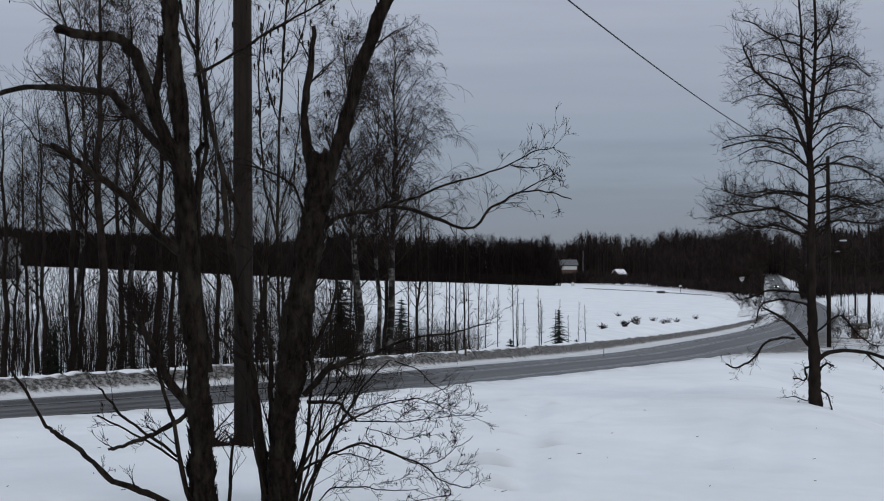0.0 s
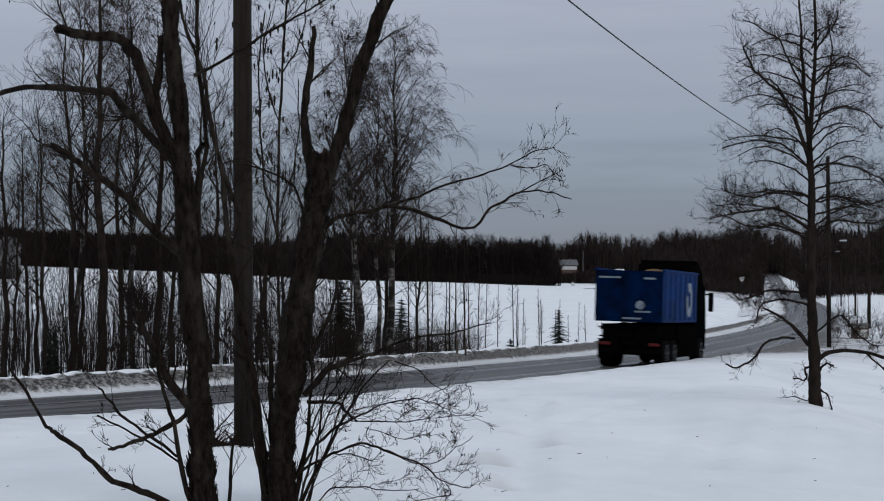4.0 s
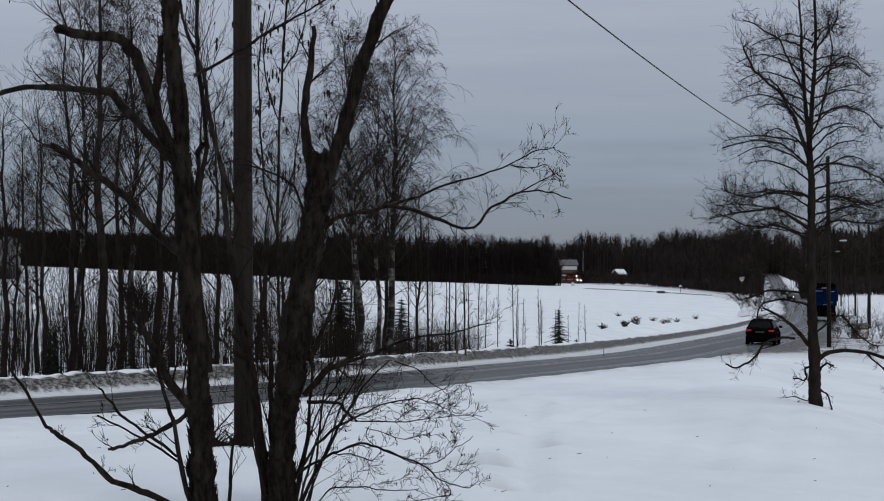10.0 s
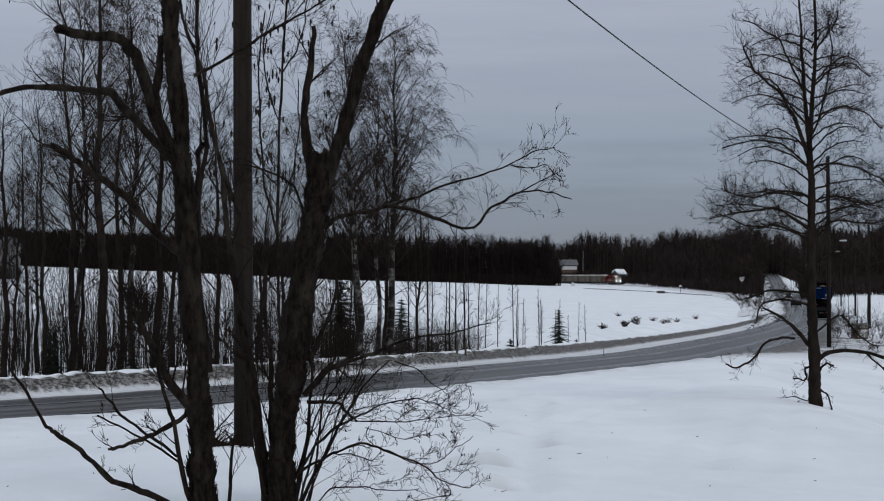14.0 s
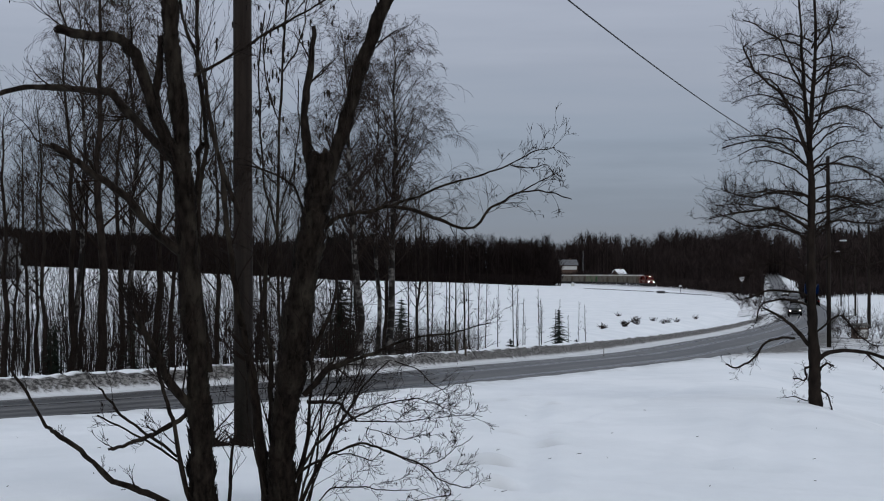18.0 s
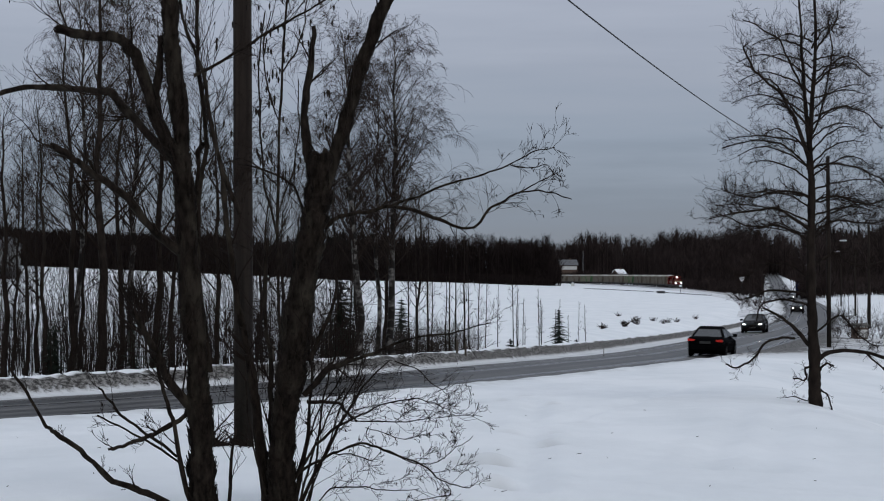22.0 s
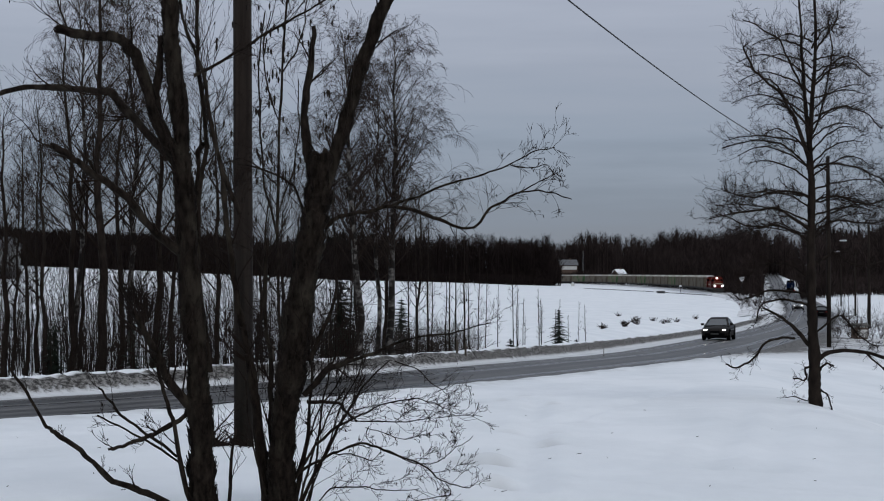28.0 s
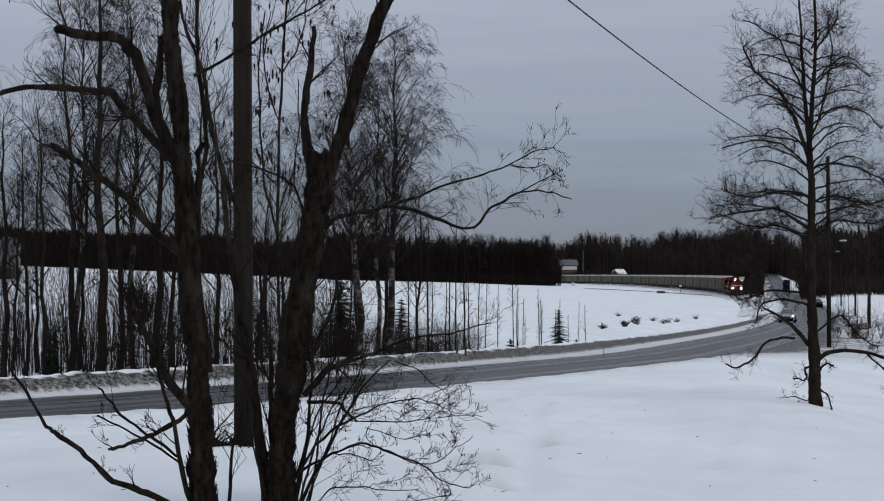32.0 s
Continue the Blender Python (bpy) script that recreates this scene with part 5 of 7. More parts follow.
    for i, (r, y, h, rad) in enumerate(thin):
        if 0.03 < r < 0.1:
            r += rng.uniform(-0.004, 0.004)
            if i % 4 == 1:
                continue
        h, rad = h * rng.uniform(0.8, 1.5), rad * rng.uniform(0.3, 0.6)
        bare_tree("sapling", "thin leafless sapling at the edge of the snowy field", "sapling", 300 + i, h, rad, BARK_GREY, TWIG, at_ground(r, y), crown_from=rng.uniform(0.15, 0.4), limbs=rng.randrange(10, 22), limb_len=0.1, limb_up=0.7,
                  depth=1, kids=3, min_r=0.0035, group="saplings at the field edge", wig=0.0035, lean=(rng.uniform(-0.02, 0.02), 0))
    for i, (r, y, h, w) in enumerate([(-0.0598, 67, 3.9, 1.8), (-0.0240, 78, 3.0, 1.0), (0.069, 95, 2.6, 0.85), (0.0405, 90, 1.1, 0.5), (0.0795, 99, 0.75, 0.3), (-0.229, 50, 2.3, 0.6), (-0.2325, 52, 2.0, 0.5), (-0.183, 53, 2.2, 0.6), (-0.166, 55, 2.4, 0.6)]):
        spruce("young_spruce", "small dark green spruce among the saplings", at_ground(r, y), h, w, 400 + i, "young spruces")
    # undergrowth of thin stems
    L = Limbs()
    for k in range(960):
        r = rng.uniform(-0.272, -0.075) if k < 820 else rng.uniform(-0.11, -0.05)
        y = rng.uniform(49, 66) + 20 * max(0, r + 0.16)
        x, y, z = at_ground(r, y)
        h = rng.uniform(1.2, 4.4) if k % 9 else rng.uniform(4.0, 7.0)
        bend = Vector((rng.uniform(-0.1, 0.1), rng.uniform(-0.1, 0.1), 0)) * h
        q = Vector((x, y, z))
        top = q + bend * 2 + Vector((0, 0, h))
        L.tube([q, q + bend * 0.4 + Vector((0, 0, h * 0.5)), top], [0.0125, 0.009, 0.0035], 3)
        for _k in range(10):
            u = rng.uniform(0.2, 0.95)
            s = q.lerp(top, u)
            L.tube([s, s + Vector((rng.uniform(-0.5, 0.5), rng.uniform(-0.4, 0.4), rng.uniform(0.05, 0.6)))], [0.0055, 0.003], 3)
    tagged(L.make("thicket", TWIG), "dense leafless thicket of thin stems behind the road bank", "thicket", kind="stuff")
    L = Limbs()
    for _ in range(400):
        r = rng.choice((rng.uniform(-0.075, -0.02), rng.uniform(-0.02, 0.03), rng.uniform(-0.02, 0.03)))
        y = rng.uniform(66, 80)
        if abs(float(road_foot(np.array([r * y]), np.array([y]))[1][0])) < 7.8:
            continue
        x, y, z = at_ground(r, y)
        for _k in range(6):
            sprout(L, rng, (x, y, z), (rng.uniform(-0.6, 0.6), rng.uniform(-0.4, 0.4), 1), rng.uniform(0.5, 1.9), 0.0065, 1, 4, min_r=0.003)
    tagged(L.make("willow_scrub", SCRUB), "low leafless willow scrub along the field edge", "scrub", kind="stuff")
    # dry tufts sticking out of the field snow
    L = Limbs()
    for cr, cy, n in ((0.0954, 140, 2), (0.1044, 190, 1), (0.1087, 150, 3), (0.1127, 168, 2), (0.1157, 158, 2), (0.1264, 170, 1), (0.1317, 168, 2), (0.137, 172, 1), (0.15, 195, 1)):
        for _ in range(n):
            x, y, z = at_ground(cr + rng.uniform(-0.002, 0.002), cy + rng.uniform(-4, 4))
            for _k in range(14):
                sprout(L, rng, (x, y, z), (rng.uniform(-1.6, 1.6), rng.uniform(-0.5, 0.5), 1), rng.uniform(0.15, 0.55), 0.03, 1, 3, min_r=0.016, up=0.02)
    tagged(L.make("dry_tufts", TWIG), "dry dark brush tufts poking out of the field snow", "brush", kind="stuff")

    # a thin line of dry grass along the ditch below the railway
    L = Limbs()
    for k in range(420):
        u = rng.random()
        x, y = 46.0 + 27.0 * u + 2.0 * math.sin(3.1 * u), 545.0 - 138.0 * u + rng.uniform(-0.4, 0.4)
        z = gz(x, y)
        for _k in range(3):
            dx = rng.uniform(-0.5, 0.5)
            L.tube([(x + dx, y, z - 0.05), (x + dx + rng.uniform(-0.25, 0.25), y, z + rng.uniform(0.08, 0.3))], [0.05, 0.02], 3)
    tagged(L.make("ditch_grass", TWIG_RED), "thin line of dry grass along the field ditch", "grass", kind="stuff")

    # bits of twig and old leaves lying on the near snow
    L = Limbs()
    for _ in range(46):
        y = rng.uniform(14.5, 42)
        x = rng.uniform(-0.26, 0.26) * y
        if rng.random() < 0.5:
            x, y = rng.gauss(-1.2, 2.0), rng.uniform(14.5, 24)
        z = gz(x, y)
        a = rng.uniform(0, 6.283)
        ln = rng.uniform(0.015, 0.06)
        L.tube([(x, y, z + 0.006), (x + math.cos(a) * ln, y + math.sin(a) * ln, z + 0.014)], [0.004, 0.003], 3)
    tagged(L.make("twig_litter", TWIG), "scattered bits of twig lying on the snow", "litter", kind="stuff")


build_tree_belt()


# ---------------------------------------------------------------- small shapes
def box(bm, x0, x1, y0, y1, z0, z1, bevel=0.0):
    vs = [bm.verts.new((x, y, z)) for z in (z0, z1) for y in (y0, y1) for x in (x0, x1)]
    fs = [bm.faces.new([vs[i] for i in q]) for q in ((0, 2, 3, 1), (4, 5, 7, 6), (0, 1, 5, 4), (2, 6, 7, 3), (0, 4, 6, 2), (1, 3, 7, 5))]
    if bevel:
        bmesh.ops.bevel(bm, geom=list({e for f in fs for e in f.edges}), offset=bevel, segments=2, affect="EDGES", profile=0.6)
    return bm


def boxed(*a, **k):
    return box(bmesh.new(), *a, **k)


def prism(bm, outline, lo, hi, axis="x"):
    """A flat outline pushed along an axis. For x the outline is (y, z), for y it is (x, z), for z it is (x, y)."""
    def at(p, h):
        return (h, p[0], p[1]) if axis == "x" else (p[0], h, p[1]) if axis == "y" else (p[0], p[1], h)
    a = [bm.verts.new(at(p, lo)) for p in outline]
    b = [bm.verts.new(at(p, hi)) for p in outline]
    n = len(outline)
    bm.faces.new(a)
    bm.faces.new(b[::-1])
    for i in range(n):
        bm.faces.new((a[i], b[i], b[(i + 1) % n], a[(i + 1) % n]))
    bmesh.ops.recalc_face_normals(bm, faces=bm.faces)
    return bm


def rod(p, q, r0, r1=None, sides=10):
    L = Limbs()
    L.tube([p, Vector(p).lerp(Vector(q), 0.5), q], [r0, (r0 + (r0 if r1 is None else r1)) / 2, r0 if r1 is None else r1], sides)
    bm = bmesh.new()
    vs = [bm.verts.new(v) for v in L.v]
    for f in L.f:
        bm.faces.new([vs[i] for i in f])
    bm.faces.new(vs[:sides][::-1])
    bmesh.ops.recalc_face_normals(bm, faces=bm.faces)
    return bm


def ring_profile(bm, profile, sides=20):
    """Turns (x, radius) pairs about the x axis."""
    rows = []
    for x, r in profile:
        rows.append([bm.verts.new((x, r * math.cos(6.28319 * j / sides), r * math.sin(6.28319 * j / sides))) for j in range(sides)])
    for a, b in zip(rows, rows[1:]):
        for j in range(sides):
            q = (j + 1) % sides
            bm.faces.new((a[j], a[q], b[q], b[j]))
    bm.faces.new(rows[0][::-1])
    bm.faces.new(rows[-1])
    bmesh.ops.recalc_face_normals(bm, faces=bm.faces)
    return bm


METAL_GREY = material("galvanised_steel", (0.42, 0.43, 0.44), 0.45, 0.8, second=(0.3, 0.31, 0.32), scale=8)
DARK_METAL = material("dark_steel", (0.05, 0.05, 0.052), 0.55, 0.4, second=(0.03, 0.03, 0.032), scale=6)
LAMP_HEAD = material("pale_lamp_housing", (0.55, 0.56, 0.56), 0.45, second=(0.42, 0.43, 0.44), scale=4)
WIRE = material("black_cable", (0.007, 0.0075, 0.009), 0.6)
INSULATOR = material("brown_porcelain", (0.09, 0.05, 0.035), 0.25, spec=0.5)


# ---------------------------------------------------------------- poles, cable, lamps
def build_poles():
    z = gz(-2.52, 21.3)
    pole = thing("utility_pole", "weathered grey wooden utility pole beside the alders", "pole", (-2.52, 21.3, z))
    part("shaft", rod((0.03, 0, -0.3), (-0.02, 0, 9.1), 0.125, 0.11, 20), POLE_WOOD, pole, smooth=True)
    part("bracket", boxed(-0.03, 0.03, -0.03, 0.2, 8.75, 8.81), DARK_METAL, pole)
    part("insulator", ring_profile(bmesh.new(), [(0, 0.02), (0.02, 0.05), (0.08, 0.045), (0.12, 0.02)], 10), INSULATOR, pole).matrix_basis = pose(0, 0.17, 8.82, 0, -90, 0)
    z2 = gz(21.05, 92)
    pole2 = thing("utility_pole", "wooden utility pole on the verge of the bend", "pole", (21.05, 92, z2))
    part("shaft", rod((0, 0, -0.3), (-0.04, 0, 10.55 - z2), 0.125, 0.10, 14), POLE_WOOD, pole2, smooth=True)
    part("cap", ring_profile(bmesh.new(), [(0, 0.15), (0.05, 0.13), (0.14, 0.02)], 12), DARK_METAL, pole2).matrix_basis = pose(-0.04, 0, 10.55 - z2, 0, -90, 0)
    for x in (-0.17,):
        part("insulator", ring_profile(bmesh.new(), [(0, 0.03), (0.02, 0.06), (0.1, 0.05), (0.14, 0.02)], 10), INSULATOR, pole2).matrix_basis = pose(x, 0, 9.84 - z2, 0, -90, 0)
    # the cable sags between the two poles
    pts = []
    for k in range(41):
        u = k / 40
        pts.append((-2.5 + 23.5 * u, 21.3 + 70.7 * u, 11.0 - 4.29 * u + 3.18 * u * u))
    L = Limbs()
    L.tube(pts, [0.018] * 41, 6)
    tagged(L.make("overhead_cable", WIRE), "thin black overhead cable strung between wooden poles", "cable")
    # lamps along the right of the far road
    for i, (hx, y, hz) in enumerate([(33.8, 143, 7.1), (47.8, 205, 7.1), (64.0, 281, 7.1), (83.0, 375, 7.1), (97.2, 450, 7.1), (110.0, 520, 7.2)]):
        px = hx + 2.3
        zb = gz(px, y)
        wood = i == 0
        lamp = thing("street_lamp", "street lamp with pale head on a wooden pole", "street lamp", (px, y, zb), 0, "street lamps along the far road")
        top = hz - zb
        part("pole", rod((0, 0, -0.3), (0, 0, top + (1.4 if wood else 0.2)), 0.13, 0.10, 10), POLE_WOOD, lamp, smooth=True)
        part("arm", rod((0, 0, top - 0.35), (-1.9, 0, top + 0.02), 0.03, 0.025, 8), POLE_WOOD, lamp, smooth=True)
        head = bmesh.new()
        prism(head, [(-2.5, 0.0), (-2.42, 0.08), (-2.05, 0.12), (-1.88, 0.07), (-1.88, 0.0)], -0.14, 0.14, "y")
        h = part("lamp_head", head, LAMP_HEAD, lamp)
        h.matrix_basis = pose(0, 0, top, 0, 0, 0)
        part("lens", boxed(-2.4, -2.05, -0.1, 0.1, -0.03, 0.0), material("lamp_glass", (0.6, 0.6, 0.58), 0.2) if i == 0 else bpy.data.materials["lamp_glass"], h)
    # second pole of the pair, and thin stakes that mark the road's edge
    z4 = gz(37.6, 150)
    p4 = thing("utility_pole", "short dark wooden pole beside the far verge", "pole", (37.9, 150, z4))
    part("shaft", rod((0, 0, -0.3), (0, 0, 3.4), 0.13, 0.12, 10), POLE_WOOD, p4, smooth=True)


build_poles()

SIGN_WHITE = material("pale_sign_face", (0.8, 0.8, 0.8), 0.4, second=(0.72, 0.72, 0.73), scale=6)
SIGN_RED = material("faded_red_sign_edge", (0.6, 0.5, 0.48), 0.5)
STAKE = material("stake_wood", (0.08, 0.065, 0.05), 0.9, second=(0.05, 0.04, 0.03), scale=20)


def build_signs():
    y, x = 252.0, 44.7
    z = gz(x, y)
    s = thing("yield_sign", "downward-pointing triangular yield sign on a grey post", "road sign", (x, y, z))
    part("post", rod((0, 0, -0.3), (0, 0, 4.0 - z), 0.03, 0.03, 8), DARK_METAL, s)
    tri = [(-0.43, 0.84), (0.43, 0.84), (0.0, 0.09)]
    p = part("plate", prism(bmesh.new(), tri, -0.09, -0.06, "y"), SIGN_WHITE, s)
    p.matrix_basis = pose(0, 0, 3.15 - z)
    rim = bmesh.new()
    for a, b in zip(tri, tri[1:] + tri[:1]):
        L = Vector((b[0] - a[0], b[1] - a[1])).normalized() * 0.06
        n = Vector((-L.y, L.x)) * -1.0
        prism(rim, [a, b, (b[0] - n.x, b[1] - n.y), (a[0] - n.x, a[1] - n.y)], -0.1, -0.094, "y")
    part("rim", rim, SIGN_RED, p, "faded red border")
    # stakes on the bank and old fence posts behind it
    for x, y, h, r in ((7.35, 77.0, 0.55, 0.02), (-4.15, 62.0, 1.5, 0.05), (0.6, 68.5, 0.55, 0.05), (0.95, 69, 0.5, 0.05), (-5.8, 58.0, 1.1, 0.05)):
        st = thing("wooden_stake", "weathered wooden stake standing in the snow bank", "stake", (x, y, gz(x, y)), 0, "stakes on the bank")
        part("shaft", rod((0, 0, -0.3), (0.02, 0, h), r, r * 0.8, 6), STAKE, st)


build_signs()

# ---------------------------------------------------------------- buildings
WALL_PALE = material("pale_painted_boards", (0.62, 0.62, 0.6), 0.8, second=(0.5, 0.5, 0.48), scale=1.5, stretch=(3, 3, 0.3))
WALL_BROWN = material("brown_boards", (0.12, 0.08, 0.06), 0.9, second=(0.07, 0.05, 0.04), scale=2, stretch=(3, 3, 0.3))
WALL_GREY = material("grey_green_render", (0.27, 0.272, 0.265), 0.9, second=(0.2, 0.203, 0.198), scale=1.2, third=(0.09, 0.09, 0.09), third_scale=0.4)
ROOF_GREY = material("frosted_roof", (0.13, 0.132, 0.137), 0.7, second=(0.08, 0.082, 0.086), scale=0.8)
PANE = material("dark_window_pane", (0.03, 0.035, 0.045), 0.06, spec=0.6)
FRAME = material("white_window_frame", (0.7, 0.7, 0.7), 0.5)


def house(label, at, turn, w, d, h, roof_h, wall_mat, roof_mat, windows, storeys=1, chimney=True, base_h=0.0):
    """A house with gabled roof over walls with framed windows on the side towards the road (-y)."""
    hs = thing("house", label, "house", at, turn)
    walls = bmesh.new()
    prism(walls, [(-w / 2, -1.0), (w / 2, -1.0), (w / 2, h), (-w / 2, h)], -d / 2, d / 2, "y")
    prism(walls, [(-d / 2, h), (d / 2, h), (0, h + roof_h)], -w / 2, w / 2, "x")
    wall = part("wall", walls, wall_mat, hs)
    roof = bmesh.new()
    o = 0.5
    k = roof_h / (d / 2)
    for s in (-1, 1):
        prism(roof, [(s * (d / 2 + o), h - o * k + 0.05), (s * (d / 2 + o), h - o * k + 0.3), (0, h + roof_h + 0.3), (0, h + roof_h + 0.05)], -w / 2 - o, w / 2 + o, "x")
    rf = part("roof", roof, roof_mat, hs)
    if chimney:
        part("chimney", boxed(w * 0.12, w * 0.12 + 0.7, -0.35, 0.35, h + roof_h - 0.6, h + roof_h + 1.1, 0.03), WALL_BROWN, rf)
    if base_h:
        part("plinth", boxed(-w / 2 - 0.06, w / 2 + 0.06, -d / 2 - 0.06, d / 2 + 0.06, -1.0, base_h), DARK_METAL, hs)
    for st in range(storeys):
        for wx in windows:
            z = 1.0 + base_h * 0.6 + st * 2.8
            win = part("window", boxed(wx - 0.65, wx + 0.65, -d / 2 - 0.05, -d / 2 - 0.01, z, z + 1.3), FRAME, wall)
            part("pane", boxed(wx - 0.55, wx - 0.03, -d / 2 - 0.08, -d / 2 - 0.052, z + 0.1, z + 1.2), PANE, win)
            part("pane", boxed(wx + 0.03, wx + 0.55, -d / 2 - 0.08, -d / 2 - 0.052, z + 0.1, z + 1.2), PANE, win)
    return hs


hs = house("two-storey brown house with pale upper boards and frosted roof", (66.9, 902, gz(66.9, 902) + 2.4), 8, 9.2, 8.0, 7.4, 2.6, WALL_BROWN, ROOF_GREY, (-2.6, 0.0, 2.6), 1)
part("upper_boards", boxed(-4.2, 4.2, -4.08, -4.02, 4.9, 6.7), WALL_PALE, hs, "pale painted upper boards")
house("low brown cottage under a thick snow-covered roof", (94.0, 898, gz(94, 898) + 1.6), 48, 7.4, 6.4, 2.6, 3.2, WALL_BROWN, CAP_SNOW, (-2.2, 1.8), 1)
house("grey-green rendered house at the top of the field", (-83.4, 300, gz(-83.4, 300) - 0.2), 0, 15.0, 9.0, 5.6, 1.6, WALL_GREY, ROOF_GREY, (-5.0, -1.6, 1.8, 5.4), 2, base_h=1.9)


BIN_GREY = material("dull_grey_boards", (0.10, 0.095, 0.085), 0.9, second=(0.06, 0.057, 0.05), scale=6)


def build_pole_brush():
    rng = random.Random(14)
    L = Limbs()
    for _ in range(46):
        x, y = -2.55 + rng.uniform(-0.45, 0.3), 21.0 + rng.uniform(-0.5, 0.3)
        L.tube([(x, y, gz(x, y)), (x + rng.uniform(-0.4, 0.4), y + rng.uniform(-0.2, 0.2), gz(x, y) + rng.uniform(0.05, 0.28))], [0.012, 0.004], 3)
    tagged(L.make("dry_grass", TWIG), "dry dark grass tuft at the foot of the pole", "grass", kind="stuff")


build_pole_brush()


def build_roadside_box():
    x, y = 27.4, 111.0
    z = gz(x, y)
    b = thing("roadside_bin", "small brown wooden grit bin with a sloping lid in the snow", "grit bin", (x, y, z), 14)
    part("body", boxed(-0.42, 0.42, -0.4, 0.4, -0.15, 0.74, 0.02), WALL_BROWN, b)
    part("lid", prism(bmesh.new(), [(-0.5, 0.8), (0.5, 0.86), (0.5, 0.94), (0.0, 1.02), (-0.5, 0.9)], -0.47, 0.47, "x"), BIN_GREY, b, "dull grey lid")
    part("front_panel", boxed(-0.34, 0.34, -0.43, -0.405, 0.1, 0.6), WALL_PALE, b, "pale front panel")
    # trackside box and pale cabinet by the rails
    x, y = 58.5, 452.0
    t = thing("trackside_box", "low dark box standing beside the rails in snow", "box", (x, y, gz(x, y)))
    part("body", boxed(-1.0, 1.0, -0.5, 0.5, -0.2, 0.55, 0.03), DARK_METAL, t)
    part("lid", boxed(-1.06, 1.06, -0.56, 0.56, 0.55, 0.66, 0.02), WALL_GREY, t)
    x, y = 52.0, 672.0
    c = thing("relay_cabinet", "small white relay cabinet with a pointed roof near the rails", "cabinet", (x, y, gz(x, y)))
    part("body", boxed(-0.6, 0.6, -0.5, 0.5, -0.2, 1.2, 0.02), WALL_PALE, c)
    part("roof", prism(bmesh.new(), [(-0.7, 1.2), (0.7, 1.2), (0, 1.6)], -0.6, 0.6, "y"), CAP_SNOW, c)
    # a marker post beside the rails and a flagpole by the house
    x, y = 70.5, 500.0
    m = thing("trackside_marker", "short trackside post with a white head", "post", (x, y, gz(x, y)))
    part("post", rod((0, 0, -0.2), (0, 0, 1.9), 0.08, 0.07, 8), DARK_METAL, m)
    part("head", boxed(-0.3, 0.3, -0.06, 0.06, 1.7, 2.2, 0.02), SIGN_WHITE, m)
    x, y = 74.5, 893.0
    f = thing("flagpole", "thin pale flagpole beside the house", "flagpole", (x, y, gz(x, y)))
    part("shaft", rod((0, 0, -0.3), (0, 0, 17.0), 0.14, 0.08, 8), METAL_GREY, f)
    part("finial", ring_profile(bmesh.new(), [(0, 0.06), (0.12, 0.16), (0.28, 0.05)], 10), LAMP_HEAD, f).matrix_basis = pose(0, 0, 17.0, 0, -90, 0)
    # scrub round the bin and on the verge behind the tree
    rng = random.Random(9)
    L = Limbs()
    for cx, cy, n, hh in ((27.3, 113.5, 7, 1.4), (29.0, 113, 6, 1.2), (30.8, 118, 5, 1.1), (26.5, 109.5, 4, 0.8), (29.5, 121, 5, 1.5)):
        for _ in range(n):
            px, py = cx + rng.uniform(-1.2, 1.2), cy + rng.uniform(-1.5, 1.5)
            for _k in range(7):
                sprout(L, rng, (px, py, gz(px, py)), (rng.uniform(-0.8, 0.8), rng.uniform(-0.5, 0.5), 1), hh * rng.uniform(0.5, 1.3), 0.010, 2, 3, min_r=0.004)
    tagged(L.make("verge_scrub", TWIG_RED), "tangled leafless scrub round the grit bin", "scrub", kind="stuff")
    # a sparse clump of bushes where the rails meet the road
    L = Limbs()
    for _ in range(26):
        r, y = rng.uniform(0.176, 0.2), rng.uniform(268, 330)
        if abs(r * y - float(road_at(y)[0])) < 6.5:
            continue
        x = r * y
        for _k in range(5):
            sprout(L, rng, (x, y, gz(x, y)), (rng.uniform(-0.7, 0.7), rng.uniform(-0.4, 0.4), 1), rng.uniform(0.7, 1.8), 0.02, 2, 3, min_r=0.012)
    tagged(L.make("crossing_scrub", TWIG_RED), "brown leafless bushes beside the level crossing", "scrub", kind="stuff")


build_roadside_box()

# ---------------------------------------------------------------- railway
TRACK_Y = np.array([225, 240, 300, 345, 380, 440, 495, 545, 600, 650, 700, 760, 800, 840, 900, 1000, 1300.0])
TRACK_X = np.array([43.5, 46, 55.5, 62.3, 66.8, 72.8, 76.8, 79.6, 82, 83, 82.3, 78.6, 74.2, 68, 56, 30, -70.0])
TRACK_ZY = np.array([225, 262, 300, 378, 450, 560, 690, 800, 1300.0])
TRACK_Z = np.array([-0.95, -0.92, -0.75, -0.42, -0.22, 0.0, 0.2, 0.4, 0.8])
_ty = np.linspace(225, 1300, 2151)
_tx = _smooth(np.interp(_ty, TRACK_Y, TRACK_X), 121)
_tz = _smooth(np.interp(_ty, TRACK_ZY, TRACK_Z), 81)
_ts = np.concatenate([[0], np.cumsum(np.hypot(np.diff(_tx), np.diff(_ty)))])

RAIL = material("rail_steel", (0.16, 0.13, 0.11), 0.5, 0.7, second=(0.1, 0.08, 0.07), scale=3)
BALLAST = material("snowy_ballast", (0.80, 0.81, 0.83), 0.9, second=(0.55, 0.55, 0.55), scale=0.6, bump=0.6, bump_scale=8)


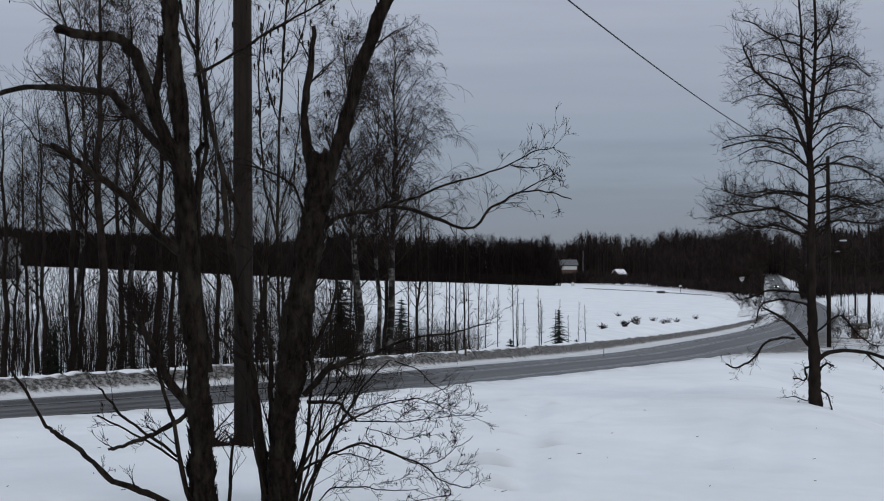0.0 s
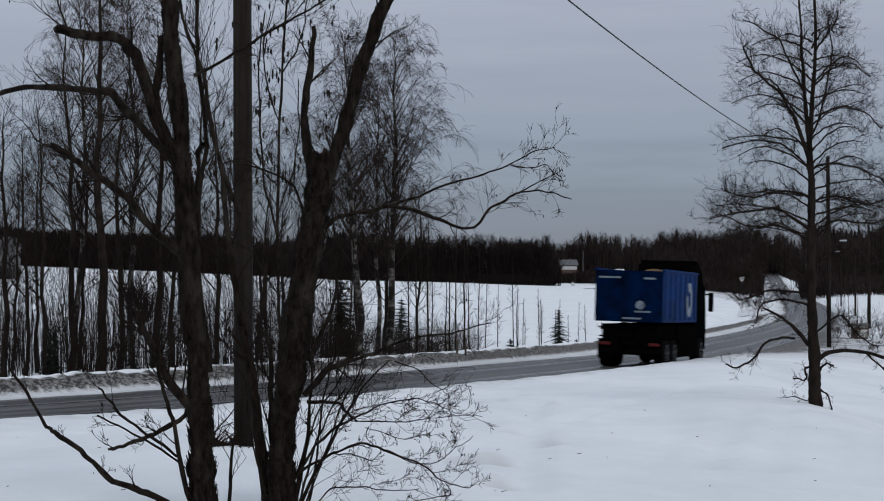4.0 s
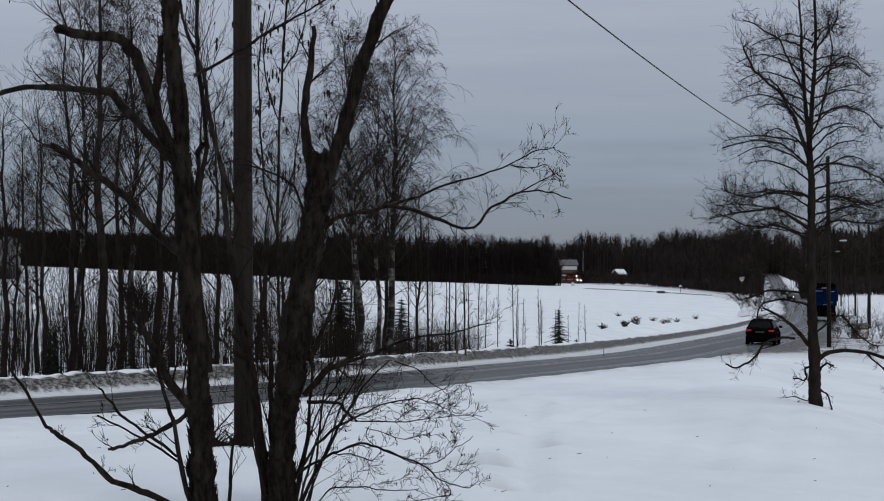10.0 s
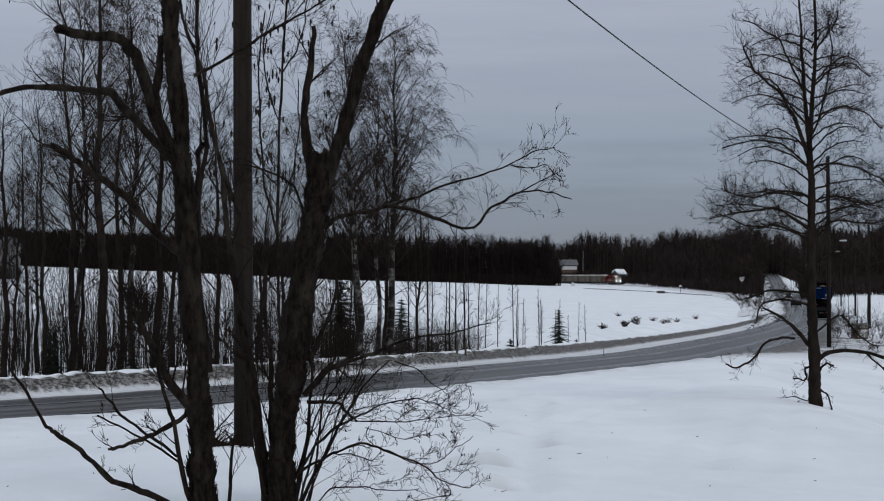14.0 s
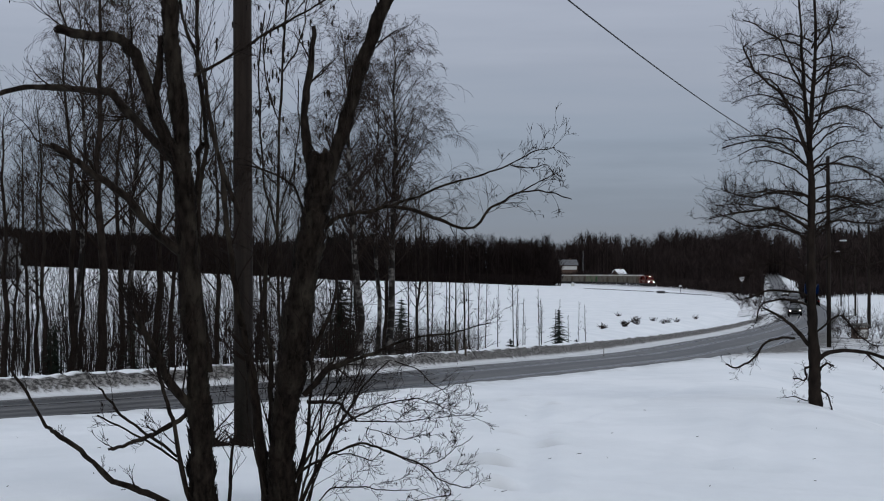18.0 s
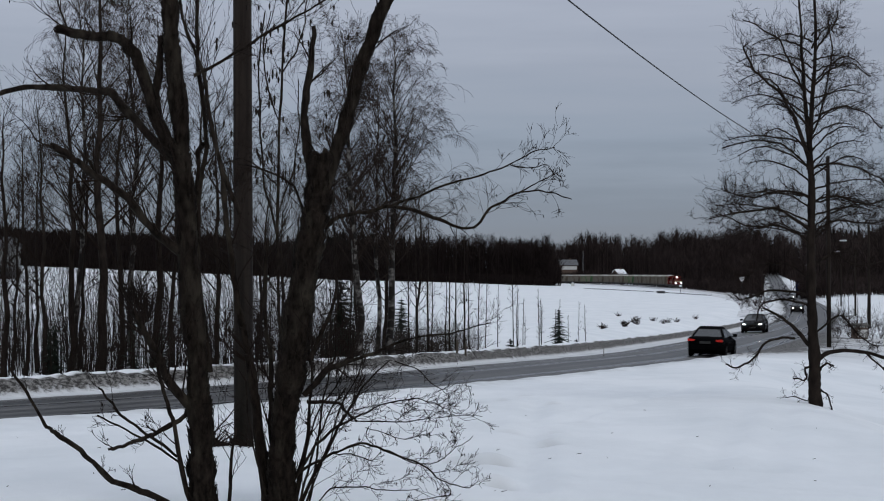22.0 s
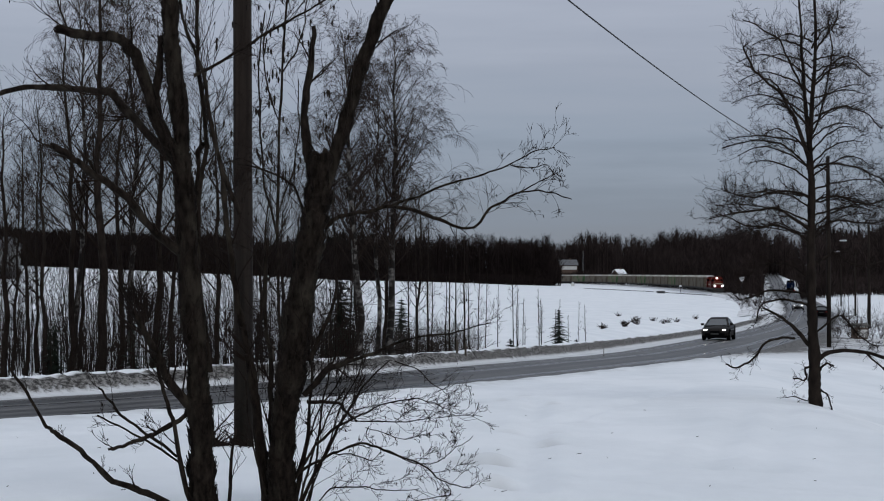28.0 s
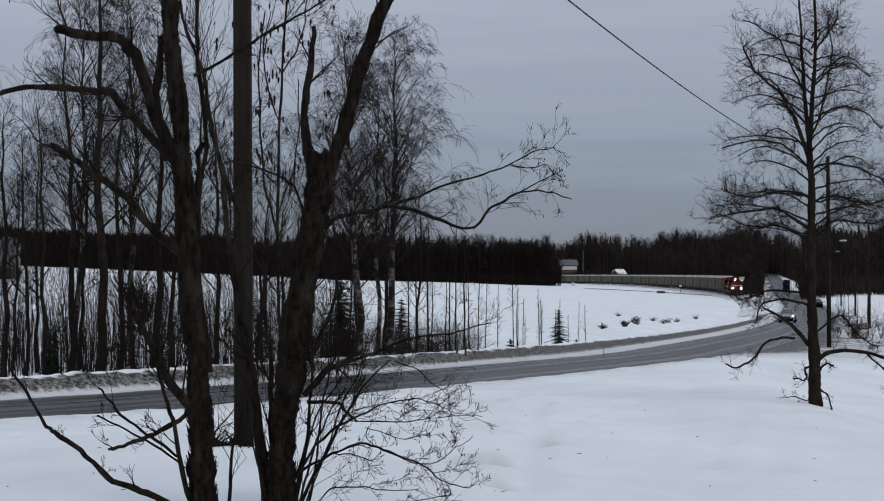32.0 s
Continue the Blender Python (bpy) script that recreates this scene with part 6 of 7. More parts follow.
def build_railway():
    ys = np.arange(228, 1290, 4.0)
    x, z = np.interp(ys, _ty, _tx), np.interp(ys, _ty, _tz)
    k = np.gradient(x, ys)
    c = 1 / np.sqrt(1 + k * k)
    g = ground_height(x, ys, False)[0]
    V, Fc = [], []
    prof = [(-4.6, None), (-2.3, -0.14), (2.3, -0.14), (4.6, None)]
    for i in range(len(ys)):
        for d, h in prof:
            V.append((x[i] + d * c[i], ys[i] - d * k[i] * c[i], z[i] + h if h is not None else min(g[i], z[i]) - 0.5))
    n = len(prof)
    for i in range(len(ys) - 1):
        for j in range(n - 1):
            Fc.append((i * n + j, i * n + j + 1, (i + 1) * n + j + 1, (i + 1) * n + j))
    bed = tagged(link_mesh("railway", V, Fc, BALLAST), "low snowy railway embankment with a single track", "railway", kind="structure")
    for side in (-0.78, 0.78):
        L = Limbs()
        L.tube([(x[i] + side * c[i], ys[i] - side * k[i] * c[i], z[i] - 0.05) for i in range(len(ys))], [0.06] * len(ys), 4)
        L.make("rail", RAIL, bed)


build_railway()


def build_track_woods():
    """The leafless wood and brush that follow the railway on its far side."""
    rng = random.Random(41)
    tall, low = [], []
    for _ in range(560):
        y = rng.uniform(440, 800)
        x = float(np.interp(y, _ty, _tx)) + rng.uniform(16, 52)
        if abs(x - float(road_at(y)[0])) < 11 or x / y > 0.2:
            continue
        tall.append((x, y, gz(x, y), rng.uniform(10, 16) * y / 640, rng.uniform(1.8, 3.4)))
    for _ in range(420):
        y = rng.uniform(400, 850)
        x = float(np.interp(y, _ty, _tx)) + rng.uniform(7, 15)
        if abs(x - float(road_at(y)[0])) < 9:
            continue
        low.append((x, y, gz(x, y), rng.uniform(1.5, 4.0), rng.uniform(1.0, 2.0)))
    # trees close on both sides of the road beyond the crossing
    side = []
    for _ in range(420):
        y = rng.uniform(400, 980)
        cx = float(road_at(y)[0])
        if rng.random() < 0.5:
            x = cx - rng.uniform(7.5, 20)
            if x < float(np.interp(y, _ty, _tx)) + 8:
                continue
        else:
            x = cx + rng.uniform(6.5, 24)
            if y < 430 or abs(x - float(np.interp(y, _ty, _tx))) < 9:
                continue
        side.append((x, y, gz(x, y), rng.uniform(4, 13), rng.uniform(1.2, 2.6)))
    far_bare("roadside_wood", "dark leafless trees close beside the far road", side, 23)
    far_bare("railway_wood", "brown leafless wood following the railway line", tall, 21)
    far_bare("railway_brush", "low brown brush along the railway line", low, 22)


build_track_woods()


# ---------------------------------------------------------------- vehicles
GLASS_DARK = material("tinted_car_glass", (0.004, 0.0048, 0.0052), 0.15, spec=0.08)
# base colour raised to stand in for sky reflected in the sloping panes
SHEEN_GLASS = material("sky_sheen_glass", (0.022, 0.0245, 0.0265), 0.1, second=(0.032, 0.035, 0.037), scale=2.5, spec=1.0)
SHEEN_GLASS.node_tree.nodes["Principled BSDF"].inputs["IOR"].default_value = 1.52
TYRE = material("black_tyre", (0.005, 0.005, 0.0055), 1.0, second=(0.009, 0.009, 0.009), scale=20, spec=0.0)
RIM = material("dirty_rim", (0.03, 0.03, 0.03), 0.6, 0.3, second=(0.03, 0.03, 0.03), scale=9)
TRIM = material("black_plastic_trim", (0.004, 0.004, 0.0045), 0.9, spec=0.0)
HEAD_ON = material("lit_headlight", (0.9, 0.9, 0.88), 0.2, emit=(1.0, 0.97, 0.9), emit_strength=26.0)
HEAD_OFF = material("headlight_glass", (0.5, 0.5, 0.5), 0.1, spec=0.6)
TAIL_ON = material("lit_tail_light", (0.5, 0.02, 0.015), 0.3, emit=(1.0, 0.05, 0.03), emit_strength=0.08)
TAIL_DIM = material("dim_tail_light", (0.06, 0.006, 0.006), 0.5, emit=(1.0, 0.05, 0.03), emit_strength=0.015)
PLATE = material("plain_number_plate", (0.05, 0.05, 0.048), 0.8)


def paint(name, c, gloss=0.1):
    """Car paint with a coat of winter road grime."""
    return material(name, c, 0.5, 0.0, second=tuple(v * 0.8 + 0.0006 for v in c), scale=3, coat=gloss, spec=0.0, third=tuple(v * 0.7 + 0.0015 for v in c), third_scale=1.2)


def wheel(parent, x, y, r, width, name="wheel"):
    """A wheel that turns about its own x axis: tyre and rim with spokes."""
    w = new(name)
    w.empty_display_size = 0.1
    w.parent = parent
    w.matrix_basis = pose(x, y, r)
    h = width / 2
    part("tyre", ring_profile(bmesh.new(), [(-h, r * 0.66), (-h, r * 0.9), (-h * 0.7, r), (h * 0.7, r), (h, r * 0.9), (h, r * 0.66)], 22), TYRE, w, smooth=False)
    bm = bmesh.new()
    s = 1 if x > 0 else -1
    ring_profile(bm, [(s * (h - 0.03), r * 0.62), (s * (h + 0.004), r * 0.66), (s * (h + 0.006), r * 0.58), (s * (h - 0.05), r * 0.52)], 20)
    for k in range(5):
        a = 6.28319 * k / 5
        ca, sa = math.cos(a), math.sin(a)
        q = [(-0.035, 0.05), (0.035, 0.05), (0.03, r * 0.6), (-0.03, r * 0.6)]
        prism(bm, [(u * ca - v * sa, u * sa + v * ca) for u, v in q], s * (h - 0.06), s * (h + 0.008), "x")
    part("rim", bm, RIM, w)
    return w


def car(label, colour, length=4.5, width=1.8, height=1.45, style="hatch", lights="front", tail=None, clear=0.2):
    """A passenger car, front towards +y, with body, glass, lamps and turning wheels. style: hatch or sedan."""
    c = thing("car", label, "car")
    L, w, h = length / 2, width / 2, height
    belt = 0.64 * h
    hood = 0.58 * h
    deck = belt + (0.02 if style == "sedan" else 0.03)
    # lower body: cross-sections from tail to nose: y, half width at sill, half width at waist, floor, top
    st = [(-L, 0.78 * w, 0.84 * w, 0.36, deck - 0.12), (-L + 0.07, 0.92 * w, 0.95 * w, 0.30, deck - 0.03), (-L + 0.35, 0.97 * w, 0.99 * w, clear + 0.02, deck), (-0.45 * L, w * 0.99, w, clear, belt + 0.01),
          (0.05 * L, w * 0.99, w, clear, belt - 0.01), (0.40 * L, w * 0.98, w * 0.99, clear, belt - 0.03), (0.52 * L, w * 0.97, 0.98 * w, clear, hood + 0.04), (L - 0.30, 0.94 * w, 0.95 * w, clear + 0.02, hood - 0.06),
          (L - 0.08, 0.84 * w, 0.86 * w, 0.27, hood - 0.17), (L, 0.66 * w, 0.70 * w, 0.32, hood - 0.29)]
    bm = bmesh.new()
    rows = []
    for y, ws, ww, zf, zt in st:
        zm = zf + (zt - zf) * 0.58
        half = [(0.0, zf), (ws * 0.9, zf), (ws, zf + 0.08), (ww, zm), (ww * 0.985, zt - 0.06), (ww * 0.9, zt), (0.0, zt + 0.03)]
        ring = half + [(-x, z) for x, z in half[-2:0:-1]]
        rows.append([bm.verts.new((x, y, z)) for x, z in ring])
    n = len(rows[0])
    for a, b in zip(rows, rows[1:]):
        for j in range(n):
            q = (j + 1) % n
            bm.faces.new((a[j], a[q], b[q], b[j]))
    bm.faces.new(rows[0])
    bm.faces.new(rows[-1][::-1])
    bmesh.ops.recalc_face_normals(bm, faces=bm.faces)
    body = part("body", bm, colour, c, smooth=True)
    # cabin
    yb0, yt0 = {"hatch": (-L + 0.12, -L + 0.62), "sedan": (-L + 0.72, -L + 1.35)}[style]
    yb1, yt1 = 0.55 * L, 0.06 * L
    wb, wt_ = 0.92 * w, 0.63 * w
    z0, z1 = belt - 0.03, h
    bm = bmesh.new()
    ring0 = [(-wb, yb0, z0), (wb, yb0, z0), (wb, yb1, z0), (-wb, yb1, z0)]
    ring1 = [(-wt_ * 1.06, yt0 - 0.04, z1 - 0.09), (wt_ * 1.06, yt0 - 0.04, z1 - 0.09), (wt_ * 1.06, yt1 + 0.09, z1 - 0.09), (-wt_ * 1.06, yt1 + 0.09, z1 - 0.09)]
    ring2 = [(-wt_ * 0.92, yt0 + 0.12, z1), (wt_ * 0.92, yt0 + 0.12, z1), (wt_ * 0.9, yt1 - 0.15, z1), (-wt_ * 0.9, yt1 - 0.15, z1)]
    R = [[bm.verts.new(p) for p in ring] for ring in (ring0, ring1, ring2)]
    for a, b in zip(R, R[1:]):
        for j in range(4):
            q = (j + 1) % 4
            bm.faces.new((a[j], a[q], b[q], b[j]))
    bm.faces.new(R[2])
    bmesh.ops.recalc_face_normals(bm, faces=bm.faces)
    bmesh.ops.bevel(bm, geom=[e for e in bm.edges if all(v.co.z > z0 + 0.1 for v in e.verts)], offset=0.11, segments=4, affect="EDGES", profile=0.5)
    part("roof", bm, colour, c, smooth=True)

    def pane(name, quad, inset=(0.1, 0.09), lift=0.012, glass=GLASS_DARK):
        q = [Vector(p) for p in quad]
        ctr = sum(q, Vector()) / 4
        nrm = (q[1] - q[0]).cross(q[3] - q[0]).normalized()
        if nrm.dot(ctr - Vector((0, (yb0 + yb1) / 2, z0))) < 0:
            nrm = -nrm
        b2 = bmesh.new()
        f = []
        for i, p in enumerate(q):
            a, d = q[(i + 1) % 4], q[i - 1]
            f.append(b2.verts.new(p + (a - p).normalized() * inset[i % 2] + (d - p).normalized() * inset[(i + 1) % 2] + nrm * lift))
        face = b2.faces.new(f)
        ext = bmesh.ops.extrude_face_region(b2, geom=[face])
        for v in ext["geom"]:
            if isinstance(v, bmesh.types.BMVert):
                v.co -= nrm * (lift + 0.004)
        bmesh.ops.recalc_face_normals(b2, faces=b2.faces)
        part(name, b2, glass, c)
    a0, a1 = ring0, ring1
    pane("rear_window", (a0[0], a0[1], a1[1], a1[0]), (0.12, 0.1), glass=SHEEN_GLASS if style == "sedan" else GLASS_DARK)
    pane("windscreen", (a0[2], a0[3], a1[3], a1[2]), (0.11, 0.08), glass=SHEEN_GLASS)
    for s in (0, 1):
        b0, b1 = (a0[1], a0[2]) if s else (a0[0], a0[3])
        t0, t1 = (a1[1], a1[2]) if s else (a1[0], a1[3])
        mb, mt = Vector(b0).lerp(Vector(b1), 0.52), Vector(t0).lerp(Vector(t1), 0.5)
        pane("side_window", (b0, mb, mt, t0), (0.08, 0.06))
        pane("side_window", (mb, b1, t1, mt), (0.05, 0.06))
    # lamps, plates, bumpers, grille, mirrors
    hz = hood - 0.26
    for s in (-1, 1):
        part("headlight", prism(bmesh.new(), [(s * 0.56 * w, hz + 0.055), (s * 0.77 * w, hz + 0.065), (s * 0.78 * w, hz + 0.115), (s * 0.58 * w, hz + 0.1)], L - 0.16, L - 0.035, "y"),
             HEAD_ON if lights == "front" else HEAD_OFF, c, "bright lit headlight" if lights == "front" else "")
        part("tail_light", prism(bmesh.new(), [(s * 0.6 * w, belt - 0.18), (s * 0.93 * w, belt - 0.2), (s * 0.93 * w, belt - 0.07), (s * 0.56 * w, belt - 0.1)], -L - 0.012, -L + 0.12, "y"),
             tail or TAIL_ON, c, "red tail light")
        part("mirror", boxed(s * w * 0.96 - 0.02 if s > 0 else -w * 0.96 - 0.19, s * w * 0.96 + 0.19 if s > 0 else -w * 0.96 + 0.02, 0.38 * L, 0.38 * L + 0.12, belt - 0.0, belt + 0.15, 0.03), colour, c)
    part("rear_bumper", boxed(-0.8 * w, 0.8 * w, -L - 0.03, -L + 0.2, 0.32, 0.55, 0.04), TRIM, c)
    part("front_bumper", boxed(-0.72 * w, 0.72 * w, L - 0.3, L + 0.03, 0.17, 0.46, 0.04), TRIM, c)
    # black slab that stands in for the shadow in the gap beneath the floor
    part("underbody_shade", boxed(-0.82 * w, 0.82 * w, -L + 0.3, L - 0.3, 0.13, 0.34, 0.03), TRIM, c)
    part("grille", boxed(-0.36 * w, 0.36 * w, L - 0.12, L + 0.012, hood - 0.37, hood - 0.24, 0.01), TRIM, c)
    part("number_plate", boxed(-0.26, 0.26, -L - 0.035, -L - 0.013, belt - 0.29, belt - 0.17), PLATE, c)
    part("number_plate", boxed(-0.26, 0.26, L + 0.034, L + 0.05, 0.36, 0.47), PLATE, c)
    r = 0.325
    ws = []
    for y in (-0.60 * L, 0.62 * L):
        for s in (-1, 1):
            arch = bmesh.new()
            ring_profile(arch, [(s * (w - 0.12), r * 1.2), (s * (w + 0.004), r * 1.2)], 20)
            part("wheel_arch", arch, TRIM, c).matrix_basis = pose(0, y, r + 0.02)
            ws.append(wheel(c, s * (w - 0.1), y, r, 0.22))
    c["wheel_r"] = r
    return c, ws


def tipper_truck():
    """A three-axle tipper with a blue body, dark cab and a heap of load, front towards +y."""
    blue = material("dirty_blue_steel", (0.002, 0.028, 0.125), 0.6, 0.0, second=(0.0015, 0.018, 0.085), scale=1.6, third=(0.003, 0.014, 0.05), third_scale=0.5, spec=0.03)
    # tailgate steel: a darker blue than the rest of the body
    gate_blue = material("darker_blue_steel", (0.0018, 0.012, 0.05), 0.8, second=(0.002, 0.005, 0.014), scale=1.8, spec=0.0)
    green = material("dark_green_cab_paint", (0.0012, 0.0028, 0.0027), 0.9, second=(0.0008, 0.0015, 0.0015), scale=2, spec=0.0)
    black = material("black_chassis", (0.002, 0.002, 0.0022), 1.0, second=(0.004, 0.0038, 0.0036), scale=4, spec=0.0)
    load = material("yellow_brown_load", (0.16, 0.09, 0.028), 0.95, second=(0.08, 0.045, 0.016), scale=5, bump=0.8, bump_scale=12)
    white = material("white_marking", (0.26, 0.3, 0.35), 0.7, second=(0.13, 0.16, 0.2), scale=3)
    t = thing("tipper_truck", "dirty blue three-axle tipper truck with a dark cab and heaped load", "truck")
    part("chassis", boxed(-0.45, 0.45, -4.0, 4.0, 0.75, 1.1), black, t)
    x, y0, y1, z0, z1 = 1.3, -4.4, 2.15, 1.76, 3.68
    bm = bmesh.new()
    th = 0.08
    box(bm, -x, x, y0 + 0.1, y1, z0, z0 + th)
    box(bm, -x, -x + th, y0 + 0.1, y1, z0 + th, z1)
    box(bm, x - th, x, y0 + 0.1, y1, z0 + th, z1)
    box(bm, -x + th, x - th, y1 - th, y1, z0 + th, z1)
    tip = part("tipper_body", bm, blue, t, "dirty blue steel tipper body")
    for k in range(7):
        yy = y0 + 0.5 + k * 0.92
        for s in (-1, 1):
            part("rib", boxed(s * x - 0.03, s * x + 0.03, yy - 0.05, yy + 0.05, z0 + 0.1, z1 - 0.06), blue, tip)
    for s in (-1, 1):
        part("top_rail", boxed(s * x - 0.06, s * x + 0.06, y0 + 0.1, y1, z1, z1 + 0.1, 0.02), blue, tip)
    gate = part("tailgate", boxed(-x, x, y0, y0 + 0.09, z0 + 0.02, z1 + 0.02, 0.02), gate_blue, t, "darker blue tailgate")
    part("emblem", ring_profile(bmesh.new(), [(0, 0.16), (0.012, 0.17)], 24), white, gate, "pale round emblem").matrix_basis = pose(0.45, y0 - 0.015, 2.4, 0, 0, 90)
    for a, b, z in ((0.25, 0.85, 2.12), (-0.2, 0.5, 1.86), (-1.15, -0.32, 3.4), (0.58, 1.02, 3.38)):
        part("reflector_strip", boxed(a, b, y0 - 0.012, y0 - 0.001, z, z + 0.07), white, gate)
    heap = bmesh.new()
    nx, ny = 9, 15
    grid = [[heap.verts.new((-1.15 + 2.3 * i / (nx - 1), y0 + 0.3 + 6.1 * j / (ny - 1), 3.0 + 0.85 * math.sin(math.pi * i / (nx - 1)) * math.sin(math.pi * min(1, (j / (ny - 1)) ** 1.6)) + 0.06 * random.random()))
             for i in range(nx)] for j in range(ny)]
    for j in range(ny - 1):
        for i in range(nx - 1):
            heap.faces.new((grid[j][i], grid[j][i + 1], grid[j + 1][i + 1], grid[j + 1][i]))
    part("load", heap, load, t, "yellow-brown heap of loose load", smooth=True)
    # one black block for tanks and the shaded gaps under the tipper body
    part("underbody_shade", boxed(-1.1, 1.1, -4.0, 2.4, 0.5, 1.66, 0.03), black, t)
    part("headboard", boxed(-1.22, 1.22, 2.2, 2.4, 1.3, 4.1, 0.02), black, t)
    part("cab", prism(bmesh.new(), [(2.45, 0.75), (4.62, 0.6), (4.7, 1.2), (4.64, 2.1), (4.4, 3.2), (3.95, 3.35), (2.45, 3.35)], -1.2, 1.2, "x"), green, t, "dark green truck cab")
    part("air_deflector", prism(bmesh.new(), [(2.45, 3.36), (4.2, 3.36), (3.95, 3.75), (3.0, 4.25), (2.45, 4.28)], -1.15, 1.15, "x"), black, t)
    part("windscreen", prism(bmesh.new(), [(4.655, 2.12), (4.67, 2.15), (4.44, 3.12), (4.425, 3.1)], -1.05, 1.05, "x"), GLASS_DARK, t)
    for s in (-1, 1):
        part("side_window", prism(bmesh.new(), [(3.2, 2.2), (4.35, 2.2), (4.15, 3.05), (3.2, 3.05)], s * 1.195, s * 1.21, "x"), TRIM, t, "dark side window")
        part("mirror", boxed(s * 1.45 - 0.1, s * 1.45 + 0.1, 4.35, 4.5, 2.2, 3.0, 0.03), black, t)
        part("mirror_arm", boxed(min(s * 1.2, s * 1.4), max(s * 1.2, s * 1.4), 4.4, 4.45, 2.9, 2.95), black, t)
        part("side_guard", boxed(s * 1.2 - 0.03, s * 1.2 + 0.03, -1.0, 2.7, 0.38, 1.6, 0.02), black, t)
        part("mudguard", boxed(s * 1.05 - 0.2, s * 1.05 + 0.2, -3.9, -1.0, 1.16, 1.22, 0.02), black, t)
        part("tail_light", boxed(s * 0.95 - 0.2, s * 0.95 + 0.2, -4.12, -4.02, 0.86, 0.97, 0.01), TAIL_DIM, t, "dim red tail light")
        part("mud_flap", boxed(s * 1.0 - 0.25, s * 1.0 + 0.25, -4.0, -3.97, 0.35, 1.1), black, t)
        part("headlight", boxed(s * 0.9 - 0.18, s * 0.9 + 0.18, 4.64, 4.72, 0.95, 1.12, 0.02), HEAD_ON, t)
        # the pale mark on the side: an open oval band
        bm = bmesh.new()
        for k in range(20):
            a0, a1 = math.radians(325 + 320 * k / 20), math.radians(325 + 320 * (k + 1) / 20)
            q = []
            for a, m in ((a0, 1.0), (a1, 1.0), (a1, 0.5), (a0, 0.5)):
                q.append((0.45 + 0.52 * m * math.sin(a), 2.66 + 0.7 * m * math.cos(a)))
            prism(bm, q, s * (x + 0.031), s * (x + 0.04), "x")
        part("side_mark", bm, white, tip, "worn white oval mark")
    part("rear_beam", boxed(-1.2, 1.2, -4.1, -3.95, 0.55, 0.72, 0.02), black, t)
    part("number_plate", boxed(-0.26, 0.26, -4.14, -4.12, 0.9, 1.02), TRIM, t)
    ws = [wheel(t, s * 1.07, y, 0.55, 0.42) for y in (-3.2, -1.85, 3.45) for s in (-1, 1)]
    t["wheel_r"] = 0.55
    return t, ws


# ---------------------------------------------------------------- the train
LOCO_RED = material("loco_red_paint", (0.085, 0.008, 0.0045), 0.7, second=(0.055, 0.0055, 0.0035), scale=1.5, third=(0.1, 0.02, 0.013), third_scale=0.5, spec=0.05)
LOCO_CREAM = material("loco_cream_stripe", (0.3, 0.26, 0.19), 0.6)
UNDERFRAME = material("grimy_underframe", (0.025, 0.024, 0.023), 0.9, second=(0.04, 0.037, 0.034), scale=3)
WAGON_TONES = [material("grey_green_wagon", (0.12, 0.16, 0.105), 0.9, second=(0.07, 0.095, 0.065), scale=0.8, third=(0.2, 0.175, 0.13), third_scale=0.22, third_cut=(0.42, 0.58), spec=0.03),
               material("green_wagon", (0.055, 0.125, 0.05), 0.9, second=(0.035, 0.075, 0.034), scale=0.8, third=(0.15, 0.14, 0.1), third_scale=0.22, third_cut=(0.42, 0.58), spec=0.03),
               material("brown_grey_wagon", (0.11, 0.085, 0.062), 0.9, second=(0.055, 0.044, 0.034), scale=0.8, third=(0.14, 0.125, 0.1), third_scale=0.22, third_cut=(0.42, 0.58), spec=0.03)]
WAGON_ROOF = material("frosted_wagon_roof", (0.33, 0.285, 0.225), 0.9, second=(0.2, 0.165, 0.13), scale=0.7, third=(0.55, 0.54, 0.53), third_scale=0.3)


def bogie(parent, y):
    bm = bmesh.new()
    for s in (-1, 1):
        box(bm, s * 1.0 - 0.08, s * 1.0 + 0.08, y - 1.5, y + 1.5, 0.4, 0.72)
    box(bm, -1.0, 1.0, y - 0.2, y + 0.2, 0.45, 0.7)
    b = part("bogie", bm, UNDERFRAME, parent)
    for dy in (-0.95, 0.95):
        for s in (-1, 1):
            part("rail_wheel", ring_profile(bmesh.new(), [(s * 0.7, 0.46), (s * 0.82, 0.46), (s * 0.84, 0.3)], 16), UNDERFRAME, b).matrix_basis = pose(0, y + dy, 0.46)
    return b


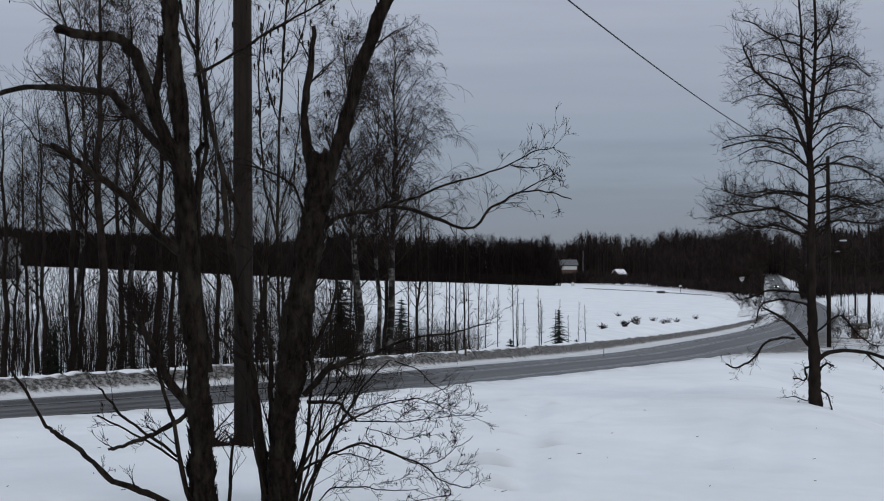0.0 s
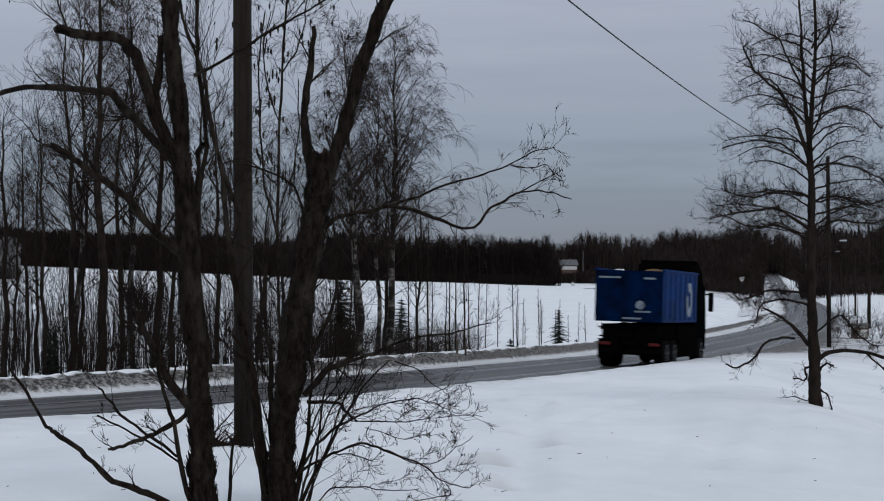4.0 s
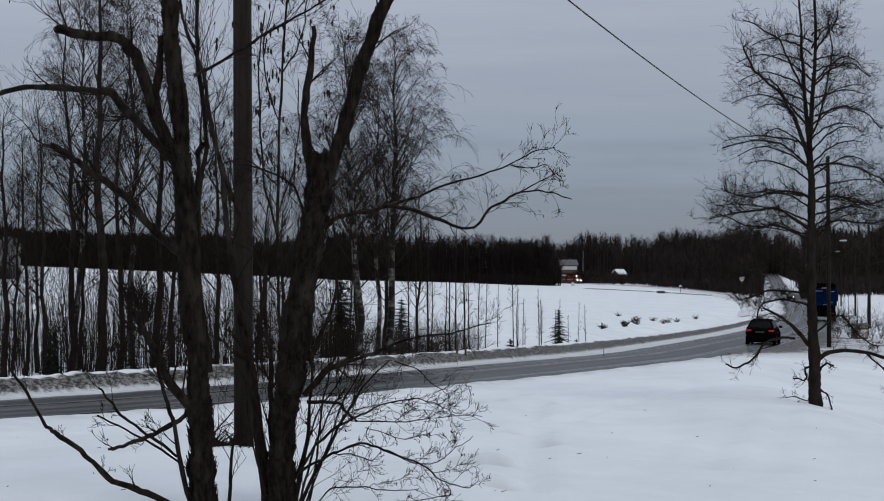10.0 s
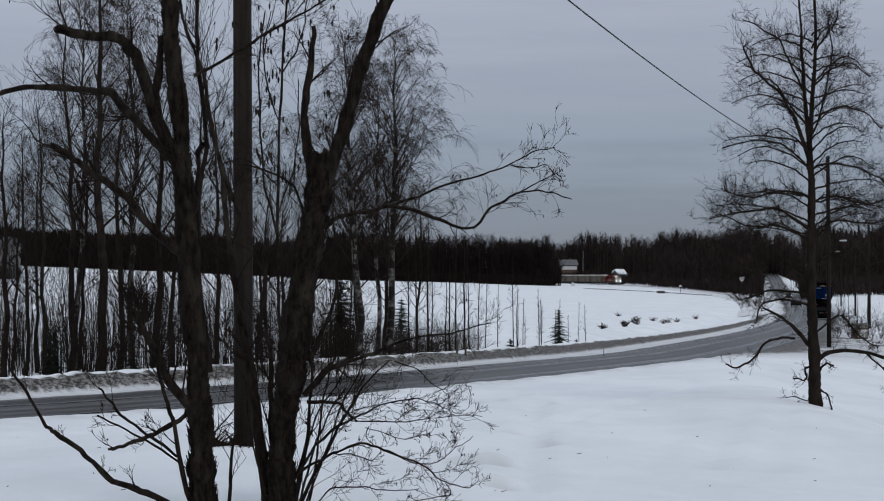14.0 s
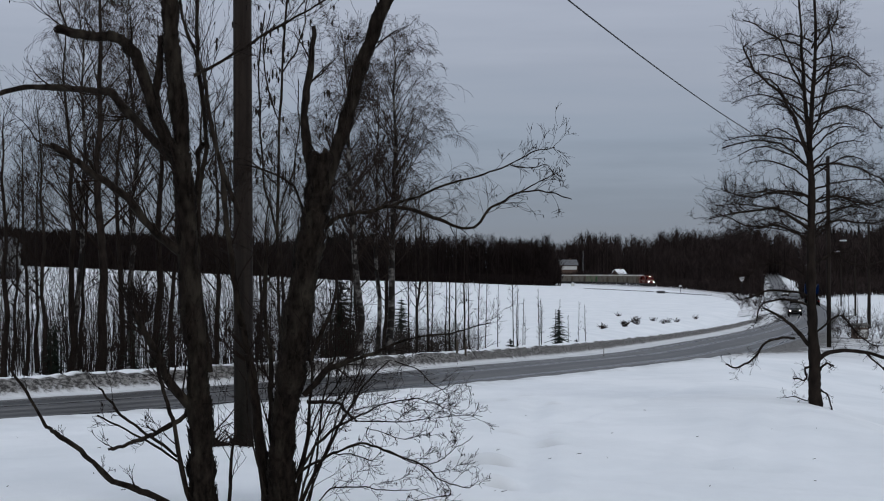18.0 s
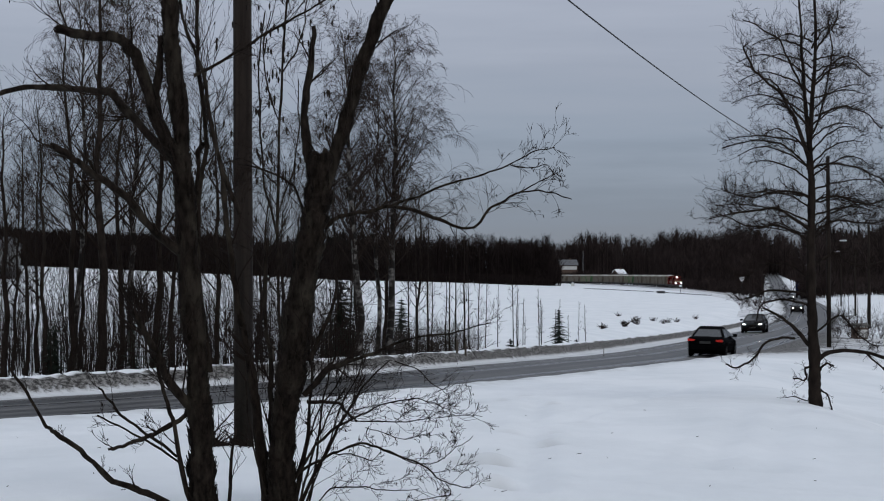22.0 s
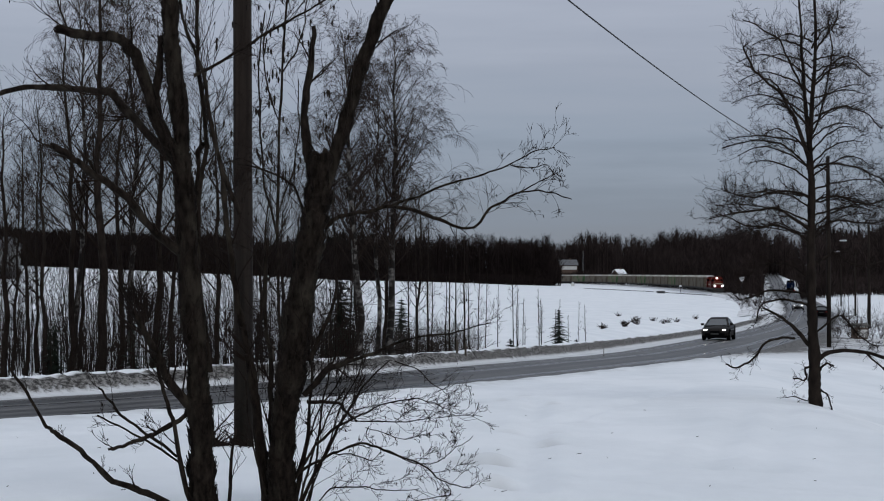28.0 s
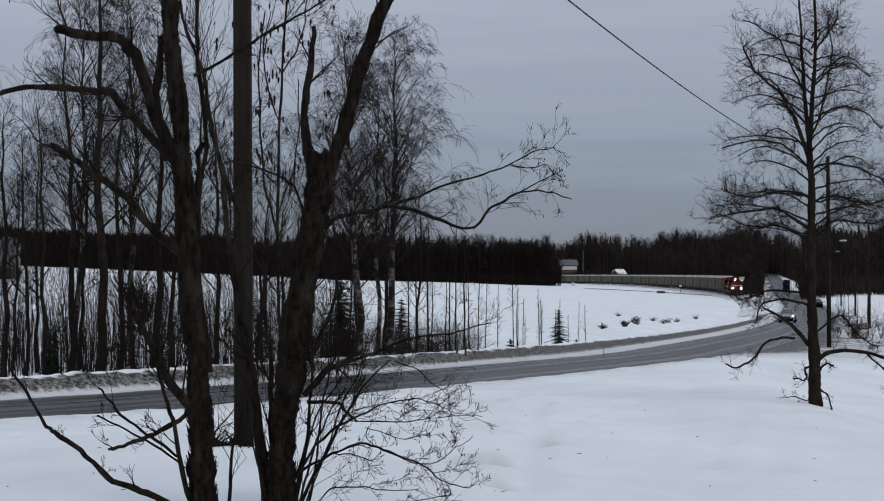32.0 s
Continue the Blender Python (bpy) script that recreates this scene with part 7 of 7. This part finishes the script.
def locomotive():
    """A red hood-type diesel locomotive with an off-centre cab, front towards +y."""
    t = thing("locomotive", "red diesel locomotive with cream stripe and three lit headlights", "locomotive")
    part("frame", boxed(-1.5, 1.5, -7.0, 7.0, 0.85, 1.25, 0.04), UNDERFRAME, t)
    part("front_hood", prism(bmesh.new(), [(-1.1, 1.25), (1.1, 1.25), (1.1, 2.75), (0.8, 3.1), (-0.8, 3.1), (-1.1, 2.75)], 1.6, 6.7, "y"), LOCO_RED, t)
    part("rear_hood", prism(bmesh.new(), [(-1.1, 1.25), (1.1, 1.25), (1.1, 2.75), (0.8, 3.1), (-0.8, 3.1), (-1.1, 2.75)], -6.7, -0.9, "y"), LOCO_RED, t)
    cab = part("cab", prism(bmesh.new(), [(-1.52, 1.25), (1.52, 1.25), (1.52, 3.5), (1.2, 4.1), (0.6, 4.3), (-0.6, 4.3), (-1.2, 4.1), (-1.52, 3.5)], -0.9, 1.6, "y"), LOCO_RED, t)
    for s in (-1, 1):
        part("cab_window", boxed(s * 1.525 - 0.01, s * 1.525 + 0.01, -0.5, 1.2, 2.7, 3.4), GLASS_DARK, cab)
        part("cab_window", boxed(s * 1.15 - 0.3, s * 1.15 + 0.3, 1.6, 1.625, 3.0, 3.6), GLASS_DARK, cab)
        part("stripe", boxed(s * 1.105 - 0.008, s * 1.105 + 0.008, 1.65, 6.65, 1.95, 2.2), LOCO_CREAM, t)
        part("stripe", boxed(s * 1.105 - 0.008, s * 1.105 + 0.008, -6.65, -0.95, 1.95, 2.2), LOCO_CREAM, t)
        part("headlight", ring_profile(bmesh.new(), [(0, 0.15), (0.06, 0.15), (0.08, 0.12)], 14), HEAD_ON, t, "bright lit headlight").matrix_basis = pose(s * 0.95, 6.72, 1.75, 0, 0, 90)
        part("handrail", rod((s * 1.42, 1.8, 2.2), (s * 1.42, 6.9, 2.2), 0.03, 0.03, 6), LOCO_CREAM, t)
        part("buffer", ring_profile(bmesh.new(), [(0, 0.1), (0.35, 0.1), (0.36, 0.25), (0.42, 0.25)], 12), UNDERFRAME, t).matrix_basis = pose(s * 0.87, 7.0, 1.05, 0, 0, 90)
    part("stripe", boxed(-1.05, 1.05, 6.7, 6.712, 2.25, 2.5), LOCO_CREAM, t)
    part("headlight", ring_profile(bmesh.new(), [(0, 0.16), (0.06, 0.16), (0.08, 0.13)], 14), HEAD_ON, t, "bright lit top headlight").matrix_basis = pose(0, 1.64, 3.85, 0, 0, 90)
    part("plough", prism(bmesh.new(), [(-1.4, 0.15), (1.4, 0.15), (1.4, 0.8), (-1.4, 0.8)], 6.95, 7.1, "y"), UNDERFRAME, t)
    bogie(t, -4.3)
    bogie(t, 4.3)
    return t


def wagon(tone):
    """A long covered wagon with ribbed sliding sides and a frosted round roof."""
    t = thing("covered_wagon", "long covered freight wagon with ribbed weathered sides and frosted roof", "wagon", group="wagons of the train")
    hl, w = 11.9, 1.5
    body = part("body", boxed(-w, w, -hl, hl, 1.2, 4.05, 0.03), tone, t)
    part("roof", prism(bmesh.new(), [(-w - 0.04, 4.0), (w + 0.04, 4.0), (1.25, 4.35), (0.7, 4.56), (-0.7, 4.56), (-1.25, 4.35)], -hl - 0.05, hl + 0.05, "y"), WAGON_ROOF, t)
    part("underframe", boxed(-1.3, 1.3, -hl - 0.15, hl + 0.15, 0.85, 1.2), UNDERFRAME, t)
    for s in (-1, 1):
        for k in range(13):
            yy = -hl + 0.12 + k * (2 * hl - 0.24) / 12
            wide = 0.1 if k % 3 else 0.2
            part("rib", boxed(s * w - 0.06, s * w + 0.06, yy - wide / 2, yy + wide / 2, 1.22, 4.0), tone, body)
        part("step_rail", boxed(s * w - 0.04, s * w + 0.05, -hl, hl, 1.1, 1.24), UNDERFRAME, t)
    for y in (-8.4, 8.4):
        bogie(t, y)
    return t


# ---------------------------------------------------------------- what moves
LANE = 1.65


def travelled(knots, t):
    """Distance along a line at t, by (seconds, metres) knots, at the end speeds outside them."""
    ts, ss = [k[0] for k in knots], [k[1] for k in knots]
    if t < ts[0]:
        return ss[0] + (t - ts[0]) * (ss[1] - ss[0]) / (ts[1] - ts[0])
    if t > ts[-1]:
        return ss[-1] + (t - ts[-1]) * (ss[-1] - ss[-2]) / (ts[-1] - ts[-2])
    i = max(0, min(len(ts) - 2, int(np.searchsorted(ts, t)) - 1))

    def slope(j):
        a, b = max(j - 1, 0), min(j + 1, len(ts) - 1)
        return (ss[b] - ss[a]) / (ts[b] - ts[a])
    h = ts[i + 1] - ts[i]
    u = (t - ts[i]) / h
    return ((2 * u ** 3 - 3 * u * u + 1) * ss[i] + (u ** 3 - 2 * u * u + u) * h * slope(i) + (3 * u * u - 2 * u ** 3) * ss[i + 1] + (u ** 3 - u * u) * h * slope(i + 1))


def road_pose(s, side, lane):
    """A vehicle's pose on the road; side +1: away from the start along the near lane, -1: oncoming on the far lane."""
    s = min(max(s, 2.0), float(_len[-1]) - 2.0)
    y = float(np.interp(s, _len, _ys))
    cx, cz, tx, ty = (float(v) for v in road_at(y))
    y1 = y + 1.0
    grade = math.degrees(math.atan2(float(np.interp(y1, _ys, _zs)) - cz, 1.0 / ty))
    x, yy, z = cx + side * lane * ty, y - side * lane * tx, cz + float(cross(side * lane)) + 0.03
    yaw = -math.degrees(math.atan2(tx, ty))
    bank = math.degrees(math.atan((float(cross(side * lane - 0.8)) - float(cross(side * lane + 0.8))) / 1.6))
    if side > 0:
        return pose(x, yy, z, grade, bank, yaw)
    return pose(x, yy, z, -grade, -bank, yaw + 180)


def drive(vehicle, wheels, knots, side, t0, t1, lane=LANE):
    """Keys a vehicle along the road: close rows between t0 and t1, where it is in view, and its wheels with it."""
    times = sorted({0.0, 32.0, *[round(t, 2) for t in np.arange(max(0, t0), min(32.0, t1) + 1e-6, 0.2)]})
    walk(vehicle, [(t, road_pose(travelled(knots, t), side, lane)) for t in times])
    spins = [t for t in np.arange(max(0, t0), min(32.0, t1) + 1e-6, 0.1)]
    for w in wheels:
        at = w.location.copy()
        rows = [(0.0, pose(*at))] if spins[0] > 0.05 else []
        for k, t in enumerate(spins):
            rows.append((float(t), pose(*at, -74.0 * k, 0, 0)))
        if spins[-1] < 31.95:
            rows.append((32.0, pose(*at, -74.0 * (len(spins) - 1), 0, 0)))
        walk(w, rows)


def track_pose(s):
    s = min(max(s, 1.0), float(_ts[-1]) - 1.0)
    y = float(np.interp(s, _ts, _ty))
    a, b = float(np.interp(s - 4, _ts, _tx)), float(np.interp(s + 4, _ts, _tx))
    ya, yb = float(np.interp(s - 4, _ts, _ty)), float(np.interp(s + 4, _ts, _ty))
    yaw = math.degrees(math.atan2(-(a - b), ya - yb))
    return pose(float(np.interp(s, _ts, _tx)), y, float(np.interp(s, _ts, _tz)), 0, 0, yaw)


def motions():
    truck, tw = tipper_truck()
    drive(truck, tw, [(2.0, 736.5), (2.2, 740.8), (2.6, 749.9), (3.0, 759.3), (6.5, 840.4), (8.0, 872.0), (9.5, 905.0), (11.0, 934.0), (13.0, 962.0), (14.5, 992.0), (18.0, 1068.0), (22.0, 1162.0), (25.0, 1240.0), (28.0, 1315.0), (32.0, 1400.0)], 1, 0.5, 32, 2.0)
    suv, w1 = car("black muddy hatchback car with small red tail lights", paint("black_car_paint", (0.0022, 0.0022, 0.0025), 0.02), 4.4, 1.8, 1.56, "hatch", lights="off")
    drive(suv, w1, [(7.0, 752.5), (7.6, 765.9), (9.0, 796.6), (10.0, 820.5), (10.5, 833.5), (12.5, 884), (16, 975)], 1, 5, 18)
    sedan, w2 = car("dark grey-black saloon car driving away on the damp road", paint("graphite_car_paint", (0.0028, 0.003, 0.0034), 0.04), 4.6, 1.78, 1.44, "sedan", lights="off")
    drive(sedan, w2, [(19.6, 746.4), (20.4, 764.2), (20.7, 770.8), (21.3, 783.1), (22.0, 798.0), (23.0, 820.5), (24.5, 855), (26.0, 890), (28.0, 930), (30.0, 966), (32.0, 1003)], 1, 17.5, 32)
    green, w3 = car("dark green-grey family car with lit headlights", paint("dark_green_grey_car_paint", (0.010, 0.0115, 0.0115), 0.3), 4.45, 1.8, 1.45, "hatch")
    drive(green, w3, [(13.0, 1040), (16.5, 968), (18.5, 925), (20.5, 879), (22.0, 850), (23.0, 831.5), (24.0, 809.3), (25.0, 786.9), (25.4, 778.2)], -1, 0, 30)
    brown, w4 = car("dark brown-grey saloon car approaching with headlights on", paint("dark_brown_grey_car_paint", (0.015, 0.0125, 0.0115), 0.25), 4.5, 1.76, 1.45, "sedan")
    drive(brown, w4, [(27.5, 836.2), (28.5, 814.5), (29.5, 793.2), (30.4, 775.7), (31.0, 763.3), (31.5, 752.4), (31.8, 746.2)], -1, 5, 32)
    silver, w5 = car("silver car far up the road with headlights on", paint("silver_car_paint", (0.35, 0.36, 0.37)), 4.3, 1.76, 1.5, "hatch")
    drive(silver, w5, [(28.0, 980), (30.5, 930), (31.5, 909), (32.0, 898)], -1, 10, 32)
    # the train: distance of its front along the line, counted towards the camera as falling y
    fy = [(0.0, 1040), (10.0, 838), (12.0, 798), (14.0, 755), (17.0, 688), (19.0, 648), (22.0, 580), (24.0, 533), (27.5, 458), (30.0, 412), (32.0, 386)]
    knots = [(t, float(np.interp(y, _ty, _ts))) for t, y in fy]
    loco = locomotive()
    base = wagon(WAGON_TONES[0])
    loco["label"] = "red diesel locomotive with cream stripe and lit headlights"
    second = copy_thing(loco, pose(0, 900, 0))
    second["label"] = "second red diesel locomotive coupled behind the first"
    for o in second.children:
        if o.name.startswith("headlight"):
            o.material_slots[0].link = "OBJECT"
            o.material_slots[0].material = HEAD_OFF
            o["label"] = "unlit headlight"
    cars = [(loco, 7.2), (second, 21.8)]
    tones = [2, 0, 0, 2, 1, 0, 2, 0, 1, 0, 2, 1, 0, 0, 1, 2, 0, 1, 0, 2]
    s = 29.4
    for k, tone in enumerate(tones):
        wg = base if k == 0 else copy_thing(base, pose(0, 900, 0))
        if tone:
            for o in wg.children_recursive:
                if o.name.startswith(("body", "rib")):
                    o.material_slots[0].link = "OBJECT"
                    o.material_slots[0].material = WAGON_TONES[tone]
        cars.append((wg, s + 12.2))
        s += 24.7
    times = [0.0, 3.0, 6.0, 8.0, 10.0, 11.0, 12.0, 13.0, 14.0, 15.5, 17.0, 18.0, 19.0, 20.5, 22.0, 23.0, 24.0, 25.5, 27.5, 29.0, 30.0, 31.0, 32.0]
    for ob, back in cars:
        walk(ob, [(t, track_pose(travelled(knots, t) + back)) for t in times])


motions()
